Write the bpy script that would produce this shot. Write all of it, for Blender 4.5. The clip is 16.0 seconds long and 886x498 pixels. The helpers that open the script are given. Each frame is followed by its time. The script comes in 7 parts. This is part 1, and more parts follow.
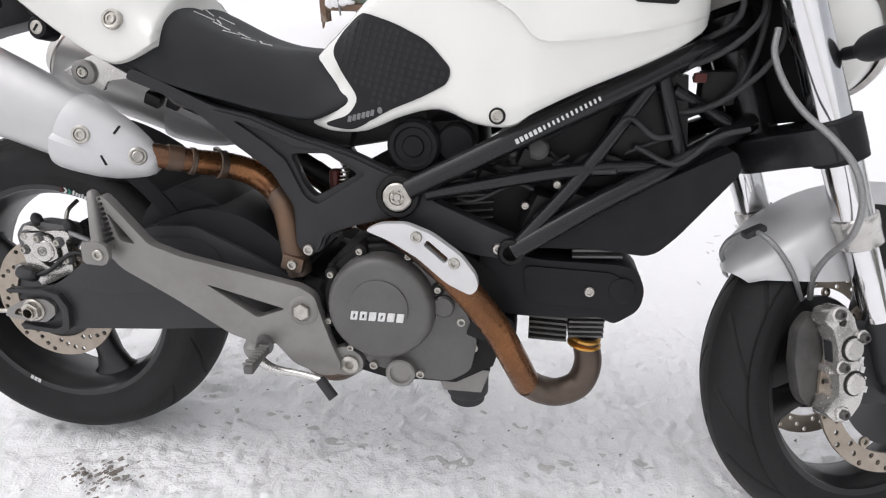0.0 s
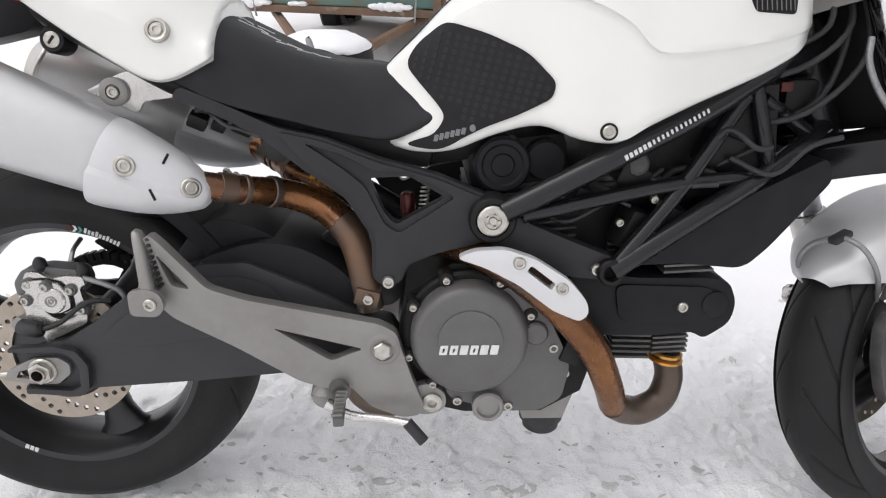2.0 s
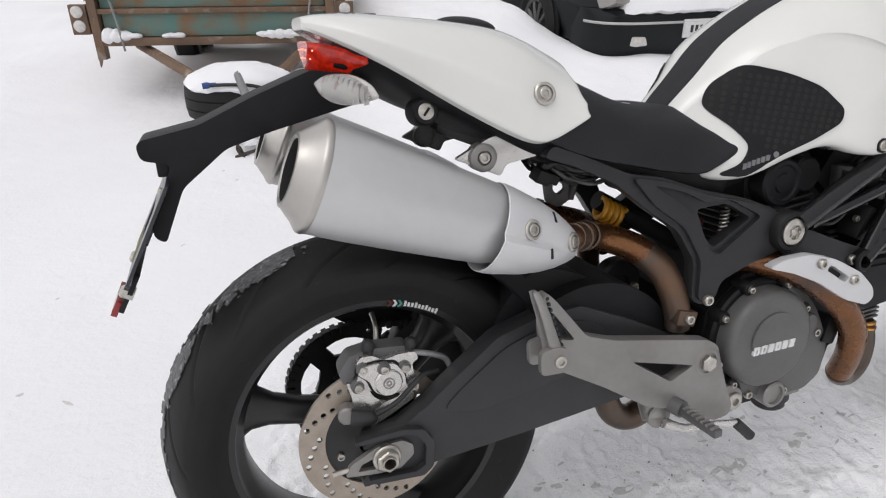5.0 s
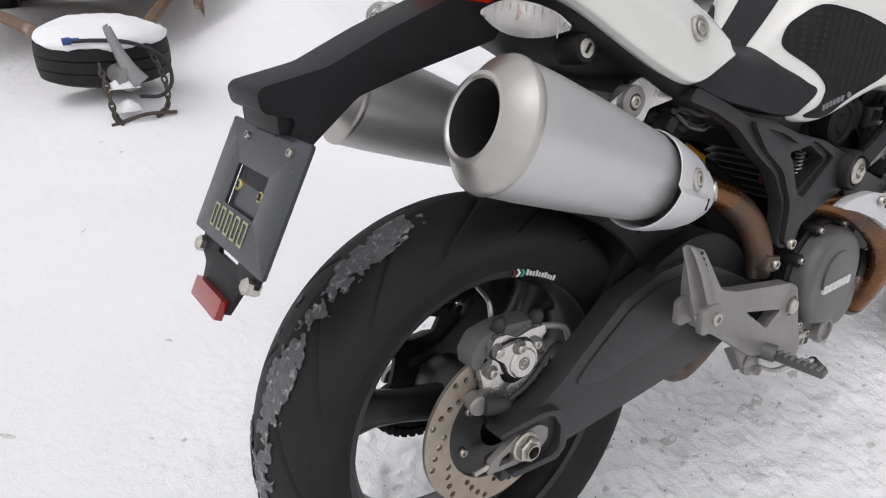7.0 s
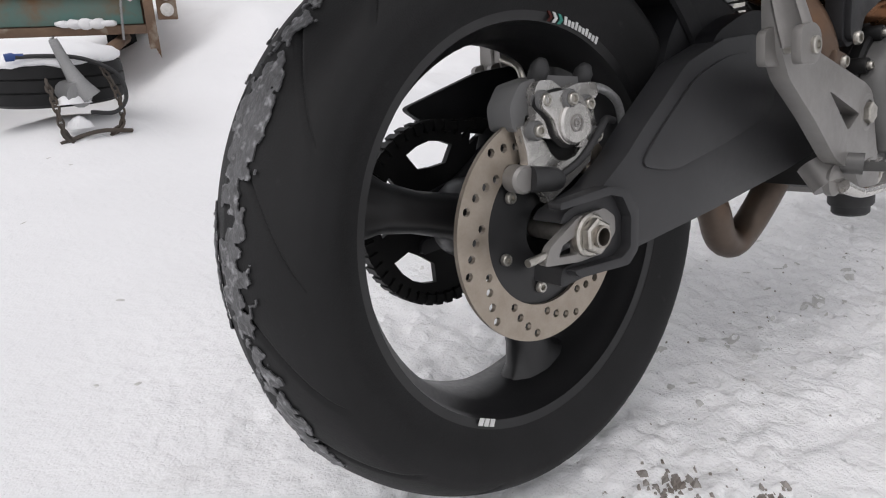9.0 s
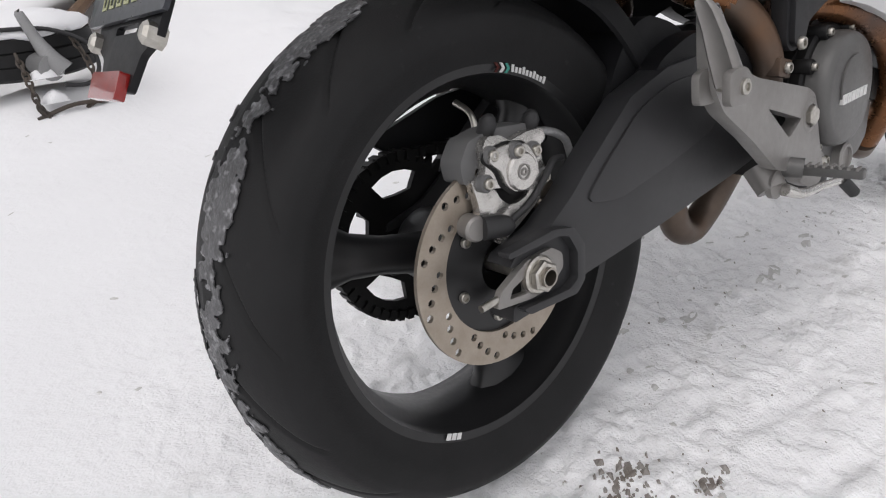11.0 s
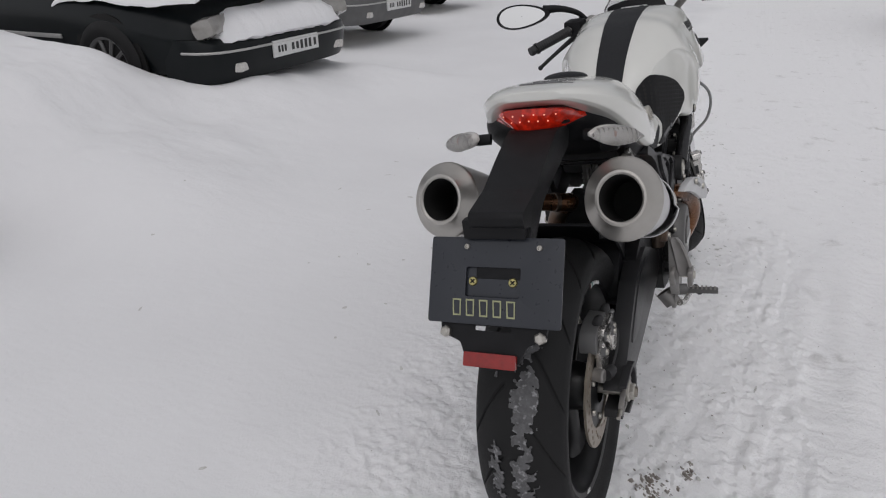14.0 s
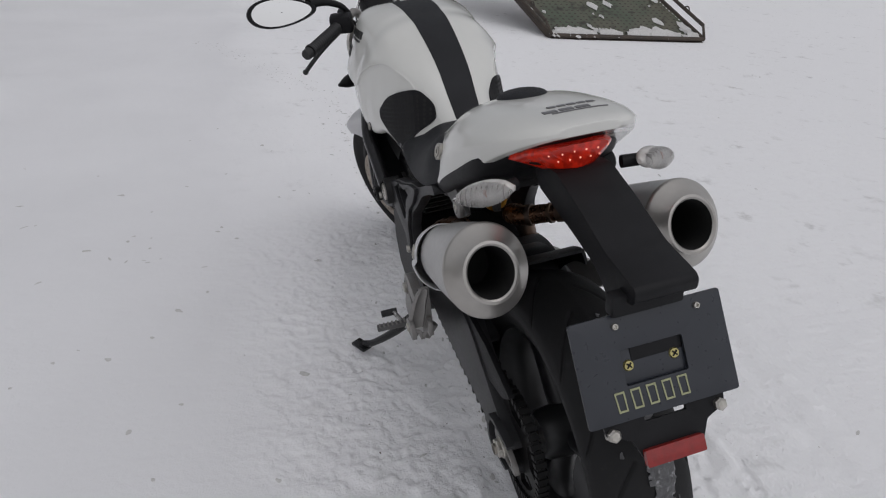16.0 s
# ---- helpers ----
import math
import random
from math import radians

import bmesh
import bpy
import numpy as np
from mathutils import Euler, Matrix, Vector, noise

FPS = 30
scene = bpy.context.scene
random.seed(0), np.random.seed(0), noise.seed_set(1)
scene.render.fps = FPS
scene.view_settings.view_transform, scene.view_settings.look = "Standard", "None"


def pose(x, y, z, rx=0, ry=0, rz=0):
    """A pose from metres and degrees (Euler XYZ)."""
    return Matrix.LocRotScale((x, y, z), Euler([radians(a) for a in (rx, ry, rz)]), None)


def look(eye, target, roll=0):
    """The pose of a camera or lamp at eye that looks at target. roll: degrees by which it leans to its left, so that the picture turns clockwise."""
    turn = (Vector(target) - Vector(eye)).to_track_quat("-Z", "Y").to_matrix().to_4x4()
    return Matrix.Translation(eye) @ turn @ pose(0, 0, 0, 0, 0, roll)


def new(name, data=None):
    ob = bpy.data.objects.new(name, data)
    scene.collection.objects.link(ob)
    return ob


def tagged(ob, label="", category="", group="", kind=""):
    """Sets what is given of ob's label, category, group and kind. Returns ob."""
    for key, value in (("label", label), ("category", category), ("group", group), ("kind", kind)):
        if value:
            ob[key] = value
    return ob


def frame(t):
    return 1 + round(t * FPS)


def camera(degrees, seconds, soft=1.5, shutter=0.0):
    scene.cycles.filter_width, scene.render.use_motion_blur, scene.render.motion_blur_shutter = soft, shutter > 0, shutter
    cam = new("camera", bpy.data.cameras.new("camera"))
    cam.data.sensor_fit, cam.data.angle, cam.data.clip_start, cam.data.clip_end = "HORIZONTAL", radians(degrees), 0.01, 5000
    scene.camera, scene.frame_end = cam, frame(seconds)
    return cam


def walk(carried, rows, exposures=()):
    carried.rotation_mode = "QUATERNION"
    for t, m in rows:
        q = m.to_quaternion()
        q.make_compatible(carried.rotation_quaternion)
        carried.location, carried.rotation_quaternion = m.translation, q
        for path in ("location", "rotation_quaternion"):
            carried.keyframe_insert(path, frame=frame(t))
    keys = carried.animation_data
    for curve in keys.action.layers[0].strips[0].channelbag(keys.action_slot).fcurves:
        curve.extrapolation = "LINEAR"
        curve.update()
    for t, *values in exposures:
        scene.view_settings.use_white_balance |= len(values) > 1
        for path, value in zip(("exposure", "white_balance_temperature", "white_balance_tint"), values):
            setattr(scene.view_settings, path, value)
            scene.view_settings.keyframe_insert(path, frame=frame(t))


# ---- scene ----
cam = camera(67.7, 16.0, 1.15)
PATH = [
    (0, (0.877, -0.973, 0.928), (0.603, 0.796, 0.035), -1.0),
    (0.5, (0.814, -0.983, 0.926), (0.652, 0.806, 0.047), 0.3),
    (1, (0.745, -0.952, 0.905), (0.606, 0.819, -0.014), 0.3),
    (1.5, (0.672, -0.906, 0.916), (0.589, 0.87, -0.001), -0.9),
    (2, (0.586, -0.91, 0.934), (0.63, 0.876, 0.035), 0.3),
    (2.5, (0.438, -0.962, 0.956), (0.606, 0.817, 0.059), 0.6),
    (3, (0.337, -0.96, 0.956), (0.547, 0.813, 0.054), 1.0),
    (3.5, (0.259, -0.909, 0.94), (0.535, 0.845, 0.018), 1.6),
    (4, (0.158, -0.832, 0.957), (0.484, 0.929, 0.066), 1.2),
    (4.5, (0.014, -0.795, 0.979), (0.464, 0.941, 0.095), 1.8),
    (5, (-0.168, -0.789, 0.996), (0.452, 0.9, 0.123), -0.3),
    (5.2, (-0.215, -0.768, 1.001), (0.433, 0.915, 0.136), 0.1),
    (7.3, (-0.476, -0.5, 0.893), (0.602, 0.888, -0.062), 2.9),
    (7.5, (-0.483, -0.492, 0.818), (0.612, 0.893, -0.121), 2.7),
    (8, (-0.472, -0.467, 0.62), (0.653, 0.976, -0.188), 1.2),
    (8.5, (-0.471, -0.46, 0.531), (0.68, 1.014, -0.178), -0.4),
    (10.8, (-0.453, -0.474, 0.592), (0.706, 0.918, -0.256), -3.0),
    (11, (-0.447, -0.488, 0.661), (0.674, 0.892, -0.257), -3.3),
    (11.5, (-0.437, -0.563, 0.864), (0.655, 0.809, -0.1), -2.1),
    (12, (-0.491, -0.689, 1.003), (0.669, 0.646, 0.068), -2.7),
    (12.5, (-0.703, -0.737, 1.052), (0.619, 0.491, 0.19), -0.1),
    (13, (-0.86, -0.617, 1.084), (0.538, 0.556, 0.266), 0.9),
    (13.5, (-0.968, -0.412, 1.117), (0.514, 0.636, 0.277), -1.1),
    (14, (-1.093, -0.185, 1.132), (0.555, 0.547, 0.268), -1.1),
    (14.2, (-1.105, -0.096, 1.135), (0.567, 0.545, 0.244), -0.2),
    (14.5, (-1.058, 0.039, 1.13), (0.69, 0.518, 0.286), 0.1),
    (15, (-0.995, 0.246, 1.145), (0.785, 0.442, 0.255), -0.5),
    (15.3, (-0.978, 0.383, 1.143), (0.812, 0.231, 0.265), 1.7),
    (15.5, (-0.944, 0.439, 1.156), (0.821, 0.118, 0.272), 2.8),
    (16, (-0.823, 0.579, 1.143), (0.87, 0.028, 0.231), 3.1),
]
EXPOSURES = [(0.0, 0.40, 6470, 12), (3.0, 0.46, 6480, 12), (4.0, 0.40, 6480, 12), (5.2, 0.09, 6480, 12), (7.3, 0.13, 6460, 12), (8.7, 0.05, 6490, 12), (11.0, 0.07, 6520, 12), (12.0, 0.22, 6540, 12), (12.5, 0.08, 6500, 12), (13.5, -0.39, 6450, 12), (14.5, -0.65, 6420, 12), (16.0, -0.65, 6350, 12)]
walk(cam, [(t, look(eye, target, roll)) for t, eye, target, roll in PATH], EXPOSURES)

# ---- world and light: overcast winter day ----
world = bpy.data.worlds.new("overcast_sky")
scene.world = world
world.use_nodes = True
wn, wl = world.node_tree.nodes, world.node_tree.links
wn.clear()
sky = wn.new("ShaderNodeTexSky")
sky.sky_type, sky.sun_disc = "NISHITA", False
sky.sun_elevation, sky.sun_rotation = radians(63), radians(256)
sky.dust_density, sky.air_density = 3.0, 1.0
hs = wn.new("ShaderNodeHueSaturation")
hs.inputs["Saturation"].default_value = 0.15
bg = wn.new("ShaderNodeBackground")
bg.inputs["Strength"].default_value = 0.12
wo = wn.new("ShaderNodeOutputWorld")
wl.new(sky.outputs[0], hs.inputs["Color"])
wl.new(hs.outputs[0], bg.inputs["Color"])
wl.new(bg.outputs[0], wo.inputs["Surface"])
sun = new("sun", bpy.data.lights.new("sun", "SUN"))
sun.data.energy, sun.data.angle, sun.data.color = 1.05, radians(175), (1.0, 0.98, 0.98)
sun.matrix_world = look((-4.0, -1.5, 6.0), (0, 0, 0))


# ---- materials ----
def material(name, base, rough=0.5, metal=0.0, dark=None, scale=30.0, bump=0.0, bump_scale=200.0, spots=None, coat=0.0, spread=(0.35, 0.65), tex_rough=0.08, spec=0.5):
    """Principled surface; dark: second tone mixed by two scales of noise; spots: (colour, scale, from, to) of dirt."""
    m = bpy.data.materials.new(name)
    m.use_nodes = True
    n, l = m.node_tree.nodes, m.node_tree.links
    p = n["Principled BSDF"]
    p.inputs["Roughness"].default_value, p.inputs["Metallic"].default_value = rough, metal
    p.inputs["Coat Weight"].default_value = coat
    p.inputs["Specular IOR Level"].default_value = spec
    p.inputs["Coat Roughness"].default_value = 0.06
    tc = n.new("ShaderNodeTexCoord")

    def noise_node(sc, det=4.0):
        t = n.new("ShaderNodeTexNoise")
        t.inputs["Scale"].default_value, t.inputs["Detail"].default_value = sc, det
        l.new(tc.outputs["Object"], t.inputs["Vector"])
        return t

    def mix_node(fac, a, b):
        x = n.new("ShaderNodeMix")
        x.data_type = "RGBA"
        l.new(fac, x.inputs["Factor"])
        for sock, v in ((x.inputs["A"], a), (x.inputs["B"], b)):
            if isinstance(v, tuple):
                sock.default_value = (*v, 1.0)
            else:
                l.new(v, sock)
        return x.outputs["Result"]

    def ramp_node(fac, a, b):
        r = n.new("ShaderNodeMapRange")
        r.inputs["From Min"].default_value, r.inputs["From Max"].default_value = a, b
        l.new(fac, r.inputs["Value"])
        return r.outputs[0]

    dark = dark or tuple(0.8 * c for c in base)
    big, fine = noise_node(scale), noise_node(scale * 9)
    f = n.new("ShaderNodeMath")
    f.operation = "ADD"
    l.new(ramp_node(big.outputs["Fac"], spread[0], spread[1]), f.inputs[0])
    l.new(ramp_node(fine.outputs["Fac"], 0.3, 1.6), f.inputs[1])
    h = n.new("ShaderNodeMath")
    h.operation = "MULTIPLY"
    h.inputs[1].default_value = 0.62
    l.new(f.outputs[0], h.inputs[0])
    col = mix_node(h.outputs[0], base, dark)
    if spots:
        sp = noise_node(spots[1], 6.0)
        col = mix_node(ramp_node(sp.outputs["Fac"], spots[2], spots[3]), col, spots[0])
    l.new(col, p.inputs["Base Color"])
    rr = n.new("ShaderNodeMapRange")
    rr.inputs["To Min"].default_value, rr.inputs["To Max"].default_value = max(0.02, rough - tex_rough), min(1, rough + tex_rough)
    l.new(fine.outputs["Fac"], rr.inputs["Value"])
    l.new(rr.outputs[0], p.inputs["Roughness"])
    if bump:
        bt = noise_node(bump_scale, 3.0)
        bn = n.new("ShaderNodeBump")
        bn.inputs["Strength"].default_value, bn.inputs["Distance"].default_value = bump, 0.002
        l.new(bt.outputs["Fac"], bn.inputs["Height"])
        l.new(bn.outputs[0], p.inputs["Normal"])
    return m


WHITE = material("white_pearl_paint", (0.69, 0.69, 0.655), 0.20, dark=(0.655, 0.655, 0.62), scale=6, coat=0.7, tex_rough=0.03)
PLASTIC = material("black_plastic", (0.0065, 0.0065, 0.0075), 0.50, dark=(0.012, 0.012, 0.0135), scale=25, bump=0.12, bump_scale=900, spec=0.22)
GRAPHITE = material("graphite_paint", (0.022, 0.022, 0.0235), 0.42, dark=(0.029, 0.029, 0.031), scale=18, bump=0.05, bump_scale=900, spec=0.25)
SEATVINYL = material("seat_vinyl", (0.014, 0.0145, 0.0165), 0.60, dark=(0.021, 0.022, 0.025), scale=14, bump=0.25, bump_scale=1100, spec=0.25)
RUBBER = material("tyre_rubber", (0.0085, 0.0085, 0.0088), 0.62, dark=(0.014, 0.014, 0.0145), scale=12, bump=0.2, bump_scale=500, spots=((0.035, 0.035, 0.035), 75, 0.66, 0.95), spec=0.25)
GRIP = material("black_rubber", (0.016, 0.016, 0.017), 0.6, dark=(0.026, 0.026, 0.027), scale=60)
DARK = material("dark_engine", (0.005, 0.005, 0.0055), 0.5, dark=(0.012, 0.0115, 0.011), scale=22, bump=0.1, spec=0.25)
ENGINE = material("grey_engine_paint", (0.120, 0.118, 0.115), 0.42, metal=0.25, dark=(0.092, 0.090, 0.088), scale=16, bump=0.08, bump_scale=900)
CAST = material("cast_aluminium", (0.265, 0.255, 0.245), 0.42, metal=0.45, dark=(0.20, 0.19, 0.18), scale=9, bump=0.15, bump_scale=700)
SILVER = material("silver_paint", (0.60, 0.60, 0.605), 0.40, metal=0.30, dark=(0.55, 0.55, 0.555), scale=9, bump=0.04, bump_scale=1200)
STEEL = material("brushed_steel", (0.47, 0.465, 0.455), 0.38, metal=0.5, dark=(0.40, 0.395, 0.385), scale=14)
CAPSTEEL = material("polished_end_steel", (0.46, 0.445, 0.42), 0.34, metal=0.85, dark=(0.38, 0.36, 0.335), scale=10)
MUFFLER = material("satin_muffler", (0.56, 0.56, 0.56), 0.42, metal=0.65, dark=(0.50, 0.50, 0.50), scale=7, bump=0.04, bump_scale=1200)
BROWNSTEEL = material("brownish_steel", (0.40, 0.37, 0.33), 0.38, metal=1.0, dark=(0.26, 0.23, 0.20), scale=16)
CHROME = material("chrome", (0.80, 0.80, 0.81), 0.12, metal=1.0, dark=(0.70, 0.70, 0.71), scale=10, tex_rough=0.04)
BOLT = material("zinc_bolt", (0.55, 0.53, 0.49), 0.33, metal=0.9, dark=(0.36, 0.34, 0.30), scale=140)
DISC = material("brake_disc", (0.40, 0.35, 0.295), 0.38, metal=0.7, dark=(0.30, 0.255, 0.205), scale=40)
HEADER = material("heat_tinted_header", (0.235, 0.100, 0.037), 0.28, metal=0.75, dark=(0.090, 0.046, 0.028), scale=8, spots=((0.075, 0.06, 0.055), 7, 0.48, 0.74), spread=(.3, .75))
HEADERDARK = material("burnt_header", (0.125, 0.095, 0.075), 0.42, metal=0.6, dark=(0.075, 0.055, 0.045), scale=12, spots=((0.17, 0.085, 0.04), 7, 0.52, 0.8))
GOLD = material("gold_ring", (0.62, 0.33, 0.08), 0.3, metal=0.9, scale=40)
SPRING = material("yellow_spring", (0.58, 0.27, 0.02), 0.4, scale=30)
REDLENS = material("red_lens", (0.62, 0.022, 0.006), 0.10, dark=(0.10, 0.003, 0.001), scale=75, coat=0.5, bump=.35, bump_scale=300, spec=0.45, spread=(.40, .56))
REDPART = material("red_anodised", (0.09, 0.014, 0.010), 0.35, metal=0.4, dark=(0.05, 0.01, 0.008), scale=40)
CLEAR = material("clear_lens", (0.62, 0.60, 0.57), 0.12, dark=(0.42, 0.40, 0.38), scale=60, coat=0.8)
REDLENS.node_tree.nodes["Principled BSDF"].inputs["Emission Color"].default_value = (1.0, 0.03, 0.008, 1)
REDLENS.node_tree.nodes["Principled BSDF"].inputs["Emission Strength"].default_value = 0.13
LENSGLASS = bpy.data.materials.new("clear_signal_glass")
LENSGLASS.use_nodes = True
lg = LENSGLASS.node_tree.nodes["Principled BSDF"]
lg.inputs["Transmission Weight"].default_value, lg.inputs["Roughness"].default_value, lg.inputs["IOR"].default_value = 0.95, 0.05, 1.35
AMBER = material("amber_bulb", (0.46, 0.38, 0.35), 0.3, dark=(0.40, 0.24, 0.18), scale=90)
PRINT = material("white_print", (0.68, 0.68, 0.67), 0.5, scale=80)
GREYPRINT = material("grey_print", (0.16, 0.16, 0.165), 0.55, scale=80)
BLACKPRINT = material("black_print", (0.02, 0.02, 0.02), 0.4, scale=80)
WOODRUST = material("rusty_steel", (0.17, 0.105, 0.065), 0.75, dark=(0.10, 0.065, 0.045), scale=9, bump=0.3, bump_scale=120, spots=((0.30, 0.26, 0.21), 12, 0.58, 0.75))
TEAL = material("worn_teal_paint", (0.085, 0.215, 0.195), 0.7, dark=(0.16, 0.17, 0.14), scale=5, bump=0.2, bump_scale=90, spots=((0.20, 0.12, 0.065), 4.0, 0.50, 0.62))
TARP = material("grey_tarp", (0.22, 0.23, 0.21), 0.8, dark=(0.31, 0.31, 0.28), scale=5, bump=0.3, bump_scale=60)
CARBLACK = material("black_car_paint", (0.004, 0.006, 0.007), 0.30, dark=(0.008, 0.010, 0.011), scale=3, coat=0.0, tex_rough=0.04, spots=((0.04, 0.04, 0.04), 9, 0.72, 0.95), spec=0.22)
CARWHITE = material("white_car_paint", (0.55, 0.54, 0.50), 0.25, dark=(0.47, 0.46, 0.42), scale=3, coat=0.5, spots=((0.22, 0.21, 0.19), 5, 0.62, 0.9))
CARSILVER = material("silver_car_paint", (0.40, 0.41, 0.42), 0.28, metal=0.4, dark=(0.33, 0.34, 0.35), scale=3)
GLASSY = material("dark_glass", (0.012, 0.014, 0.016), 0.06, scale=4)
GREYPLASTIC = material("grey_plastic", (0.10, 0.10, 0.10), 0.6, dark=(0.13, 0.13, 0.13), scale=10)
BLUE = material("blue_plastic", (0.02, 0.06, 0.22), 0.4, scale=30)
GREEN = material("painted_green_mesh", (0.085, 0.105, 0.075), 0.75, dark=(0.14, 0.125, 0.095), scale=3, bump=0.3, bump_scale=90, spots=((0.05, 0.05, 0.04), 9, 0.55, 0.7))

PLASTICGREY = material("swingarm_paint", (0.030, 0.030, 0.0315), 0.40, dark=(0.038, 0.038, 0.040), scale=14, bump=0.05, bump_scale=900, spec=0.3)
FRAMEBLACK = material("gloss_black_tube", (0.008, 0.008, 0.009), 0.24, dark=(0.012, 0.012, 0.013), scale=20, spec=0.4)
CASTBRIGHT = material("bright_cast_alloy", (0.62, 0.605, 0.58), 0.25, metal=0.85, dark=(0.46, 0.445, 0.425), scale=14, bump=0.03, bump_scale=900)
DARKALLOY = material("blackened_fins", (0.055, 0.054, 0.052), 0.45, metal=0.3, dark=(0.11, 0.105, 0.10), scale=25)
STEELHOSE = material("braided_hose", (0.30, 0.30, 0.30), 0.4, metal=0.5, dark=(0.20, 0.20, 0.20), scale=300)
CLEARDOT = material("lamp_dot", (0.95, 0.42, 0.32), 0.12, scale=60)
CLEARDOT.node_tree.nodes["Principled BSDF"].inputs["Emission Color"].default_value = (1.0, 0.35, 0.22, 1)
CLEARDOT.node_tree.nodes["Principled BSDF"].inputs["Emission Strength"].default_value = 1.2
PLATEGREY = material("plate_plastic", (0.020, 0.023, 0.030), 0.30, dark=(0.026, 0.029, 0.037), scale=12)
ZINCYELLOW = material("yellow_zinc", (0.52, 0.46, 0.20), 0.3, metal=0.9, scale=80)
CHALK = material("pale_chalk", (0.36, 0.37, 0.22), 0.8, scale=90)
REDPARTLENS = material("red_reflector", (0.27, 0.010, 0.008), 0.3, dark=(0.18, 0.008, 0.006), scale=90, spec=0.3)
TEALPRINT = material("teal_print", (0.04, 0.25, 0.20), 0.5, scale=80)
GREYDARKCAR = material("dark_olive_car_paint", (0.035, 0.033, 0.028), 0.4, dark=(0.06, 0.055, 0.045), scale=3)
DARKRUST = material("dark_rust", (0.045, 0.038, 0.032), 0.7, dark=(0.08, 0.06, 0.045), scale=8, bump=0.2)
HEADLAMP = material("dirty_headlamp_glass", (0.30, 0.29, 0.27), 0.15, dark=(0.20, 0.19, 0.18), scale=9, coat=0.8)
PATCH = material("grey_ice_blot", (0.52, 0.51, 0.49), 0.75, dark=(0.70, 0.70, 0.69), scale=110, bump=0.6, bump_scale=160)
GRIT = material("dirty_ice", (0.16, 0.135, 0.115), 0.75, dark=(0.38, 0.36, 0.34), scale=45)
MIRROR = material("mirror_silver", (0.9, 0.9, 0.9), 0.02, metal=1.0, dark=(0.88, 0.88, 0.88), scale=4, tex_rough=0.01)


def snow_material(name, worn):
    """White snow with a fine crumbly relief; worn: how much grit, grey ice and painted lane lift shows in it (0 to 1).
    """
    m = bpy.data.materials.new(name)
    m.use_nodes = True
    n, l = m.node_tree.nodes, m.node_tree.links
    p = n["Principled BSDF"]
    p.inputs["Roughness"].default_value = 0.8
    p.inputs["Specular IOR Level"].default_value = 0.25
    tc = n.new("ShaderNodeTexCoord")

    def noise_at(scale, detail, rough=0.55):
        t = n.new("ShaderNodeTexNoise")
        t.inputs["Scale"].default_value, t.inputs["Detail"].default_value, t.inputs["Roughness"].default_value = scale, detail, rough
        l.new(tc.outputs["Object"], t.inputs["Vector"])
        return t.outputs["Fac"]

    def ranged(v, lo, hi, to=1.0):
        r = n.new("ShaderNodeMapRange")
        r.inputs["From Min"].default_value, r.inputs["From Max"].default_value, r.inputs["To Max"].default_value = lo, hi, to
        l.new(v, r.inputs["Value"])
        return r.outputs[0]

    def times(u, v):
        q = n.new("ShaderNodeMath")
        q.operation = "MULTIPLY"
        l.new(u, q.inputs[0])
        l.new(v, q.inputs[1])
        return q.outputs[0]

    def over(fac, under, top):
        x = n.new("ShaderNodeMix")
        x.data_type = "RGBA"
        l.new(fac, x.inputs["Factor"])
        if isinstance(under, tuple):
            x.inputs["A"].default_value = (*under, 1)
        else:
            l.new(under, x.inputs["A"])
        x.inputs["B"].default_value = (*top, 1)
        return x.outputs["Result"]

    # lane past the machine: worn, and lightened against its shade, fading to clean snow
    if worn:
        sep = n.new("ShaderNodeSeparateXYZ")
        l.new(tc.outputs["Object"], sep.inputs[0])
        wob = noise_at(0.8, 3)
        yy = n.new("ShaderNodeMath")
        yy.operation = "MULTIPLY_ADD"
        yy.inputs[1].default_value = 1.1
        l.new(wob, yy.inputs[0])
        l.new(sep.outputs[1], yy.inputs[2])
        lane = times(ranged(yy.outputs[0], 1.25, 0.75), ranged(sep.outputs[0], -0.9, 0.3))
    acc = None
    for sc, st, ds in ((14, 0.35, 0.014), (60, 0.5, 0.006), (240, 0.5, 0.002)):
        b = n.new("ShaderNodeBump")
        b.inputs["Strength"].default_value, b.inputs["Distance"].default_value = st, ds
        l.new(noise_at(sc, 5), b.inputs["Height"])
        if worn:
            l.new(ranged(lane, 0.0, 1.0, 0.75), b.inputs["Strength"])
            b.inputs["Strength"].links[0].from_node.inputs["To Min"].default_value = 0.30
        if acc:
            l.new(acc.outputs[0], b.inputs["Normal"])
        acc = b
    l.new(acc.outputs[0], p.inputs["Normal"])
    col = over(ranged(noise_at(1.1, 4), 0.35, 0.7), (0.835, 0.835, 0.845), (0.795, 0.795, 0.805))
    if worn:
        # lane snow painted brighter than the rest to offset shade under the machine
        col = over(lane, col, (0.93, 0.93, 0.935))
        crumb = ranged(noise_at(30, 9, 0.7), 0.54, 0.88, 0.40)
        col = over(times(crumb, lane), col, (0.72, 0.715, 0.71))
        ice = times(ranged(noise_at(7, 8, 0.66), 0.57, 0.69), ranged(noise_at(1.6, 3), 0.44, 0.64, 0.6))
        col = over(times(ice, lane), col, (0.46, 0.45, 0.435))
        grit = times(ranged(noise_at(85, 5, 0.7), 0.655, 0.72), ranged(noise_at(5, 4), 0.46, 0.62))
        col = over(times(grit, lane), col, (0.24, 0.20, 0.17))
    l.new(col, p.inputs["Base Color"])
    return m


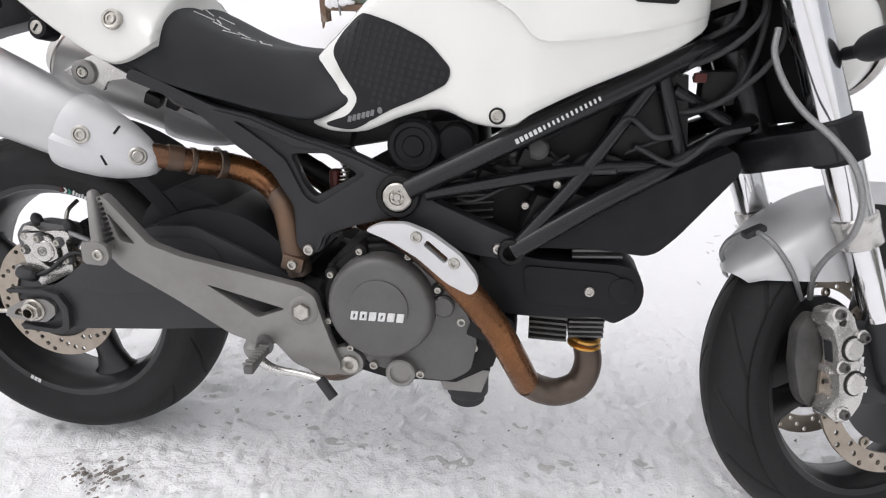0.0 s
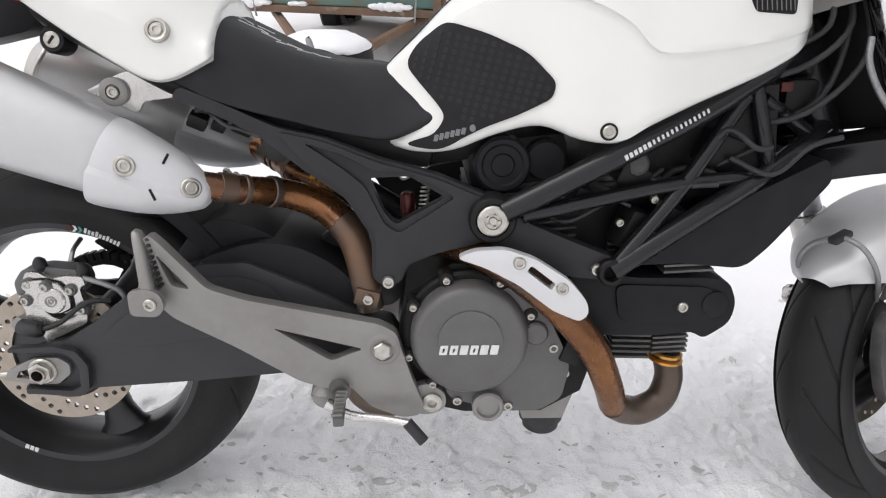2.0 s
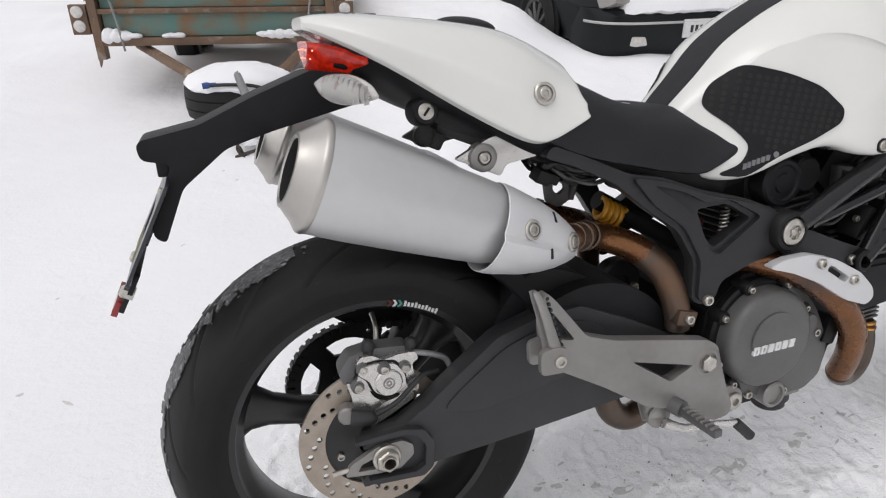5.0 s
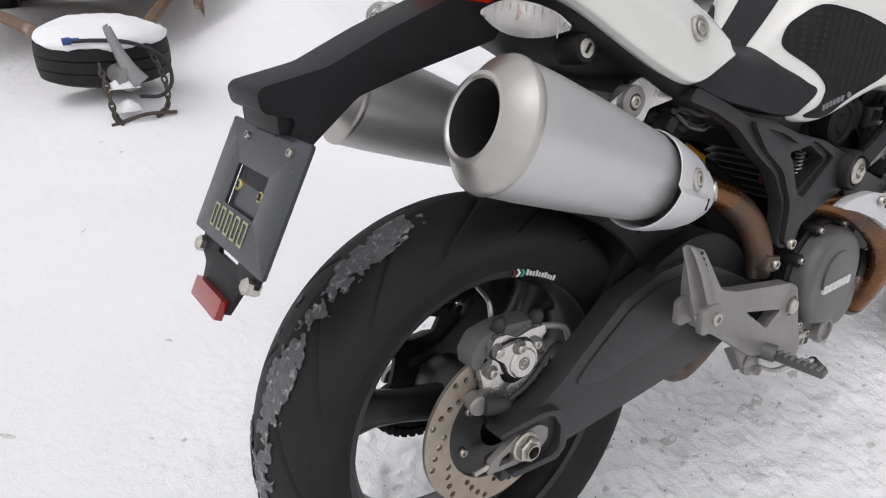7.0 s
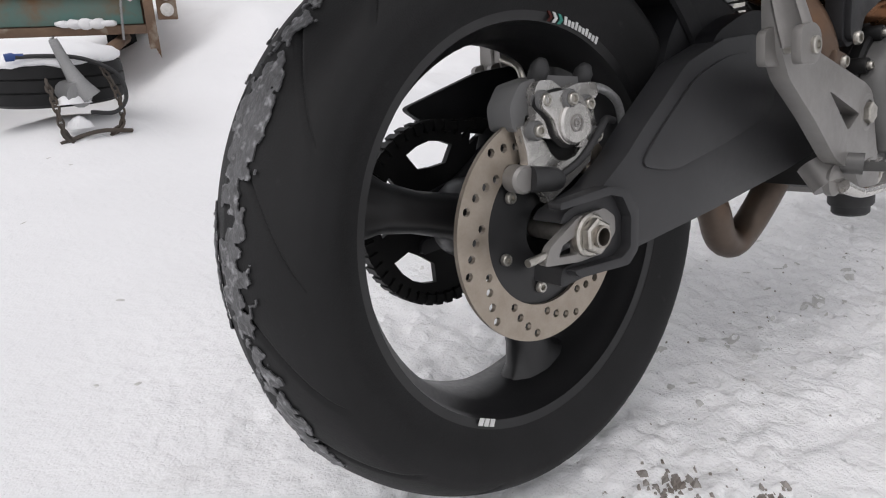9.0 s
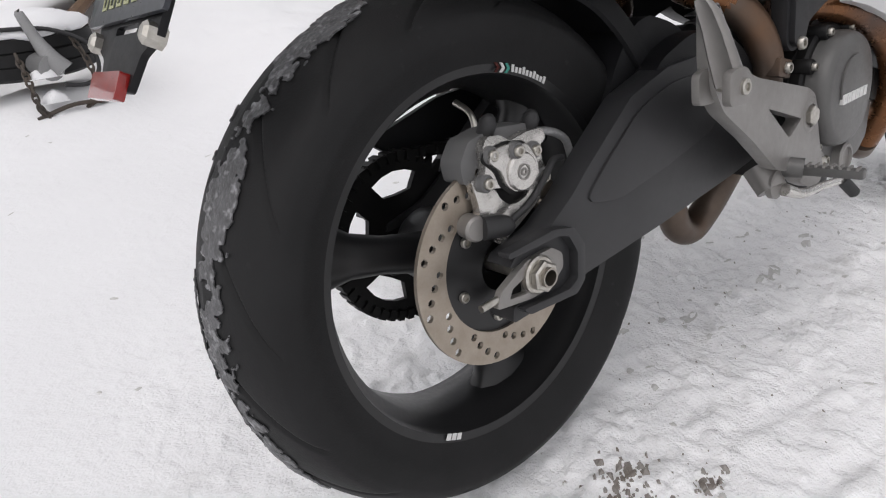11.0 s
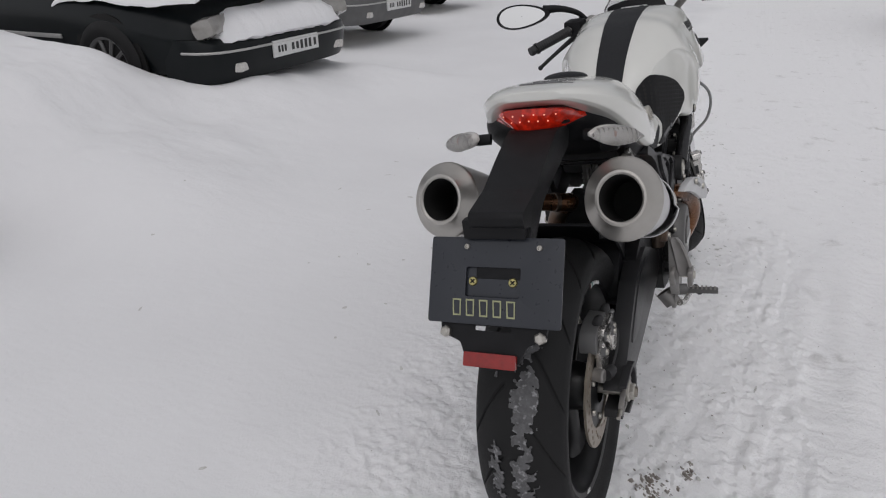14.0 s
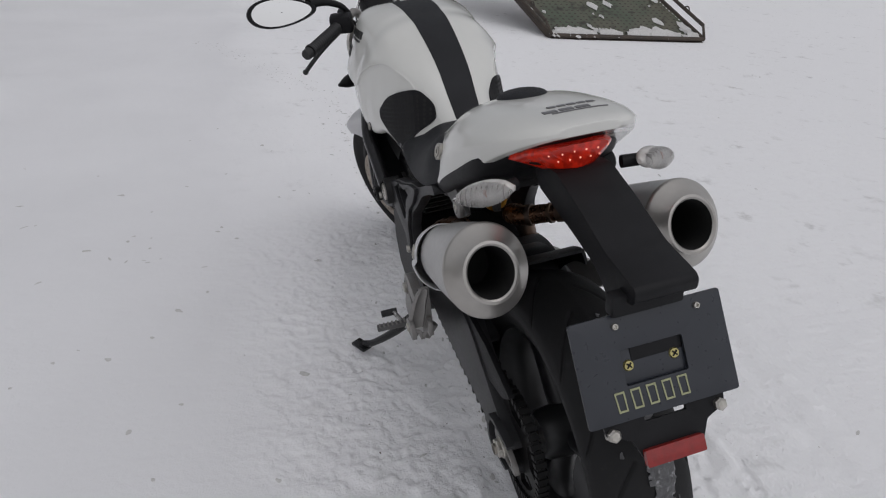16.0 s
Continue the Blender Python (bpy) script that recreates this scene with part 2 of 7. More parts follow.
SNOW = snow_material("snow", 0)
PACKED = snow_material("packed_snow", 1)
ICE = material("ice_crust", (0.11, 0.11, 0.115), 0.5, dark=(0.045, 0.045, 0.045), scale=90, bump=0.9, bump_scale=220, spots=((0.32, 0.32, 0.33), 110, 0.55, 0.72))


# ---- mesh tools ----
def catmull(pts, k):
    """Smooth run through points of any size, k steps a span."""
    p = np.array(pts, float)
    p = np.vstack([2 * p[0] - p[1], p, 2 * p[-1] - p[-2]])
    out = []
    for i in range(1, len(p) - 2):
        for j in range(k):
            t = j / k
            out.append(0.5 * (2 * p[i] + (p[i + 1] - p[i - 1]) * t + (2 * p[i - 1] - 5 * p[i] + 4 * p[i + 1] - p[i + 2]) * t * t + (3 * p[i] - p[i - 1] - 3 * p[i + 1] + p[i + 2]) * t ** 3))
    out.append(p[-2])
    return np.array(out)


def tube(bm, pts, r, seg=12, k=5, caps=True, squash=1.0):
    """Swept round bar; r: one radius or one for each point."""
    pts = np.array(pts, float)
    rs = np.full(len(pts), r) if np.isscalar(r) else np.array(r, float)
    if len(pts) > 2 and k > 1:
        c = catmull(np.c_[pts, rs], k)
        pts, rs = c[:, :3], c[:, 3]
    rings, up = [], None
    for i, p in enumerate(pts):
        d = Vector(pts[min(i + 1, len(pts) - 1)] - pts[max(i - 1, 0)]).normalized()
        if up is None:
            up = d.orthogonal().normalized()
        up = (up - d * up.dot(d)).normalized()
        s = d.cross(up)
        rings.append([bm.verts.new(Vector(p) + (up * math.cos(a) + s * math.sin(a) * squash) * rs[i]) for a in (2 * math.pi * j / seg for j in range(seg))])
    for a, b in zip(rings, rings[1:]):
        for j in range(seg):
            bm.faces.new((a[j], a[(j + 1) % seg], b[(j + 1) % seg], b[j]))
    if caps:
        bm.faces.new(rings[0][::-1])
        bm.faces.new(rings[-1])
    return bm


def axes(d):
    d = Vector(d).normalized()
    u = Vector((0, 0, 1)) if abs(d.z) < 0.9 else Vector((1, 0, 0))
    u = (u - d * u.dot(d)).normalized()
    return d, u, d.cross(u)


def lathe(bm, prof, c, d=(0, -1, 0), seg=40, wide=1.0, tall=1.0, loop=False):
    """Turned shape: prof of (radius, way along d)."""
    d, u, v = axes(d)
    rings = []
    for r, h in prof:
        if r < 1e-6:
            rings.append([bm.verts.new(Vector(c) + d * h)])
        else:
            rings.append([bm.verts.new(Vector(c) + d * h + (u * math.cos(a) * tall + v * math.sin(a) * wide) * r) for a in (2 * math.pi * j / seg for j in range(seg))])
    pairs = list(zip(rings, rings[1:])) + ([(rings[-1], rings[0])] if loop else [])
    for a, b in pairs:
        for j in range(seg):
            k = (j + 1) % seg
            if len(a) == 1 and len(b) == 1:
                continue
            if len(a) == 1:
                bm.faces.new((a[0], b[k], b[j]))
            elif len(b) == 1:
                bm.faces.new((a[j], a[k], b[0]))
            else:
                bm.faces.new((a[j], a[k], b[k], b[j]))
    return bm


def bolt(bm, c, d=(0, -1, 0), r=0.008, h=0.006, seg=20):
    """Round head with a sunk hexagon."""
    lathe(bm, [(r, 0), (r, h * 0.7), (r * 0.85, h), (r * 0.52, h)], c, d, seg)
    dd, u, v = axes(d)
    top = [Vector(c) + dd * h + (u * math.cos(a) + v * math.sin(a)) * r * 0.54 for a in (math.pi / 3 * j for j in range(6))]
    a = [bm.verts.new(p) for p in top]
    b = [bm.verts.new(p - dd * h * 0.6) for p in top]
    for j in range(6):
        bm.faces.new((a[j], a[(j + 1) % 6], b[(j + 1) % 6], b[j]))
    bm.faces.new(b)
    return bm


def rounded(poly, r, k=4):
    """Corners of a closed outline cut to arcs of about r."""
    out, n = [], len(poly)
    for i in range(n):
        a, p, b = (Vector(poly[j % n]) for j in (i - 1, i, i + 1))
        q = min(r, (a - p).length * 0.45, (b - p).length * 0.45)
        s, e = p + (a - p).normalized() * q, p + (b - p).normalized() * q
        for j in range(k + 1):
            t = j / k
            out.append(tuple(s * (1 - t) ** 2 + p * 2 * t * (1 - t) + e * t * t))
    return out


def bevel_sharp(bm, w, seg=2, angle=50):
    es = [e for e in bm.edges if len(e.link_faces) == 2 and e.calc_face_angle(0) > radians(angle)]
    bmesh.ops.bevel(bm, geom=es, offset=w, segments=seg, profile=0.6, affect="EDGES", clamp_overlap=True)


def plate(poly, y0, y1, bevel=0.003, holes=(), corner=0.008, place=None):
    """Slab from an outline in x and z, from y0 to y1, with holes right through."""
    bm = bmesh.new()
    loops = []
    for i, q in enumerate((poly, *holes)):
        q = rounded(q, corner if i == 0 else corner * 0.7) if corner else q
        loops.append([bm.verts.new((x, y0, z)) for x, z in q])
    edges = [bm.edges.new((a, b)) for lp in loops for a, b in zip(lp, lp[1:] + lp[:1])]
    faces = [g for g in bmesh.ops.triangle_fill(bm, use_beauty=True, use_dissolve=False, edges=edges)["geom"] if isinstance(g, bmesh.types.BMFace)]
    far = {v: bm.verts.new((v.co.x, y1, v.co.z)) for lp in loops for v in lp}
    for f in faces:
        bm.faces.new([far[v] for v in reversed(f.verts)])
    for lp in loops:
        for a, b in zip(lp, lp[1:] + lp[:1]):
            bm.faces.new((a, b, far[b], far[a]))
    bmesh.ops.recalc_face_normals(bm, faces=bm.faces)
    if bevel:
        bevel_sharp(bm, bevel)
    if place:
        bm.transform(place)
    return bm


def box(bm, c, s, rot=(0, 0, 0), bevel=0.0):
    t = bmesh.new()
    bmesh.ops.create_cube(t, size=1)
    t.transform(Matrix.Diagonal((*s, 1)))
    if bevel:
        bmesh.ops.bevel(t, geom=t.edges[:], offset=bevel, segments=2, profile=0.6, affect="EDGES")
    t.transform(pose(*c, *rot))
    merge(bm, t)
    return bm


def merge(bm, t):
    vs = {v: bm.verts.new(v.co) for v in t.verts}
    for f in t.faces:
        bm.faces.new([vs[v] for v in f.verts])
    t.free()
    return bm


def loft(bm, rings, caps=True):
    rs = [[bm.verts.new(p) for p in ring] for ring in rings]
    n = len(rs[0])
    for a, b in zip(rs, rs[1:]):
        for j in range(n):
            bm.faces.new((a[j], a[(j + 1) % n], b[(j + 1) % n], b[j]))
    if caps:
        bm.faces.new(rs[0][::-1])
        bm.faces.new(rs[-1])
    return bm


def half_body(stations, k=4):
    """Closed smooth body mirrored about y = 0: stations of (x, [(half width, z), ...] from the top middle to the bottom)."""
    rows = np.array([[(x, -y, z) for y, z in sec] for x, sec in stations])
    rows = np.array([catmull(rows[:, j], k) for j in range(rows.shape[1])]).transpose(1, 0, 2)
    rings = []
    for row in rows:
        c = catmull(row, 4)
        c[0, 1] = 0
        left = c[::-1].copy()
        left[:, 1] *= -1
        rings.append([tuple(p) for p in c] + [tuple(p) for p in left[:-1]])
    bm = bmesh.new()
    loft(bm, rings)
    bmesh.ops.recalc_face_normals(bm, faces=bm.faces)
    return bm


def part(name, bm, mat, parent=None, label="", m=None, sharp=38):
    """One mesh object from a bmesh, under a thing or a part."""
    bmesh.ops.recalc_face_normals(bm, faces=bm.faces)
    me = bpy.data.meshes.new(name)
    bm.to_mesh(me)
    bm.free()
    me.materials.append(mat)
    me.shade_smooth()
    me.set_sharp_from_angle(angle=radians(sharp))
    ob = new(name, me)
    if parent:
        ob.parent = parent
    if m:
        ob.matrix_basis = m
    if label:
        ob["label"] = label
    return ob


def mirrored(bm):
    c = bm.copy()
    c.transform(Matrix.Diagonal((1, -1, 1, 1)))
    bmesh.ops.reverse_faces(c, faces=c.faces)
    return c


LATTICE = {}


def fbm(x, y, seed, octaves):
    """Smooth value noise over arrays; octaves of (cell, height)."""
    out = np.zeros_like(x)
    for i, (cell, amp) in enumerate(octaves):
        if seed + i not in LATTICE:
            LATTICE[seed + i] = np.random.RandomState(seed + i).rand(256, 256)
        lat = LATTICE[seed + i]
        u, v = x / cell, y / cell
        iu, iv = np.floor(u).astype(int), np.floor(v).astype(int)
        fu, fv = u - iu, v - iv
        fu, fv = fu * fu * (3 - 2 * fu), fv * fv * (3 - 2 * fv)
        g = lambda a, b: lat[(iu + a) % 256, (iv + b) % 256]
        out += amp * ((g(0, 0) * (1 - fu) + g(1, 0) * fu) * (1 - fv) + (g(0, 1) * (1 - fu) + g(1, 1) * fu) * fv - 0.5)
    return out


# ---- ground: packed snow, soft banks beside the parked vehicles ----
def step(x, a, b):
    t = np.clip((x - a) / (b - a), 0, 1)
    return t * t * (3 - 2 * t)


def ground_height(x, y):
    lane = step(-(y + 0.30 * np.sin(1.3 * x)), -0.75, -0.30) * step(x, -0.9, 0.2)
    near = step(x, -0.35, 0.1) * (1 - step(x, 1.2, 1.9)) * step(y, -0.75, -0.35) * (1 - step(y, 0.35, 0.75))
    h = fbm(x, y, 3, ((1.3, 0.020), (0.31, 0.008)))
    # packed crust broken into low plates, with loose crumbs
    crust = fbm(x * 0.8, y, 80, ((0.085, 1.0), (0.036, 0.7), (0.016, 0.5)))
    flake = fbm(x, y * 0.8, 90, ((0.041, 1.0), (0.017, 0.7), (0.008, 0.4)))
    h = h + (0.12 + 0.25 * lane + 0.55 * near) * (0.0060 * step(crust, -0.10, 0.02) + 0.0045 * step(flake, 0.05, 0.16) + 0.0030 * flake)
    bank = step(y + 0.22 * np.sin(x * 1.7), 1.6, 2.9) * step(x, 0.35, 1.3) * (1 - step(x, 3.75, 4.5)) * (1 - step(y, 9, 14))
    lumps = fbm(x, y, 20, ((0.9, 0.16), (0.33, 0.05), (0.15, 0.022), (0.06, 0.006)))
    h = h + bank * (0.24 + 0.20 * step(y, 2.7, 3.6) * (1 - step(x, 1.9, 2.5)) + 0.20 * step(y, 3.3, 4.8) * step(x, 1.0, 1.6) * (1 - step(x, 2.0, 2.25)) + 1.1 * lumps)
    left = step(y, 3.0, 4.6) * (1 - step(x, 0.2, 1.2))
    h = h + left * (0.12 + 0.7 * lumps)
    h = h + 0.085 * np.exp(-((x - 0.06) ** 2 + (y - 2.62) ** 2) / 0.13) * (1 + 6 * lumps)
    h = h + 0.10 * np.exp(-((x - 0.62) ** 2 / 0.12 + (y - 3.1) ** 2 / 0.10)) * (1 + 3 * lumps)
    # shallow wheel ruts along the lane past the machine
    w = (y + 0.52 + 0.14 * x) / 0.42
    ruts = fbm(x * 0.12 + 7, (y + 0.14 * x) * 1.0, 40, ((0.060, 1.0), (0.024, 0.6)))
    tracks = 0.006 * (step(ruts, -0.15, 0.05) + 0.5 * ruts) * np.exp(-w ** 4) * step(x, -0.8, 0.4)
    # old tyre prints on the far side of the yard
    far = fbm((x + y) * 0.5, (x - y) * 0.12, 60, ((0.12, 0.012), (0.05, 0.006))) * step(x, 1.2, 2.5) * (1 - bank) * (1 - step(y, 0.4, 1.2))
    return h + tracks + far * 0.2 - 0.008


def graded(lo, a, b, hi):
    return np.r_[np.arange(lo, a, 0.024), np.arange(a, b, 0.0058), np.arange(b, hi, 0.024)]


def spread_out(core, far):
    out = list(core)
    s, up, dn = 0.024, core[-1], core[0]
    while up < far:
        s *= 1.22
        up, dn = up + s, dn - s
        out.append(up)
        out.insert(0, dn)
    return np.array(out)


gx, gy = spread_out(graded(-1.6, -0.35, 1.75, 4.2), 600), spread_out(graded(-1.2, -0.50, 0.62, 3.6), 600)
GX, GY = np.meshgrid(gx, gy, indexing="ij")
GZ = ground_height(GX, GY)
nx, ny = GX.shape
idx = np.arange(nx * ny).reshape(nx, ny)
quads = np.stack([idx[:-1, :-1], idx[1:, :-1], idx[1:, 1:], idx[:-1, 1:]], -1).reshape(-1, 4)
gm = bpy.data.meshes.new("ground")
gm.from_pydata(np.stack([GX, GY, GZ], -1).reshape(-1, 3).tolist(), [], quads.tolist())
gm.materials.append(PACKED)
gm.shade_smooth()
ground = tagged(new("ground", gm), "uneven packed snow with grey scuffs and soft banks", "snow ground", kind="structure")

# ---- the motorcycle, in its own upright frame, leaning on its side stand ----
LEAN_LEFT = 8.4
bike = tagged(new("motorcycle"), "white naked motorcycle with black trellis frame standing on snow", "motorcycle")
bike.empty_display_size = 0.2
bike.matrix_basis = pose(0, 0, 0, -LEAN_LEFT, 0, 0)
AXLE = (0.003, 0.0, 0.302)
FAXLE = (1.412, 0.0, 0.264)
RAKE, FORE = Vector((-0.3562, 0.0, 0.9344)), Vector((0.9344, 0.0, 0.3562))
STEER_AT = Vector((1.446, 0.0, 0.0))
STEER = Matrix.Translation((0, 0, .654)) @ Matrix.Rotation(radians(-2.2), 4, "X") @ Matrix.Translation((0, 0, -.66)) @ Matrix.Rotation(radians(-1.8), 4, "Z") @ Matrix.Translation(STEER_AT) @ Matrix.Rotation(radians(26.5), 4, RAKE) @ Matrix.Translation(-STEER_AT)


def tyre_mesh(c, radius, half, rim, count, seg=840):
    """Tyre with curved sipes sunk into the tread."""
    prof = [(rim, 0.80), (rim + 0.012, 0.86), (rim + 0.03, 0.97), (rim + 0.045, 1.0), (radius - 0.034, 0.97), (radius - 0.026, 0.90), (radius - 0.017, 0.74), (radius - 0.009, 0.52), (radius - 0.0035, 0.28), (radius, 0.0)]
    right = catmull(prof, 9)
    sec = np.vstack([right * (1, -1), right[::-1][1:]])
    ang = np.linspace(0, 2 * math.pi, seg, endpoint=False)
    A, R = np.meshgrid(ang, sec[:, 0], indexing="ij")
    Y = np.broadcast_to(sec[:, 1], A.shape)
    s = np.abs(Y)
    side = (Y > 0) * 0.5
    tread = np.clip((R - (radius - 0.040)) / 0.012, 0, 1)
    depth = np.zeros_like(A)
    for shift, slope, lo, hi in ((0.0, -0.62, 0.20, 0.985),):
        ph = ((A * count / (2 * math.pi) + side + shift + slope * s ** 1.6 * 1.6) % 1.0 - 0.5) / count * 2 * math.pi * radius
        mask = np.clip((s - lo) / 0.05, 0, 1) * np.clip((hi - s) / 0.05, 0, 1)
        depth += 0.005 * np.exp(-(ph / 0.0036) ** 2) * mask
    R = R - depth * tread
    V = np.stack([c[0] + R * np.cos(A), c[1] + Y * half, c[2] + R * np.sin(A)], -1).reshape(-1, 3)
    m = len(sec)
    i = np.arange(seg * m).reshape(seg, m)
    j = np.roll(i, -1, 0)
    F = np.stack([i[:, :-1], i[:, 1:], j[:, 1:], j[:, :-1]], -1).reshape(-1, 4)
    me = bpy.data.meshes.new("tyre")
    me.from_pydata(V.tolist(), [], F.tolist())
    me.materials.append(RUBBER)
    me.shade_smooth()
    return me


def wheel(name, c, radius, half, rim_r, count, angles, spoke_w, m=None, label=""):
    """Cast three-spoke wheel: rim with its hub and spokes, and the tyre on it."""
    x, y, z = c
    bm = bmesh.new()
    hw = half * 0.80
    lathe(bm, [(rim_r + 0.004, -hw), (rim_r + 0.006, -hw + 0.006), (rim_r - 0.002, -hw + 0.016), (rim_r - 0.004, -hw * 0.5), (rim_r - 0.004, hw * 0.5), (rim_r - 0.002, hw - 0.016), (rim_r + 0.006, hw - 0.006), (rim_r + 0.004, hw), (rim_r - 0.006, hw - 0.003), (rim_r - 0.009, hw * 0.75), (rim_r - 0.019, hw * 0.55), (rim_r - 0.022, 0.0), (rim_r - 0.019, -hw * 0.55), (rim_r - 0.009, -hw * 0.75), (rim_r - 0.006, -hw + 0.003)], c, (0, 1, 0), 96, loop=True)
    rim = part("wheel", bm, GRAPHITE_W, bike, label, m, 50)
    bm = bmesh.new()
    lathe(bm, [(0.012, -hw), (0.040, -hw), (0.046, -hw + 0.01), (0.05, -0.02), (0.05, 0.02), (0.046, hw - 0.01), (0.040, hw), (0.012, hw)], c, (0, 1, 0), 40, loop=True)
    part("hub", bm, GRAPHITE_W, rim)
    for a in angles:
        bm = bmesh.new()
        ca, sa = math.cos(radians(a)), math.sin(radians(a))
        rings = []
        for t, w, d in ((0.035, 0.9, 0.026), (0.07, 0.78, 0.026), (0.11, 0.72, 0.024), (rim_r - 0.06, 0.85, 0.022), (rim_r - 0.035, 1.2, 0.022), (rim_r - 0.018, 2.0, 0.026)):
            ring = []
            for k in range(12):
                q = 2 * math.pi * k / 12
                lw, ld = spoke_w * w * math.cos(q), d * math.sin(q)
                lw, ld = math.copysign(abs(lw) ** 1.0, lw), ld
                ring.append((x + t * ca - lw * sa, y + ld, z + t * sa + lw * ca))
            rings.append(ring)
        loft(bm, rings)
        part("spoke", bm, GRAPHITE_W, rim)
    ty = new("tyre", tyre_mesh(c, radius, half, rim_r + 0.003, count))
    ty.parent = rim
    ty["label"] = "black rubber tyre dusted with snow"
    return rim


GRAPHITE_W = material("black_wheel_paint", (0.009, 0.009, 0.0095), 0.36, dark=(0.014, 0.014, 0.015), scale=16)
rear_wheel = wheel("wheel", AXLE, 0.300, 0.080, 0.209, 15, (163, 283, 43), 0.030, None, "black cast rear wheel with three spokes")
wheel("wheel", FAXLE, 0.275, 0.058, 0.200, 15, (80, 200, 320), 0.024, STEER, "black cast front wheel with three spokes")

# fuel tank
TANK = [
    (0.515, [(0, .730), (.03, .730), (.05, .727), (.058, .722), (.062, .716), (.072, .705), (.088, .675), (.098, .645), (.07, .640)]),
    (0.535, [(0, .752), (.03, .751), (.05, .746), (.062, .736), (.067, .726), (.08, .705), (.10, .670), (.112, .643), (.09, .635)]),
    (0.57, [(0, .785), (.035, .783), (.056, .777), (.070, .765), (.078, .750), (.098, .710), (.120, .668), (.128, .636), (.10, .630)]),
    (0.62, [(0, .834), (.04, .832), (.066, .828), (.086, .819), (.100, .806), (.108, .792), (.130, .690), (.136, .640), (.10, .635)]),
    (0.68, [(0, .870), (.05, .868), (.085, .860), (.110, .848), (.126, .834), (.131, .818), (.150, .710), (.152, .664), (.11, .660)]),
    (0.735, [(0, .896), (.056, .893), (.098, .882), (.128, .864), (.149, .843), (.149, .826), (.164, .722), (.166, .676), (.12, .670)]),
    (0.785, [(0, 0.915), (0.062, 0.912), (0.1159, 0.896), (0.150, 0.866), (0.1755, 0.831), (0.1700, 0.814), (0.180, 0.714), (0.183, 0.660), (0.13, 0.656)]),
    (0.835, [(0, .924), (.066, .920), (.122, .901), (.162, .860), (.192, .806), (.187, .790), (.189, .715), (.188, .656), (.13, .656)]),
    (0.87, [(0, .930), (.068, .927), (.124, .908), (.162, .866), (.202, .776), (.198, .762), (.198, .722), (.193, .676), (.13, .680)]),
    (0.93, [(0, .934), (.070, .932), (.126, .917), (.162, .882), (.206, .779), (.202, .765), (.198, .735), (.191, .705), (.12, .706)]),
    (1.00, [(0, .933), (.072, .932), (.124, .922), (.156, .892), (.201, .788), (.197, .776), (.191, .754), (.182, .734), (.11, .736)]),
    (1.05, [(0, .924), (.070, .923), (.118, .916), (.144, .890), (.181, .798), (.178, .788), (.174, .772), (.167, .758), (.10, .760)]),
    (1.078, [(0, .912), (.064, .911), (.104, .904), (.126, .880), (.150, .803), (.146, .795), (.144, .783), (.138, .774), (.08, .776)]),
    (1.090, [(0, .890), (.055, .889), (.090, .882), (.110, .860), (.126, .806), (.124, .798), (.121, .790), (.116, .784), (.07, .786)]),
]
tank_bm = half_body(TANK)
TANK_MID = -.014
tank_bm.transform(Matrix.Translation((0, TANK_MID, 0)) @ Matrix.Diagonal((1, .935, 1, 1)))
from mathutils.bvhtree import BVHTree
tank_bm.normal_update()
TANK_TREE = BVHTree.FromBMesh(tank_bm)
tank = part("fuel_tank", tank_bm, WHITE, bike, "white pearl fuel tank with a dark centre stripe", None, 45)


def laid_on(tree, outline, side, lift, holes=(), cell=0.008, up=False, thick=0.0015):
    """Thin sheet with the given outline (x, z seen from the side, or x, y seen from above) that lies on a surface."""
    bm = bmesh.new()
    loop = [bm.verts.new((a, 0, b)) for a, b in outline]
    es = [bm.edges.new((a, b)) for a, b in zip(loop, loop[1:] + loop[:1])]
    bmesh.ops.triangle_fill(bm, use_beauty=True, use_dissolve=True, edges=es)
    lo = np.min(np.array(outline), 0)
    hi = np.max(np.array(outline), 0)
    for ax in (0, 1):
        for s in np.arange(lo[ax] + cell, hi[ax], cell):
            no = (1, 0, 0) if ax == 0 else (0, 0, 1)
            bmesh.ops.bisect_plane(bm, geom=bm.verts[:] + bm.edges[:] + bm.faces[:], plane_co=tuple(s * q for q in no), plane_no=no)
    keep = {}
    for v in bm.verts:
        a, b = v.co.x, v.co.z
        if up:
            hit = tree.ray_cast(Vector((a, b, 3)), Vector((0, 0, -1)))
        else:
            hit = tree.ray_cast(Vector((a, side * 2, b)), Vector((0, -side, 0)))
        if hit[0] is None:
            near = tree.find_nearest(Vector((a, b, 0.9)) if up else Vector((a, side * 0.2, b)))
            hit = near
        nrm = hit[1] if hit[1].dot(Vector((0, 0, 1)) if up else Vector((0, side, 0))) > 0 else -hit[1]
        keep[v] = (hit[0] + nrm * lift, nrm)
    for v, (co, _) in keep.items():
        v.co = co
    bm.normal_update()
    nrm = {v: q for v, (_, q) in keep.items()}
    faces = bm.faces[:]
    rim_edges = [e for e in bm.edges if len(e.link_faces) == 1]
    low = {v: bm.verts.new(v.co - nrm[v] * (lift + thick)) for v in {v for e in rim_edges for v in e.verts}}
    for e in rim_edges:
        a, b = e.verts
        bm.faces.new((a, b, low[b], low[a]))
    return bm


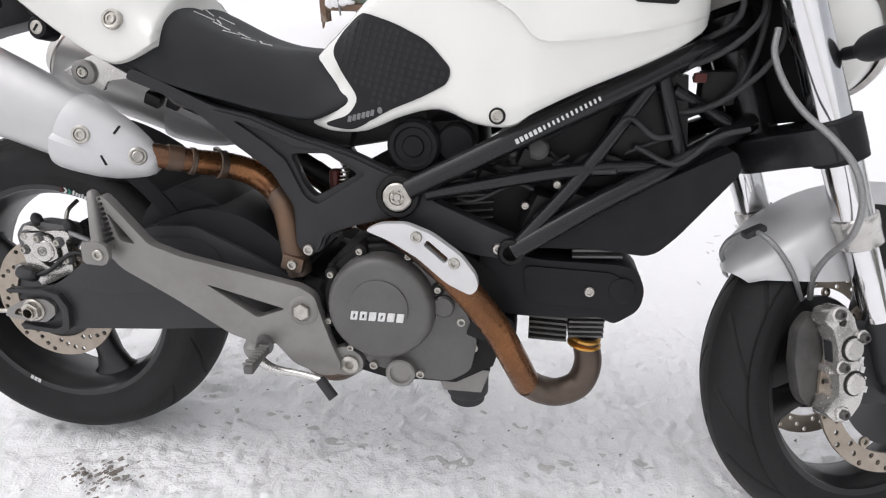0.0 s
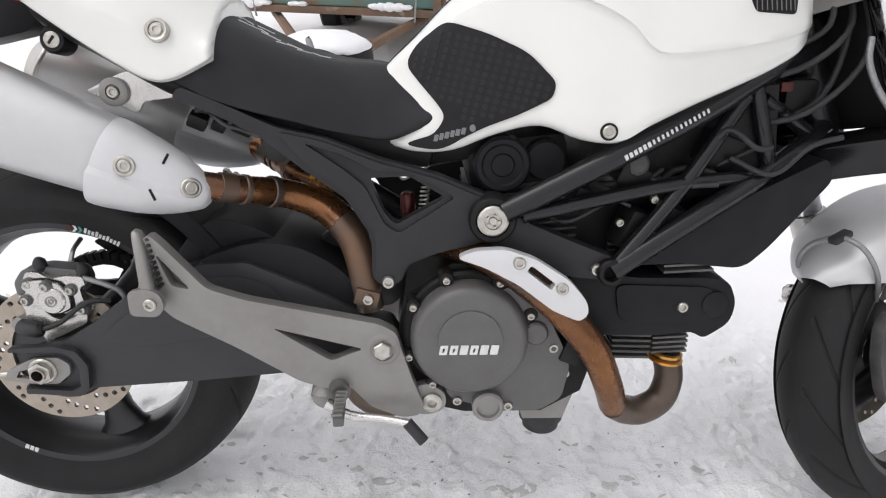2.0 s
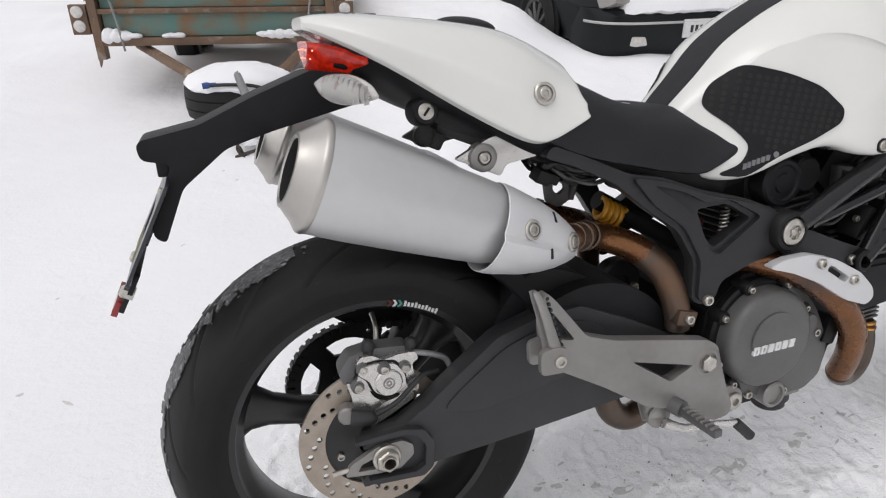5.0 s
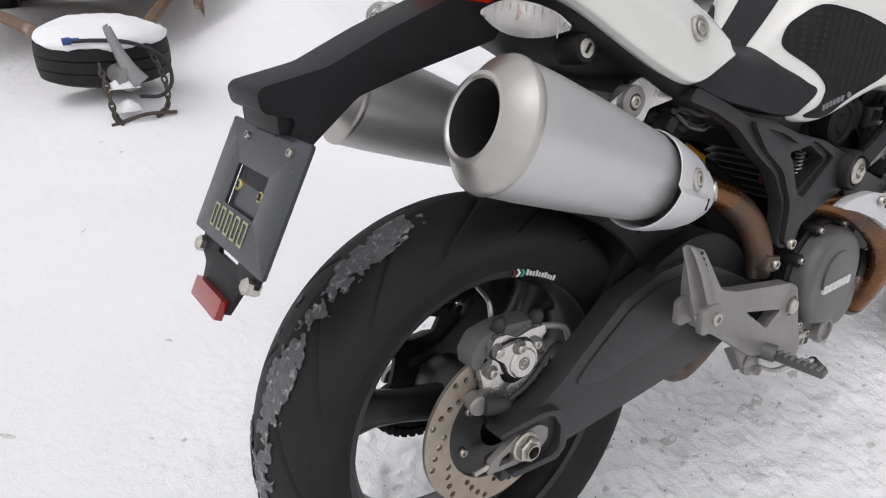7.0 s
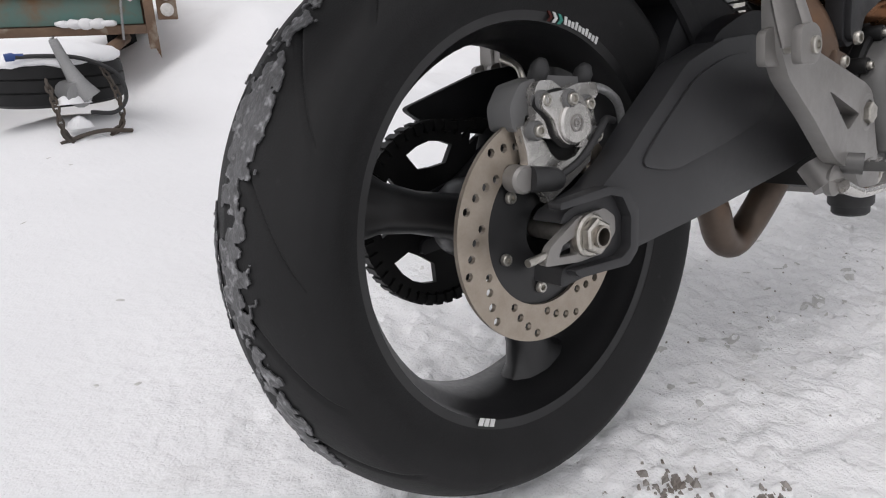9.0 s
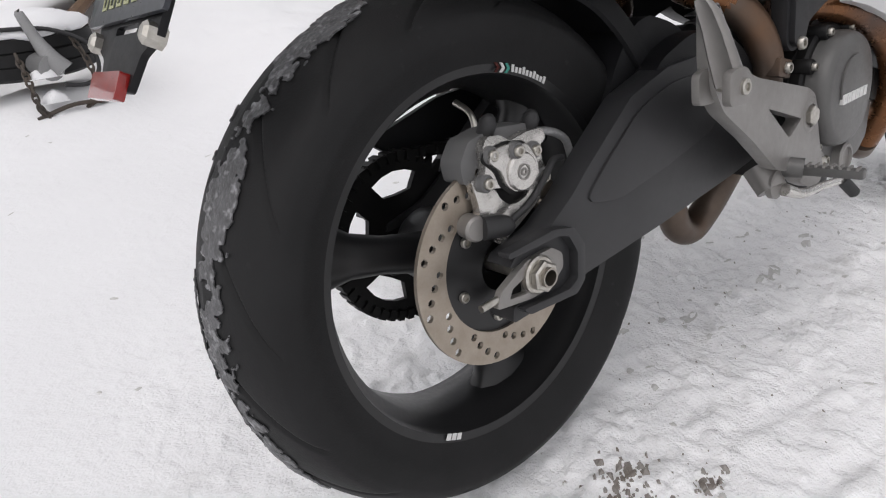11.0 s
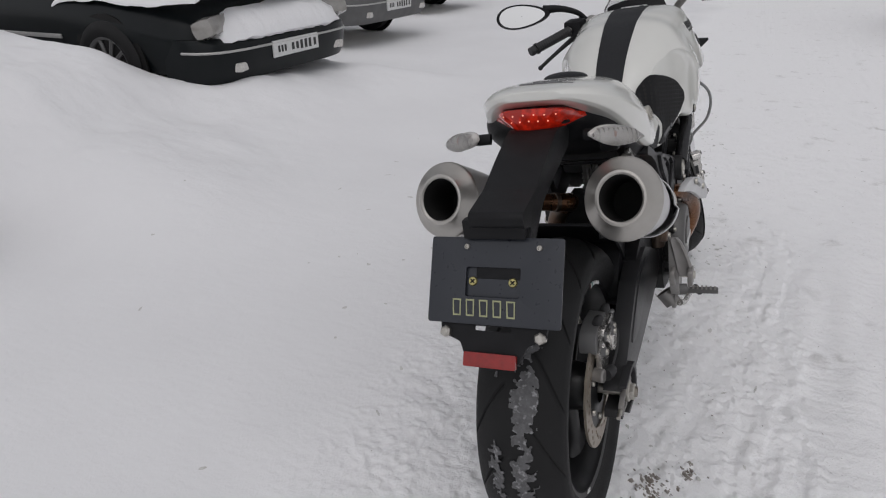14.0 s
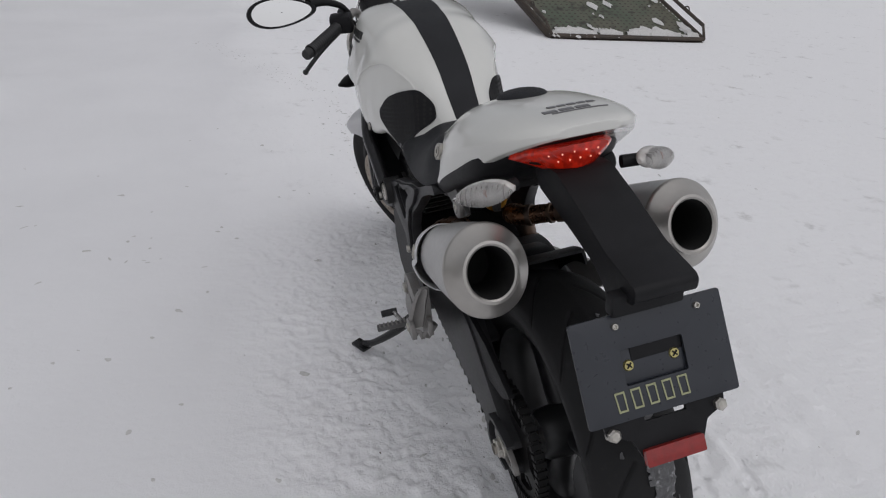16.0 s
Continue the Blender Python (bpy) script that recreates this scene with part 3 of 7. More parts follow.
PAD = [(.613, .803), (.667, .787), (.717, .764), (.752, .728), (.747, .708), (.709, .688), (.662, .669), (.602, .636), (.552, .643), (.596, .657), (.611, .681), (.597, .700), (.556, .745), (.573, .772)]
PADS = rounded([Vector(p) for p in PAD], 0.016, 4)
for side in (-1, 1):
    pad = part("knee_pad", laid_on(TANK_TREE, PADS, side, 0.003), PLASTIC, tank, "black rubber knee pad with a dimpled grip field", None, 30)
STRIPE = [(.519, -.026), (.60, -.031), (.75, -.037), (.90, -.042), (1.03, -.044), (1.03, .044), (.90, .042), (.75, .037), (.60, .031), (.519, .026)]
part("stripe", laid_on(TANK_TREE, [(x, y * 1.1 + TANK_MID) for x, y in STRIPE], 1, 0.0012, up=True, cell=0.02), SEATVINYL, tank, "dark grey racing stripe")

# rider's seat
SEAT = [
    (0.235, [(0, .850), (.05, .850), (.09, .838), (.12, .810), (.136, .775), (.138, .745), (.132, .735), (.10, .730)]),
    (0.29, [(0, .820), (.05, .821), (.095, .812), (.130, .790), (.148, .755), (.150, .718), (.146, .710), (.10, .708)]),
    (0.34, [(0, .793), (.05, .795), (.095, .790), (.128, .768), (.146, .735), (.150, .700), (.146, .692), (.10, .690)]),
    (0.40, [(0, .763), (.05, .766), (.090, .763), (.120, .745), (.138, .715), (.145, .684), (.142, .676), (.10, .674)]),
    (0.46, [(0, .749), (.04, .751), (.075, .748), (.105, .732), (.126, .705), (.138, .668), (.136, .660), (.10, .658)]),
    (0.526, [(0, .744), (.035, .744), (.060, .741), (.090, .725), (.116, .700), (.132, .660), (.130, .648), (.10, .646)]),
    (0.560, [(0, .726), (.035, .722), (.060, .720), (.092, .712), (.114, .698), (.130, .672), (.130, .657), (.10, .655)]),
    (0.594, [(0, .702), (.035, .702), (.060, .702), (.094, .700), (.116, .694), (.128, .684), (.128, .672), (.10, .670)]),
    (0.611, [(0, .690), (.035, .690), (.060, .690), (.096, .690), (.112, .688), (.120, .684), (.120, .680), (.10, .679)]),
]
seat_bm = half_body(SEAT)
seat_bm.normal_update()
SEAT_TREE = BVHTree.FromBMesh(seat_bm)
seat = part("seat", seat_bm, SEATVINYL, bike, "black vinyl rider's seat", None, 60)

# tail cowl over the pillion place
COWL = [
    (-0.036, [(0, .901), (.026, .901), (.043, .9005), (.055, .898), (.059, .894), (.058, .889), (.052, .886), (.02, .886)]),
    (-0.022, [(0, .904), (.034, .904), (.062, .903), (.081, .898), (.088, .890), (.086, .882), (.078, .879), (.03, .880)]),
    (0.018, [(0, .904), (.044, .904), (.083, .901), (.107, .891), (.119, .878), (.117, .860), (.108, .856), (.04, .862)]),
    (0.065, [(0, .900), (.052, .900), (.094, .896), (.121, .882), (.138, .860), (.135, .832), (.125, .828), (.04, .838)]),
    (0.13, [(0, .892), (.060, .891), (.102, .886), (.131, .866), (.152, .834), (.149, .787), (.139, .782), (.04, .800)]),
    (0.20, [(0, .882), (.062, .881), (.105, .874), (.136, .848), (.159, .804), (.159, .746), (.149, .740), (.04, .77)]),
    (0.240, [(0, .870), (.061, .869), (.104, .860), (.138, .830), (.159, .782), (.165, .726), (.154, .721), (.04, .76)]),
    (0.276, [(0, .853), (.056, .852), (.098, .841), (.135, .812), (.157, .774), (.163, .738), (.152, .734), (.04, .76)]),
    (0.311, [(0, .834), (.05, .833), (.092, .822), (.132, .796), (.161, .771), (.167, .757), (.156, .753), (.04, .76)]),
]
def creased_body(name, stations, creases, mat, parent, label, ends=True, fade={}, mid=0.0):
    """Smooth body over a cage mirrored about y = 0; creases: {point of the section: how sharp}; fade: {point: station where its crease ends}."""
    bm = bmesh.new()
    n = len(stations[0][1])
    rings = []
    for x, sec in stations:
        rings.append([(x, -y, z) for y, z in sec] + [(x, y + 2 * mid, z) for y, z in sec[:0:-1]])
    loft(bm, rings)
    bmesh.ops.recalc_face_normals(bm, faces=bm.faces)
    bm.verts.ensure_lookup_table()
    lay = bm.edges.layers.float.new("crease_edge")
    size = 2 * n - 1
    for e in bm.edges:
        a, b = sorted(v.index for v in e.verts)
        if a % size == b % size:
            k = a % size
            k = k if k < n else size - k
            e[lay] = creases.get(k, 0.0) if b // size < fade.get(k, 99) else 0.0
        elif ends and a // size == b // size and a // size in (0, len(stations) - 1):
            e[lay] = 0.75
    ob = part(name, bm, mat, parent, label, None, 180)
    ob.data.attributes.remove(ob.data.attributes["sharp_edge"]) if "sharp_edge" in ob.data.attributes else None
    mod = ob.modifiers.new("smooth", "SUBSURF")
    mod.levels = mod.render_levels = 3
    return ob


def surface_of(ob):
    """Search tree over the smoothed shape of an object."""
    bpy.context.view_layer.update()
    ev = ob.evaluated_get(bpy.context.evaluated_depsgraph_get())
    me = ev.to_mesh()
    tree = BVHTree.FromPolygons([v.co.copy() for v in me.vertices], [tuple(p.vertices) for p in me.polygons])
    ev.to_mesh_clear()
    return tree


cowl = creased_body("tail_cowl", COWL, {4: 0.92, 5: 0.95, 6: 0.95}, WHITE, bike, "white pearl tail cowl over the pillion seat", fade={4: 7}, mid=-0.011)
COWL_TREE = surface_of(cowl)

# mufflers
# soot of the outlets, also the painted shade of the pad dimples
SOOTSHADE = material("soot_and_dimple_shade", (0.006, 0.006, 0.006), 0.8, dark=(0.012, 0.011, 0.010), scale=60)
MUF_A, MUF_D = Vector((-0.060, -0.155, 0.722)), Vector((0.930, 0.012, -0.385)).normalized()


def muffler(side):
    def flip(bm):
        if side > 0:
            bm = mirrored(bm)
            bmesh.ops.translate(bm, verts=bm.verts[:], vec=(0, .006, 0))
        return bm
    bm = bmesh.new()
    lathe(bm, [(.0635, .004), (.0685, .0), (.0690, .006), (.0680, .05), (.0640, .12), (.0580, .20), (.0545, .242), (.050, .26)], MUF_A, MUF_D, 56, wide=0.90)
    body = part("muffler", flip(bm), MUFFLER if side < 0 else STEEL, bike, "oval silver muffler" if side < 0 else "oval brushed steel muffler")
    bm = bmesh.new()
    lathe(bm, [(.0692, .006), (.0704, .003), (.0697, -.001), (.0670, -.004), (.0610, -.0085), (.0530, -.0175), (.0475, -.0235), (.0452, -.0275), (.0410, -.0282), (.0380, -.026), (.0370, -.018), (.0368, .10)], MUF_A, MUF_D, 56, wide=0.90)
    part("end_cap", flip(bm), CAPSTEEL, body, "brushed steel end cap with an open outlet")
    bm = bmesh.new()
    lathe(bm, [(.0378, -.0264), (.0364, -.020), (.0360, .099), (.0, .0995)], MUF_A, MUF_D, 40, wide=0.90)
    part("outlet", flip(bm), SOOTSHADE, body, "sooty outlet pipe")
    bm = bmesh.new()
    lathe(bm, [(.0530, .2700), (.0560, .2440), (.0585, .2385), (.0598, .2395), (.0600, .246), (.0590, .258), (.0560, .275), (.0515, .300), (.0440, .327), (.0345, .350), (.0250, .368), (.019, .377), (.012, .381), (0, .382)], MUF_A, MUF_D, 56, wide=0.94)
    # bulge of the shell towards the wheel, flat facet above
    for v in bm.verts:
        ax = MUF_A + MUF_D * (v.co - MUF_A).dot(MUF_D)
        off = v.co - ax
        v.co = ax + off * (1 + (.08 if off.z < 0 else -.05) * min(1, off.length / .05)) + Vector((0, -.005, 0)) * min(1, off.length / .03)
    bm.normal_update()
    tree = BVHTree.FromBMesh(bm)
    shield = part("heat_shield", flip(bm), SILVER, body, "satin silver heat shield cone")
    for x, z in ((0.203, 0.628), (0.275, 0.594)):
        p, nrm = tree.ray_cast(Vector((x, -1, z)), Vector((0, 1, 0)))[:2]
        nrm = nrm if nrm.y < 0 else -nrm
        bm = bmesh.new()
        lathe(bm, [(.0135, -.004), (.0135, .0015), (.012, .003), (.0095, .003), (.009, .0), (.0, .0)], p, nrm, 24)
        bolt(bm, p, nrm, .0082, .004)
        part("screw", flip(bm), BOLT, shield)
    # slots drawn as thin dark bars, their shade put in the colour
    for x, z, turn in ((.247, .633, -50), (.232, .590, 75)):
        p, nrm = tree.ray_cast(Vector((x, -1, z)), Vector((0, 1, 0)))[:2]
        if p is None:
            continue
        dd, u, v = axes(nrm if nrm.y < 0 else -nrm)
        bm = bmesh.new()
        box(bm, (0, 0, 0), (.017, .0036, .002), (0, 0, 0), .0008)
        bm.transform(Matrix.Translation(p) @ Matrix((v, u, dd)).transposed().to_4x4() @ Matrix.Rotation(radians(turn), 4, "Z"))
        part("slot", flip(bm), DARK, shield)
    return body


muf_r, muf_l = muffler(-1), muffler(1)


def slab(name, poly, y0, y1, mat, parent, label="", bevel=0.004, holes=(), corner=0.010, both=False, place=None):
    """A slab on the near side, or the same on both sides."""
    made = []
    for side in ((-1, 1) if both else (-1,)):
        bm = plate(poly, y0, y1, bevel, holes, corner, place)
        made.append(part(name, mirrored(bm) if side > 0 else bm, mat, parent, label))
    return made


def bolts(parent, spots, r=0.008, h=0.006, mat=None, both=False, name="bolt", d=(0, -1, 0)):
    for p in spots:
        for side in ((-1, 1) if both else (-1,)):
            bm = bmesh.new()
            bolt(bm, p, d, r, h)
            part(name, mirrored(bm) if side > 0 else bm, mat or BOLT, parent)


def bar(name, pts, r, mat, parent, label="", both=False, m=None, seg=12, k=5):
    made = []
    for side in ((-1, 1) if both else (-1,)):
        bm = bmesh.new()
        tube(bm, pts, r, seg, k)
        made.append(part(name, mirrored(bm) if side > 0 else bm, mat, parent, label, m))
    return made


# ---- swingarm ----
ARM = [(-.034, .258), (.046, .262), (.064, .268), (.232, .279), (.407, .295), (.52, .310), (.55, .34), (.53, .375), (.495, .385), (.406, .432), (.323, .470), (.257, .468), (.184, .448), (.099, .387), (.073, .366), (.030, .340), (-.022, .328), (-.030, .318), (.020, .322), (.040, .308), (.030, .280), (-.030, .276)]
swing = tagged(part("swingarm", plate(ARM, -.092, -.127, .011, corner=.006), PLASTICGREY, bike), "black cast swingarm")
slab("swingarm_arm", ARM, -.092, -.126, PLASTICGREY, swing)[0].matrix_basis = Matrix.Diagonal((1, -1, 1, 1))
FIELD = [(.090, .352), (.128, .384), (.196, .432), (.262, .450), (.318, .450), (.360, .432), (.372, .396), (.352, .372), (.250, .352), (.150, .338)]
slab("side_field", FIELD, -.1255, -.1300, PLASTICGREY, swing, "", .0042, (), .020)
bm = bmesh.new()
box(bm, (.44, 0, .36), (.12, .19, .10), (0, 8, 0), .02)
part("cross_member", bm, DARK, swing)
# hump of the arm under the frame
HUGGER = [(.24, .470), (.33, .500), (.40, .492), (.46, .455), (.50, .40), (.50, .36), (.38, .36), (.26, .40)]
slab("arm_bridge", HUGGER, -.118, .118, PLASTIC, swing, "", .02, (), .03)
# chain adjuster and axle nut
slab("chain_adjuster", [(-.058, .286), (-.012, .279), (.022, .279), (.043, .296), (.043, .312), (.028, .323), (-.010, .322), (-.050, .302)], -.124, -.133, CAST, swing, "cast alloy chain adjuster", .002, [[(-.040, .290), (-.014, .287), (-.014, .306), (-.034, .300)]], .004, True)[0]
for side in (-1, 1):
    bm = bmesh.new()
    lathe(bm, [(.021, -.002), (.021, .004), (.019, .006), (.016, .006)], (.003, side * .132, .302), (0, side, 0), 32)
    lathe(bm, [(.0175, .004), (.0175, .013), (.0155, .015), (.0115, .015), (.0112, .010)], (.003, side * .132, .302), (0, side, 0), 6)
    nut = part("axle_nut", bm, BOLT, swing)
    bm = bmesh.new()
    lathe(bm, [(.0105, -.002), (.0105, .019), (.0085, .019), (.008, -.001), (0, -.001)], (.003, side * .132, .302), (0, side, 0), 24)
    part("axle_end", bm, BROWNSTEEL, nut)
    # dark disc stands in for the shaded hollow of the axle
    bm = bmesh.new()
    lathe(bm, [(.0082, .003), (0, .0032)], (.003, side * .132, .302), (0, side, 0), 20)
    part("bore_shade", bm, DARK, nut)
bar("adjuster_screw", [(-.075, -.128, .293), (-.040, -.128, .295)], .004, BOLT, swing)
bm = bmesh.new()
tube(bm, [(.003, -.13, .302), (.003, .13, .302)], .0105, 16)
part("axle", bm, BOLT, swing)

# ---- rear brake ----


def brake_disc(name, c, outer, inner, y, thick, rows, count, parent, m=None, label=""):
    """Drilled disc."""
    bm = bmesh.new()
    seg = count * 6
    ring = lambda r, yy: [bm.verts.new((c[0] + r * math.cos(2 * math.pi * i / seg), yy, c[2] + r * math.sin(2 * math.pi * i / seg))) for i in range(seg)]
    loops = [ring(outer, y), ring(inner, y)]
    es = [bm.edges.new((a, b)) for lp in loops for a, b in zip(lp, lp[1:] + lp[:1])]
    hole_loops = []
    for i in range(count):
        t = (i % rows) / max(1, rows - 1)
        r = inner + (outer - inner) * (0.22 + 0.56 * t)
        a = 2 * math.pi * (i + 0.5) / count
        hc = (c[0] + r * math.cos(a), c[2] + r * math.sin(a))
        lp = [bm.verts.new((hc[0] + 0.0045 * math.cos(q), y, hc[1] + 0.0045 * math.sin(q))) for q in (math.pi / 4 * j for j in range(8))]
        hole_loops.append(lp)
        es += [bm.edges.new((p, q)) for p, q in zip(lp, lp[1:] + lp[:1])]
    fs = [g for g in bmesh.ops.triangle_fill(bm, use_beauty=True, use_dissolve=False, edges=es)["geom"] if isinstance(g, bmesh.types.BMFace)]
    far = {v: bm.verts.new((v.co.x, y + thick, v.co.z)) for v in bm.verts[:]}
    for f in fs:
        bm.faces.new([far[v] for v in reversed(f.verts)])
    for lp in loops + hole_loops:
        for a, b in zip(lp, lp[1:] + lp[:1]):
            bm.faces.new((a, b, far[b], far[a]))
    return part(name, bm, DISC, parent, label, m, 30)


rear_disc = brake_disc("brake_disc", AXLE, .116, .078, -.078, .005, 4, 44, bike, None, "drilled steel rear brake disc with a tan tarnish")
bm = bmesh.new()
lathe(bm, [(.030, .064), (.080, .068), (.081, .074), (.040, .076), (.030, .080)], (AXLE[0], 0, AXLE[2]), (0, -1, 0), 48)
part("disc_carrier", bm, GRAPHITE_W, rear_disc)
for a in range(0, 360, 60):
    q = radians(a + 18)
    bolts(rear_disc, [(AXLE[0] + .06 * math.cos(q), -.076, AXLE[2] + .06 * math.sin(q))], .006, .005)
HALF = [(-.021, .439), (-.014, .448), (.003, .447), (.018, .437), (.042, .441), (.066, .440), (.070, .428), (.060, .422), (.062, .404), (.069, .390), (.066, .381), (.048, .378), (.028, .381), (.015, .389), (-.016, .396), (-.029, .400), (-.031, .407), (-.021, .414), (-.019, .425)]
cal = slab("rear_caliper", HALF, -.088, -.099, CASTBRIGHT, bike, "bright worn alloy rear brake caliper", .003, (), .004)[0]
slab("caliper_back", [(-.041, .405), (-.043, .427), (-.028, .447), (.006, .452), (.060, .446), (.066, .426), (.052, .404), (-.010, .404), (-.014, .417), (-.024, .418), (-.026, .402)], -.056, -.0875, GREYPLASTIC, cal, "dark anodised inner caliper half", .004, (), .006)
# dark slab draws the shaded gap round the caliper face
slab("face_gap_shade", [(-.0205, .4365), (.009, .4395), (.036, .4335), (.0492, .4125), (.0502, .3915), (.030, .381), (.008, .383), (-.0045, .395), (-.0095, .411), (-.0262, .426)], -.0985, -.1002, DARK, cal, "", .0004, (), .005)
slab("caliper_face", [(-.017, .435), (.009, .437), (.034, .431), (.046, .412), (.047, .393), (.029, .384), (.010, .386), (-.001, .396), (-.006, .412), (-.022, .426)], -.0985, -.107, CASTBRIGHT, cal, "", .0035, (), .005)
bm = bmesh.new()
lathe(bm, [(.0205, -.004), (.0205, .003), (.0185, .005), (0, .005)], (.021, -.106, .405), (0, -1, 0), 32)
cap = part("piston_cover", bm, CASTBRIGHT, cal)
bm = bmesh.new()
lathe(bm, [(.0085, .0046), (.0085, .0062), (.0068, .0062), (.0068, .0046)], (.021, -.106, .405), (0, -1, 0), 24)
lathe(bm, [(.0042, .0046), (.0042, .0062), (.0024, .0062), (.0024, .0046)], (.021, -.106, .405), (0, -1, 0), 16)
part("cast_emblem", bm, CAST, cap)
slab("brake_pad", [(-.012, .400), (.052, .392), (.050, .372), (.030, .366), (.006, .372), (-.006, .384)], -.066, -.087, DARK, cal, "", .002, (), .004)
slab("caliper_bracket", [(-.037, .410), (-.023, .405), (-.017, .394), (-.006, .393), (0, .380), (.010, .371), (.022, .368), (.037, .371), (.047, .380), (.062, .376), (.059, .362), (.023, .344), (-.007, .330), (-.008, .337), (-.017, .345), (-.041, .350), (-.046, .360), (-.030, .372), (-.031, .385)], -.083, -.0935, CASTBRIGHT, cal, "bright alloy caliper bracket", .003, (), .004)
for p in ((-.022, -.097, .403), (.060, -.097, .388), (-.013, -.099, .430), (.048, -.099, .420), (.016, -.106, .428)):
    bm = bmesh.new()
    lathe(bm, [(.0095, -.004), (.0095, .003), (.0080, .005), (0, .005)], p, (0, -1, 0), 20)
    lug = part("bolt_lug", bm, GREYPLASTIC, cal)
    bm = bmesh.new()
    bolt(bm, (p[0], p[1] - .005, p[2]), (0, -1, 0), .0062, .004)
    part("screw", bm, BOLT, lug)
for p in ((.000, -.082, .449), (.062, -.082, .440)):
    bm = bmesh.new()
    lathe(bm, [(.0085, -.006), (.0095, .004), (.0095, .012), (.006, .018), (.004, .020), (0, .021)], p, (.1, -.5, 1), 16)
    part("bleed_cap", bm, GRIP, cal)
bm = bmesh.new()
lathe(bm, [(.0135, -.012), (.0135, .006), (.011, .009), (0, .009)], (-.040, -.092, .3605), (-.2, -1, 0), 24)
part("sensor_boss", bm, CAST, cal)
bar("rubber_boot", [(-.036, -.101, .3605), (-.020, -.106, .358), (-.008, -.106, .356), (-.002, -.105, .357)], [.0125, .012, .011, .007], GRIP, cal)
bar("sensor_lead", [(-.004, -.105, .356), (.028, -.108, .370), (.056, -.108, .392), (.075, -.102, .402), (.100, -.092, .398)], .0038, GRIP, cal)
bar("brake_hose", [(.064, -.092, .436), (.081, -.094, .432), (.099, -.092, .424), (.115, -.088, .412), (.125, -.085, .388)], .0045, STEELHOSE, cal, "braided brake hose")
slab("dropout_lip", [(-.040, .341), (.028, .344), (.059, .336), (.074, .312), (.070, .272), (.055, .260), (-.019, .266), (-.027, .275), (.044, .270), (.058, .277), (.061, .308), (.049, .330), (.032, .335), (-.040, .335)], -.124, -.139, PLASTICGREY, swing, "", .002, (), .004, True)

# ---- sprocket, chain and guard on the far side ----
bm = bmesh.new()
c = AXLE
seg = 360
outer = [bm.verts.new((c[0] + (0.104 + 0.008 * math.cos(45 * a)) * math.cos(a), .098, c[2] + (0.104 + 0.008 * math.cos(45 * a)) * math.sin(a))) for a in (2 * math.pi * i / seg for i in range(seg))]
loops = [outer]
for k in range(5):
    lp = []
    for da, r in ((-24, .085), (-12, .087), (0, .088), (12, .087), (24, .085), (20, .062), (0, .057), (-20, .062)):
        a = radians(72 * k + da + 20)
        lp.append(bm.verts.new((c[0] + r * math.cos(a), .098, c[2] + r * math.sin(a))))
    loops.append(lp)
es = [bm.edges.new((a, b)) for lp in loops for a, b in zip(lp, lp[1:] + lp[:1])]
fs = [g for g in bmesh.ops.triangle_fill(bm, use_beauty=True, use_dissolve=False, edges=es)["geom"] if isinstance(g, bmesh.types.BMFace)]
far = {v: bm.verts.new((v.co.x, .106, v.co.z)) for v in bm.verts[:]}
for f in fs:
    bm.faces.new([far[v] for v in reversed(f.verts)])
for lp in loops:
    for a, b in zip(lp, lp[1:] + lp[:1]):
        bm.faces.new((a, b, far[b], far[a]))
sprocket = part("sprocket", bm, DARK, rear_wheel, "dark steel rear sprocket")
run = [(c[0] + .106 * math.cos(radians(a)), c[2] + .106 * math.sin(radians(a))) for a in range(75, 290, 4)]
top = [(c[0] + .106 * math.cos(radians(75)) + t * .50, c[2] + .106 * math.sin(radians(75)) - t * .035) for t in np.linspace(1, 0.02, 34)]
low = [(c[0] + .106 * math.cos(radians(287)) + t * .48, c[2] + .106 * math.sin(radians(287)) + t * .055) for t in np.linspace(0.02, 1, 34)]
bm = bmesh.new()
way = top + run + low
for i, (a, b) in enumerate(zip(way, way[1:])):
    ang = math.degrees(math.atan2(b[1] - a[1], b[0] - a[0]))
    mid = ((a[0] + b[0]) / 2, .102, (a[1] + b[1]) / 2)
    box(bm, mid, (.0155 if i % 2 else .009, .014 if i % 2 else .020, .009 if i % 2 else .0135), (0, -ang, 0), 0)
chain = tagged(part("chain", bm, DARK, rear_wheel), "dark oily drive chain", kind="stuff")
slab("chain_guard", [(-.02, .430), (.10, .462), (.30, .475), (.42, .46), (.42, .395), (.30, .380), (.10, .385), (.02, .400)], .112, .122, PLASTIC, swing, "", .003)
slab("mudguard", [(.205, .470), (.243, .515), (.278, .528), (.330, .512), (.40, .470), (.43, .42), (.40, .40), (.33, .455), (.275, .470), (.225, .42), (.20, .38), (.185, .40)], -.088, .088, PLASTIC, swing, "black rear mudguard", .012, (), .02)

# close-fitting mudguard over the front of the rear tyre
bm = bmesh.new()
rings = []
for a in np.linspace(22, 72, 26):
    q = radians(a)
    w = .090 - .012 * max(0, (a - 55) / 17)
    sec = [(.330, -w), (.316, -w - .002), (.304, -w - .003), (.301, -w + .001), (.312, -w + .003), (.325, -w + .006), (.325, w - .006), (.312, w - .003), (.301, w - .001), (.304, w + .003), (.316, w + .002), (.330, w)]
    rings.append([(AXLE[0] + (r - .004) * math.cos(q), y, AXLE[2] + (r - .004) * math.sin(q)) for r, y in sec])
loft(bm, rings)
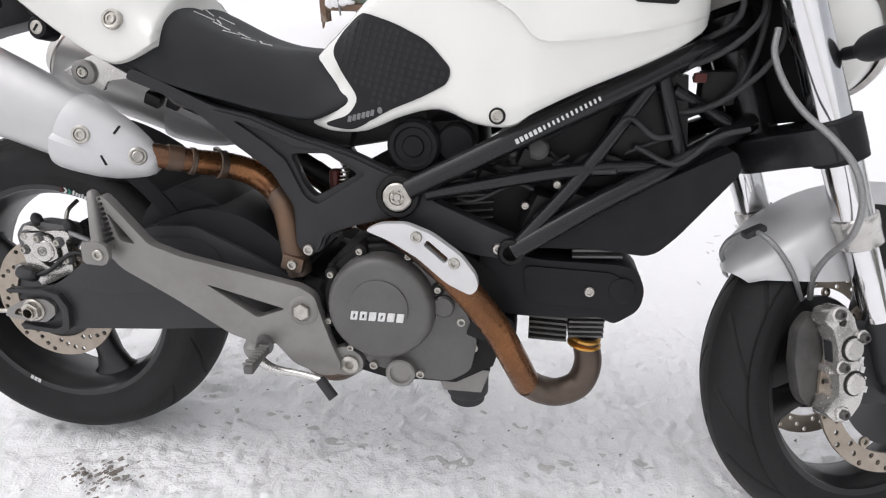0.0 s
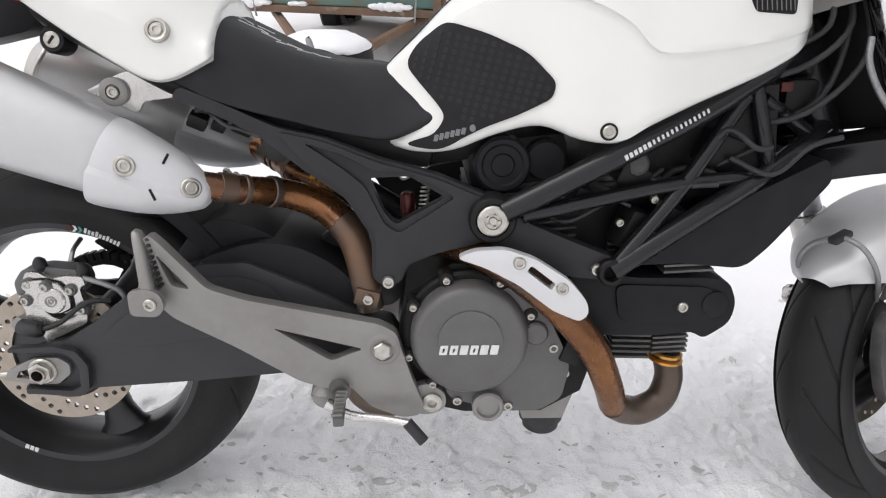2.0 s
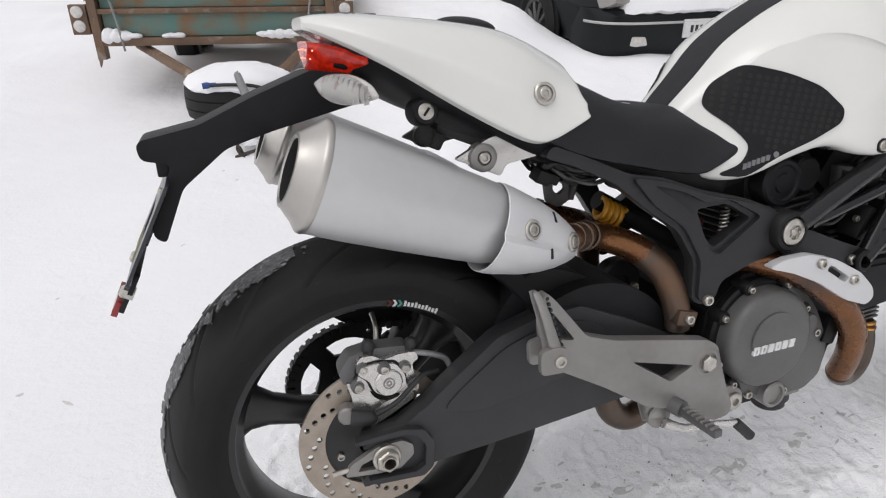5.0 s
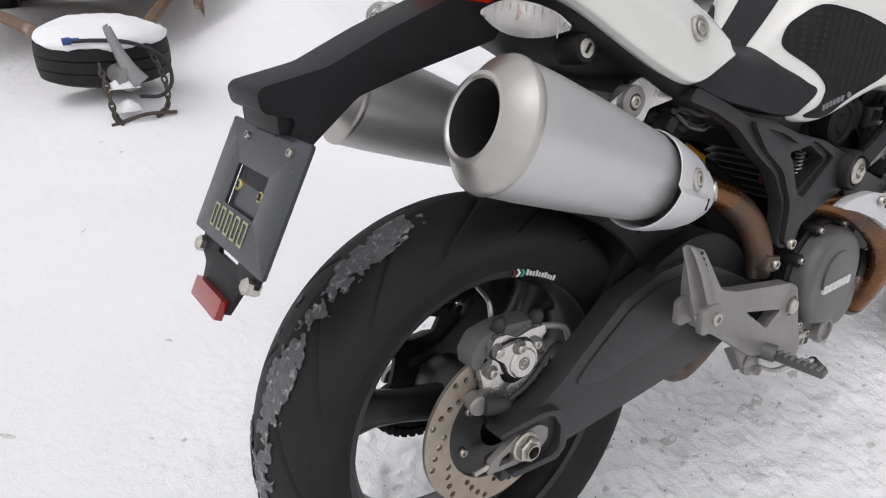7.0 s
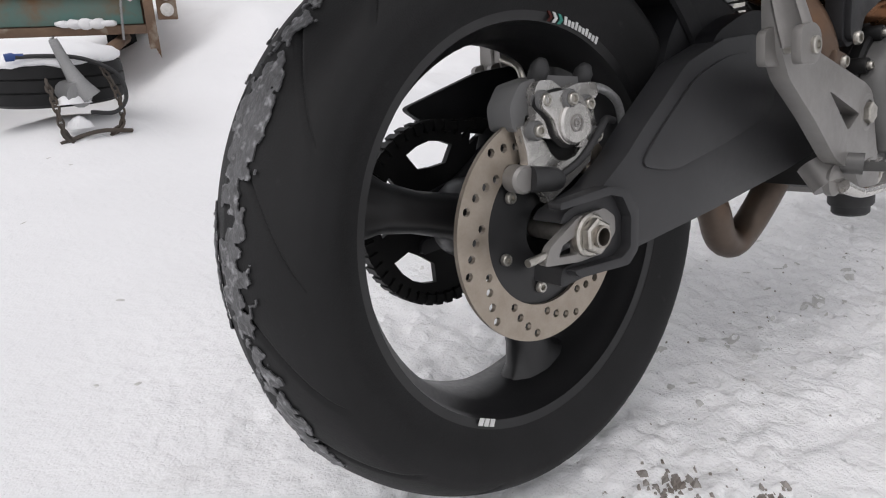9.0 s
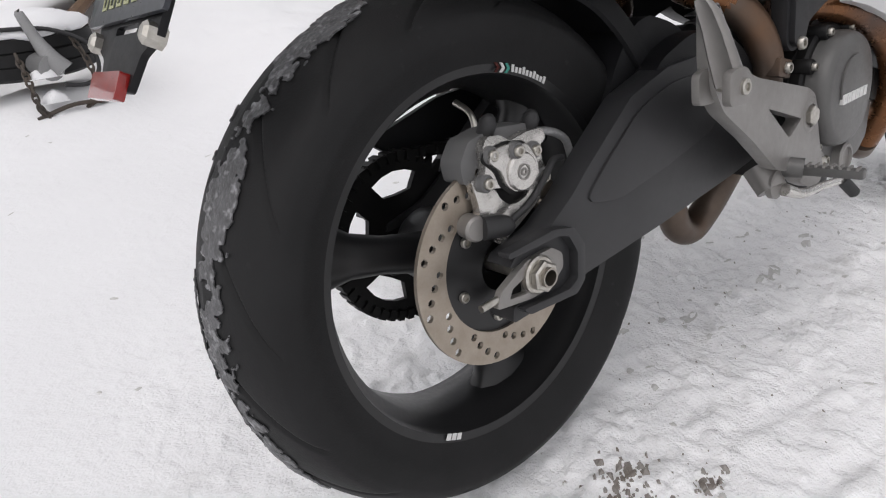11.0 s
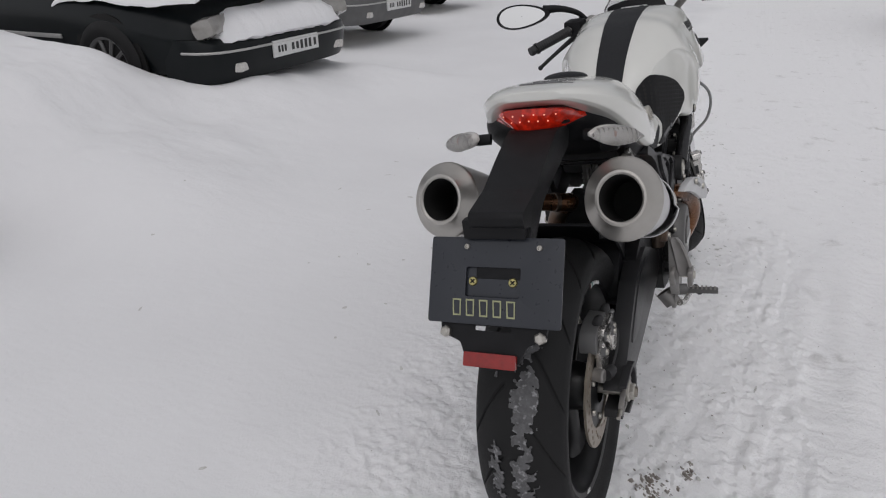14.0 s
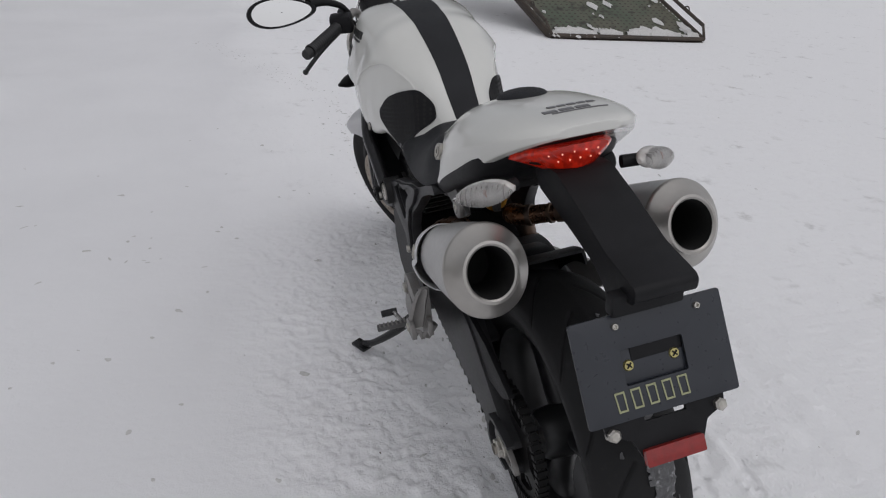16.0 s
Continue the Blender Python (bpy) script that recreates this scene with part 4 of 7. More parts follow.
part("tyre_hugger", bm, PLASTIC, swing, "black plastic hugger over the rear tyre")

# ---- frame plates and trellis ----
PLATE = [(.250, .706), (.262, .722), (.311, .702), (.385, .668), (.446, .655), (.519, .626), (.602, .603), (.650, .582), (.702, .560), (.706, .530), (.678, .510), (.602, .492), (.556, .474), (.548, .448), (.526, .440), (.506, .452), (.506, .517), (.472, .572), (.416, .612), (.360, .658), (.300, .688)]
HOLE = [(.504, .600), (.561, .602), (.610, .572), (.540, .533), (.524, .552)]
slab("frame_plate", PLATE, -.128, -.150, GRAPHITE, bike, "graphite black cast rear frame plate", .005, [HOLE], .012, True)
RIB = [(.385, .664), (.446, .651), (.519, .622), (.600, .599), (.648, .578), (.672, .570), (.698, .546), (.696, .528), (.676, .514), (.602, .496), (.553, .478), (.545, .452), (.526, .446), (.512, .456), (.513, .519), (.479, .577), (.424, .618)]
slab("frame_rib", RIB, -.1495, -.158, GRAPHITE, bike, "", .006, [[(.420, .649), (.470, .634), (.515, .611), (.560, .610), (.624, .574), (.545, .523), (.526, .535), (.500, .590), (.470, .615)]], .012, True)
slab("frame_arm", [(.655, .545), (.700, .555), (.725, .537), (.800, .505), (.862, .480), (.868, .462), (.845, .452), (.785, .458), (.720, .480), (.676, .500)], -.130, -.160, GRAPHITE, bike, "", .006, (), .012, True)
for side in (-1, 1):
    bm = bmesh.new()
    lathe(bm, [(.033, -.03), (.033, .006), (.030, .010), (.024, .010), (.023, .004), (0, .004)], (.674, side * .164, .545), (0, side, 0), 40)
    boss = part("pivot_boss", bm, DARK, bike)
    bm = bmesh.new()
    lathe(bm, [(.0215, .002), (.0215, .012), (.019, .014), (.012, .014), (.011, .010), (.006, .010), (.005, .012), (0, .012)], (.674, side * .164, .545), (0, side, 0), 36)
    part("pivot_bolt", bm, BOLT, boss, "zinc-plated pivot bolt")
    for a in range(5):
        q = radians(72 * a)
        bm = bmesh.new()
        lathe(bm, [(.0018, .012), (.0018, .0148), (0, .0148)], (.674 + .0085 * math.cos(q), side * .164, .545 + .0085 * math.sin(q)), (0, side, 0), 8)
        part("pin", bm, BOLT, boss)
UP = [(.690, -.168, .556), (.775, -.169, .600), (.852, -.168, .640), (.955, -.142, .687), (1.048, -.10, .730), (1.114, -.062, .756), (1.16, -.03, .770)]
LOW = [(.845, -.164, .468), (.966, -.146, .543), (1.061, -.112, .589), (1.154, -.062, .634), (1.19, -.03, .648)]
bar("frame_tube", UP, .0165, FRAMEBLACK, bike, "black painted trellis tube", True)
bar("frame_tube", LOW, .0155, FRAMEBLACK, bike, "", True)
bar("frame_tube", [(.715, -.164, .549), (.915, -.146, .586), (1.053, -.112, .592)], .0105, FRAMEBLACK, bike, "", True)
bar("frame_tube", [(.851, -.163, .476), (.939, -.141, .582), (1.027, -.111, .706)], .0115, FRAMEBLACK, bike, "", True)
bar("frame_tube", [(1.042, -.104, .722), (1.082, -.101, .598)], .0115, FRAMEBLACK, bike, "", True)
bar("frame_tube", [(1.060, -.094, .700), (1.150, -.058, .650)], .0105, FRAMEBLACK, bike, "", True)
bar("frame_tube", [(.90, -.16, .655), (.90, .16, .655)], .0105, FRAMEBLACK, bike)
for side in (-1, 1):
    bm = bmesh.new()
    lathe(bm, [(.020, -.02), (.020, .012), (.017, .015), (.012, .015), (.012, .0), (0, .0)], (.843, side * .160, .467), (0, side, 0), 28)
    part("frame_node", bm, DARK, bike)
bm = bmesh.new()
tube(bm, [STEER_AT + RAKE * .645, STEER_AT + RAKE * .70, STEER_AT + RAKE * .80, STEER_AT + RAKE * .86], [.040, .034, .034, .040], 28)
part("steering_head", bm, FRAMEBLACK, bike, "black steering head tube")
bolts(bike, [(.529, -.158, .452), (.824, -.161, .470)], .009, .007, BOLT, True, "frame_bolt")

# ---- footrest brackets ----
BR = [(.213, .533), (.222, .538), (.233, .527), (.286, .460), (.334, .441), (.517, .394), (.540, .380), (.546, .355), (.561, .307), (.578, .262), (.572, .246), (.545, .242), (.500, .262), (.470, .300), (.440, .296), (.400, .312), (.317, .371), (.239, .420), (.217, .447), (.213, .481)]
for side in (-1, 1):
    bm = plate(BR, -.158, -.178, .006, [[(.227, .512), (.266, .460), (.242, .466)], [(.368, .397), (.492, .357), (.446, .341)]], .010)
    for v in bm.verts:
        v.co.y -= .105 * max(0, .515 - v.co.x)
    br = part("footrest_bracket", mirrored(bm) if side > 0 else bm, CAST, bike, "cast alloy footrest bracket with triangular cut-outs")
    bm = bmesh.new()
    lathe(bm, [(.026, -.016), (.026, .004), (.022, .007), (.017, .007), (.017, .002), (0, .002)], (.519, side * .174, .355), (0, side, 0), 32)
    part("boss", bm, CAST, br)
    bm = bmesh.new()
    lathe(bm, [(.014, .0), (.014, .011), (.012, .013), (0, .013)], (.519, side * .175, .355), (0, side, 0), 6)
    part("bolt", bm, BOLT, br)
    # folded pillion peg: a hollow-faced blade standing in its hinge
    bm = bmesh.new()
    rings = []
    for x, y, z, a, b in ((.222, .222, .452, .0095, .015), (.221, .220, .466, .010, .0165), (.217, .216, .486, .009, .0155), (.213, .211, .510, .008, .0135), (.208, .205, .532, .007, .0115), (.205, .202, .541, .0055, .0085), (.204, .202, .544, .002, .004)):
        ring = []
        for k in range(20):
            q = 2 * math.pi * k / 20
            dx, dy = math.copysign(abs(math.cos(q)) ** .6, math.cos(q)) * a, math.copysign(abs(math.sin(q)) ** .6, math.sin(q)) * b
            if dx < 0 and abs(dy) < b * .6:
                dx += a * .3
            ring.append((x + dx, side * (y + dy), z))
        rings.append(ring)
    loft(bm, rings)
    peg = part("pillion_peg", bm, CAST, br, "folded alloy pillion peg")
    for i in range(9):
        bm = bmesh.new()
        box(bm, (.232 - .0015 * i, side * (.215 - .0016 * i), .470 + .0078 * i), (.004, .026 - .001 * i, .0042), (0, -10, 0), .001)
        part("rubber_rib", bm, GRIP, peg)
    for dy in (.198, .232):
        bm = plate([(.196, .470), (.222, .474), (.238, .466), (.242, .448), (.232, .434), (.196, .436)], -dy - .0045, -dy + .0045, .002, (), .008)
        part("peg_hinge", mirrored(bm) if side > 0 else bm, CAST, br)
    bm = bmesh.new()
    bolt(bm, (.224, side * .2365, .452), (0, side, 0), .0085, .004)
    tube(bm, [(.224, side * .190, .452), (.224, side * .236, .452)], .006, 14)
    part("hinge_pin", bm, BOLT, br)
    # rider peg
    bm = bmesh.new()
    tube(bm, [(.448, side * .165, .300), (.460, side * .20, .297)], .014, 14)
    box(bm, (.462, side * .236, .295), (.015, .074, .013), (0, 0, side * -4), .003)
    peg = part("rider_peg", bm, ENGINE, br, "serrated alloy rider footpeg")
    for i in range(7):
        bm = bmesh.new()
        box(bm, (.462, side * (.206 + .0100 * i), .3025), (.015, .004, .004), (0, 0, side * -4), .001)
        part("tooth", bm, CAST, peg)
    # lower lug
    bm = plate([(.560, .285), (.585, .293), (.612, .274), (.610, .248), (.585, .238), (.548, .244)], -.150, -.166, .004, (), .012)
    lug = part("engine_lug", mirrored(bm) if side > 0 else bm, CAST, br)
    bm = bmesh.new()
    lathe(bm, [(.015, 0), (.015, .008), (.012, .010), (.007, .010), (.006, .004), (0, .004)], (.590, side * .164, .262), (0, side, 0), 24)
    part("lug_bolt", bm, BOLT, lug)
    bm = bmesh.new()
    tube(bm, [(.436, side * .150, .300), (.430, side * .172, .272)], [.022, .020], 20)
    lathe(bm, [(.021, 0), (.021, .008), (.015, .010), (0, .010)], (.434, side * .170, .280), (0, side, 0), 24)
    part("pedal_pivot", bm, CAST, br)
pedal = bar("brake_pedal", [(.436, -.186, .272), (.470, -.195, .258), (.520, -.203, .256), (.556, -.212, .254)], [.009, .007, .006, .006], CASTBRIGHT, bike, "polished brake pedal with a rubber tip")[0]
bar("pedal_tip", [(.554, -.213, .256), (.578, -.222, .230)], .0085, GRIP, pedal)
shift = bar("shift_lever", [(.436, .186, .272), (.500, .20, .262), (.575, .215, .258)], .006, CASTBRIGHT, bike, "polished gear lever with a rubber tip")[0]
bar("lever_tip", [(.572, .205, .258), (.572, .245, .258)], .009, GRIP, shift)

# ---- side stand, down on the left ----
stand = bar("side_stand", [(.585, .13, .235), (.64, .20, .150), (.705, .262, .080), (.735, .290, .062)], [.013, .012, .010, .009], FRAMEBLACK, bike, "black side stand let down on the snow")[0]
bm = bmesh.new()
box(bm, (.742, .297, .054), (.050, .034, .010), (8, -10, 35), .003)
part("foot", bm, FRAMEBLACK, stand)
bar("stand_spring", [(.60, .15, .225), (.66, .215, .14)], .006, DARK, stand)

# ---- engine ----
bm = bmesh.new()
loft(bm, [[(x, y * w, z) for x, z in ((.53, .30), (.56, .245), (.64, .225), (.76, .225), (.82, .26), (.84, .33), (.82, .42), (.74, .47), (.62, .47), (.55, .42))] for y, w in ((-1, .135), (-.85, .14), (.85, .14), (1, .135))])
engine = part("crankcase", bm, DARK, bike, "dark engine crankcase")
slab("side_case", [(.596, .310), (.618, .262), (.688, .243), (.752, .240), (.786, .262), (.796, .315), (.782, .352), (.762, .392), (.735, .425), (.700, .445), (.640, .40)], -.134, -.160, ENGINE, engine, "grey painted engine side case", .006, (), .012)
bm = bmesh.new()
lathe(bm, [(.097, .120), (.097, .148), (.093, .152), (.0, .152)], (.645, 0, .367), (0, -1, 0), 72)
part("cover_flange", bm, DARK, engine)
bm = bmesh.new()
lathe(bm, [(.086, .130), (.086, .168), (.083, .178), (.079, .184), (.073, .186), (.0, .186)], (.645, 0, .367), (0, -1, 0), 72)
cover = part("clutch_cover", bm, ENGINE, engine, "round grey clutch cover with slanted raised lettering")
bm = bmesh.new()
arc = [(.645 + .046 * math.cos(radians(a)), .372 + .046 * math.sin(radians(a))) for a in range(-14, 195, 9)]
part("cover_boss", plate([(x, z) for x, z in arc] + [(.60, .360), (.69, .360)], -.1855, -.1895, .0015, (), 0), ENGINE, cover)
for i in range(6):
    slab("raised_mark", [(.600 + .0145 * i, .352), (.611 + .0145 * i, .352), (.6135 + .0145 * i, .366), (.6025 + .0145 * i, .366)], -.1860, -.1915, PRINT, cover, "", .0005, [[(.6045 + .0145 * i, .3555), (.6075 + .0145 * i, .3555), (.6090 + .0145 * i, .3620), (.6060 + .0145 * i, .3620)]] if i in (0, 1, 3) else (), .001)
for a in (111, 63, 150, 200, 235, 20):
    q = radians(a)
    p = (.645 + .094 * math.cos(q), -.150, .367 + .094 * math.sin(q))
    bm = bmesh.new()
    lathe(bm, [(.011, -.02), (.011, .010), (.010, .012), (0, .012)], p, (0, -1, 0), 20)
    lug = part("bolt_lug", bm, DARK, cover)
    bm = bmesh.new()
    bolt(bm, (p[0], -.162, p[2]), (0, -1, 0), .0058, .006)
    part("screw", bm, BOLT, lug)
bm = bmesh.new()
lathe(bm, [(.024, -.02), (.024, .012), (.021, .015), (.017, .015), (.016, .010), (0, .010)], (.674, -.160, .254), (0, -1, 0), 36)
part("oil_cap", bm, CAST, engine)
bm = bmesh.new()
lathe(bm, [(.018, -.02), (.018, .008), (.015, .011), (0, .011)], (.742, -.158, .372), (0, -1, 0), 28)
part("plug", bm, ENGINE, engine)
bolts(engine, [(.790, -.150, .300), (.770, -.155, .345), (.705, -.158, .250), (.745, -.150, .405), (.628, -.158, .260)], .0075, .007)
bm = bmesh.new()
loft(bm, [[(.722, y, .238), (.736, y, .196), (.800, y, .196), (.814, y, .238)] for y in (-.112, .09)])
bevel_sharp(bm, .006)
part("oil_pump", bm, CAST, engine, "bare cast alloy sump")
bm = bmesh.new()
lathe(bm, [(.0, -.05), (.036, -.05), (.036, .0), (.033, .004), (0, .004)], (.773, -.07, .175), (0, 0, -1), 36)
lathe(bm, [(.030, .0), (.030, .018), (.026, .022), (0, .022)], (.773, -.07, .177), (0, 0, -1), 36)
part("oil_filter", bm, GRIP, engine, "black oil filter")
bm = bmesh.new()
tube(bm, [(.745, -.10, .43), (.745, -.155, .415)], .010, 16)
box(bm, (.800, -.150, .345), (.03, .03, .05), (0, 20, 0), .004)
part("engine_fitting", bm, DARK, engine)["kind"] = "stuff"
bm = bmesh.new()
lathe(bm, [(.03, -.03), (.03, .02), (.026, .024), (0, .024)], (.825, -.11, .32), (0, -1, 0), 24)
part("round_plug", bm, DARK, engine)
# dark filler added to close the bright see-through gap in the frame
bm = bmesh.new()
loft(bm, [[(.76, y, .46), (.90, y, .47), (.98, y, .54), (1.02, y, .62), (.80, y, .60), (.74, y, .54)] for y in (-.075, .075)])
bevel_sharp(bm, .02)
part("gap_filler", bm, DARK, engine, "black filler block between the cylinders")

# horizontal cylinder with its belt cover
bm = bmesh.new()
for i in range(8):
    box(bm, (.905, 0, .298 + .0095 * i), (.062, .20, .0045), (0, 2, 0), .001)
for i in range(5):
    box(bm, (.91, 0, .452 + .0095 * i), (.10, .17, .0045), (0, 2, 0), .001)
box(bm, (.91, 0, .39), (.19, .12, .15), (0, 2, 0), .01)
part("cylinder", bm, DARKALLOY, engine, "finned dark alloy cylinder")["kind"] = "stuff"
bm = bmesh.new()
for i in range(7):
    box(bm, (.966, 0, .308 + .0085 * i), (.056, .205, .004), (0, -3, 0), .001)
for i in range(4):
    box(bm, (.972, -.02, .452 + .010 * i), (.075, .21, .004), (0, -3, 0), .001)
box(bm, (.975, 0, .39), (.07, .12, .15), (0, 0, 0), .012)
part("cylinder_head", bm, ENGINE, engine, "finned grey cylinder head")["kind"] = "stuff"
BELT = [(.795, .462), (.89, .446), (1.007, .444), (1.032, .438), (1.046, .405), (1.040, .372), (1.003, .346), (.984, .358), (.93, .352), (.833, .354), (.79, .39)]
slab("belt_cover", BELT, -.062, -.134, PLASTIC, engine, "black plastic timing belt cover", .010, (), .014)
slab("cover_step", [(.86, .437), (1.0, .432), (1.022, .41), (1.0, .372), (.87, .378)], -.1335, -.139, PLASTIC, engine, "", .004, (), .016)
bolts(engine, [(.963, -.139, .401)], .008, .005, BOLT)
bm = bmesh.new()
lathe(bm, [(.020, 0), (.020, .007), (.017, .009), (.0, .009)], (1.012, -.134, .405), (0, -1, 0), 28)
part("cover_cap", bm, PLASTIC, engine)
# upright cylinder, throttle bodies and airbox in the frame
bm = bmesh.new()
for i in range(9):
    box(bm, (.725, 0, .475 + i * .0125), (.17, .17, .0035), (0, -6, 0), .001)
box(bm, (.725, 0, .53), (.13, .13, .15), (0, -6, 0), .01)
part("upright_cylinder", bm, DARKALLOY, engine, "finned upright cylinder")["kind"] = "stuff"
bm = bmesh.new()
box(bm, (.715, 0, .612), (.15, .20, .075), (0, -6, 0), .02)
head = part("cylinder_head", bm, DARK, engine)
bm = bmesh.new()
lathe(bm, [(.040, -.06), (.040, .006), (.036, .010), (.030, .010), (.027, .007), (.017, .007), (.015, .010), (0, .010)], (.690, -.122, .613), (0, -1, 0), 40)
part("cam_cover", bm, PLASTIC, engine, "round black cam pulley cover")
bm = bmesh.new()
lathe(bm, [(.030, -.06), (.030, .004), (.026, .008), (0, .008)], (.752, -.112, .617), (0, -1, 0), 28)
part("cam_cover", bm, PLASTIC, engine)
bm = bmesh.new()
loft(bm, [[(.80, y, .60), (.86, y, .545), (1.0, y, .56), (1.09, y, .62), (1.08, y, .72), (.95, y, .70), (.84, y, .655)] for y in (-.095, .095)])
bevel_sharp(bm, .015)
part("airbox", bm, DARK, bike, "black airbox under the tank")
bm = bmesh.new()
tube(bm, [(.855, -.10, .575), (.855, -.10, .62)], .024, 18)
tube(bm, [(.835, -.115, .605), (.885, -.115, .60)], .010, 12)
part("throttle_body", bm, DARKALLOY, bike)
PANEL = [(.860, .462), (.956, .466), (1.040, .458), (1.058, .464), (1.084, .490), (1.162, .590), (1.150, .622), (1.066, .578), (.966, .530), (.880, .482)]
slab("side_fairing", PANEL, -.128, .128, PLASTIC, bike, "matt black lower side panel", .012, (), .012)
bm = bmesh.new()
box(bm, (.60, 0, .64), (.22, .20, .07), (0, -10, 0), .02)
# tray widened as a dark filler for the bright gap under the seat
box(bm, (.44, 0, .668), (.32, .236, .056), (0, 14, 0), .015)
part("battery_tray_filler", bm, DARK, bike)
# fuel rail, wires and small hardware in the frame
random.seed(4)
for i in range(9):
    x0, z0 = .77 + .03 * i, .56 + .012 * i
    p = [(x0 + random.uniform(-.02, .02), -.12 + random.uniform(-.02, .03), z0 + random.uniform(-.05, .02))]
    for j in range(3):
        q = p[-1]
        p.append((q[0] + random.uniform(.02, .06), q[1] + random.uniform(-.02, .02), q[2] + random.uniform(-.025, .04)))
    bar("cable", p, random.choice((.003, .004, .0055)), GRIP, bike)
for p, s in (((.87, -.13, .60), (.05, .03, .03)), ((.93, -.12, .53), (.045, .04, .05)), ((.88, -.12, .52), (.04, .04, .06)), ((.80, -.13, .57), (.03, .03, .03)), ((1.0, -.09, .63), (.06, .05, .05))):
    bm = bmesh.new()
    box(bm, p, s, (10, 20, 15), .006)
    part("connector", bm, DARK, bike)
bm = bmesh.new()
lathe(bm, [(.016, 0), (.016, .02), (.012, .024), (0, .024)], (.875, -.125, .612), (0, -1, .3), 20)
part("valve_cap", bm, DARKALLOY, bike)
bolts(bike, [(.905, -.135, .565), (.86, -.13, .53), (.80, -.14, .60), (1.085, -.10, .61)], .006, .006)

# ---- rear shock ----
shock = bar("shock_absorber", [(.415, -.02, .60), (.58, -.02, .50)], .016, DARK, bike, "shock absorber with a yellow spring")[0]
bm = bmesh.new()
a, b = Vector((.412, -.030, .590)), Vector((.452, -.029, .567))
dd, u, v = axes(b - a)
tube(bm, [a + (b - a) * (i / 56) + (u * math.cos(i * .46) + v * math.sin(i * .46)) * .0165 for i in range(57)], .0048, 8, 1)
part("coil_spring", bm, SPRING, shock, "yellow coil spring")
bm = bmesh.new()
lathe(bm, [(.011, -.02), (.011, .012), (.008, .016), (0, .016)], (.556, -.09, .550), (0, 0, 1), 24)
part("reservoir", bm, REDPART, shock, "red anodised adjuster")
bm = bmesh.new()
a, b = Vector((.577, -.125, .535)), Vector((.583, -.125, .585))
tube(bm, [a + (b - a) * (i / 64) + Vector((math.cos(i * .8), math.sin(i * .8), 0)) * .006 for i in range(65)], .0016, 6, 1)
part("return_spring", bm, BOLT, bike, "small zinc return spring")

# ---- exhaust pipes ----
head_pipe = bar("exhaust_pipe", [(.875, -.130, .232), (.855, -.158, .285), (.824, -.182, .352), (.776, -.186, .412), (.72, -.172, .458), (.665, -.142, .484), (.625, -.105, .488), (.60, -.08, .485)], .0222, HEADER, bike, "heat-tinted copper brown exhaust pipe", seg=20, k=8)[0]
bar("pipe_bend", [(.966, -.090, .300), (.974, -.092, .258), (.962, -.096, .220), (.930, -.104, .205), (.900, -.114, .212), (.876, -.129, .231)], [.0215, .0225, .0230, .0232, .0231, .0228], HEADERDARK, head_pipe, "burnt grey-brown pipe bend", seg=20, k=8)
bm = bmesh.new()
lathe(bm, [(.0215, 0), (.0275, .002), (.0275, .006), (.0215, .008)], (.965, -.090, .287), (.1, 0, 1), 28)
lathe(bm, [(.0215, .010), (.0255, .012), (.0255, .016), (.0215, .018)], (.965, -.090, .287), (.1, 0, 1), 28)
part("flange", bm, GOLD, head_pipe, "brass-coloured exhaust flange")
SHEAR = Matrix(((1, 0, 0, 0), (-.26, 1, 0, .185), (0, 0, 1, 0), (0, 0, 0, 1)))
sh = slab("pipe_shield", [(.624, .494), (.650, .507), (.690, .512), (.730, .501), (.775, .474), (.798, .447), (.801, .429), (.790, .417), (.755, .429), (.709, .462), (.664, .483)], -.188, -.204, SILVER, head_pipe, "satin silver heat shield with a slot", .006, [rounded([Vector(q) for q in ((.724, .492), (.757, .468), (.751, .459), (.718, .483))], .004)], .010, False, SHEAR)[0]
for p in ((.708, -.203, .495), (.765, -.216, .463)):
    bolts(sh, [p], .0085, .006)
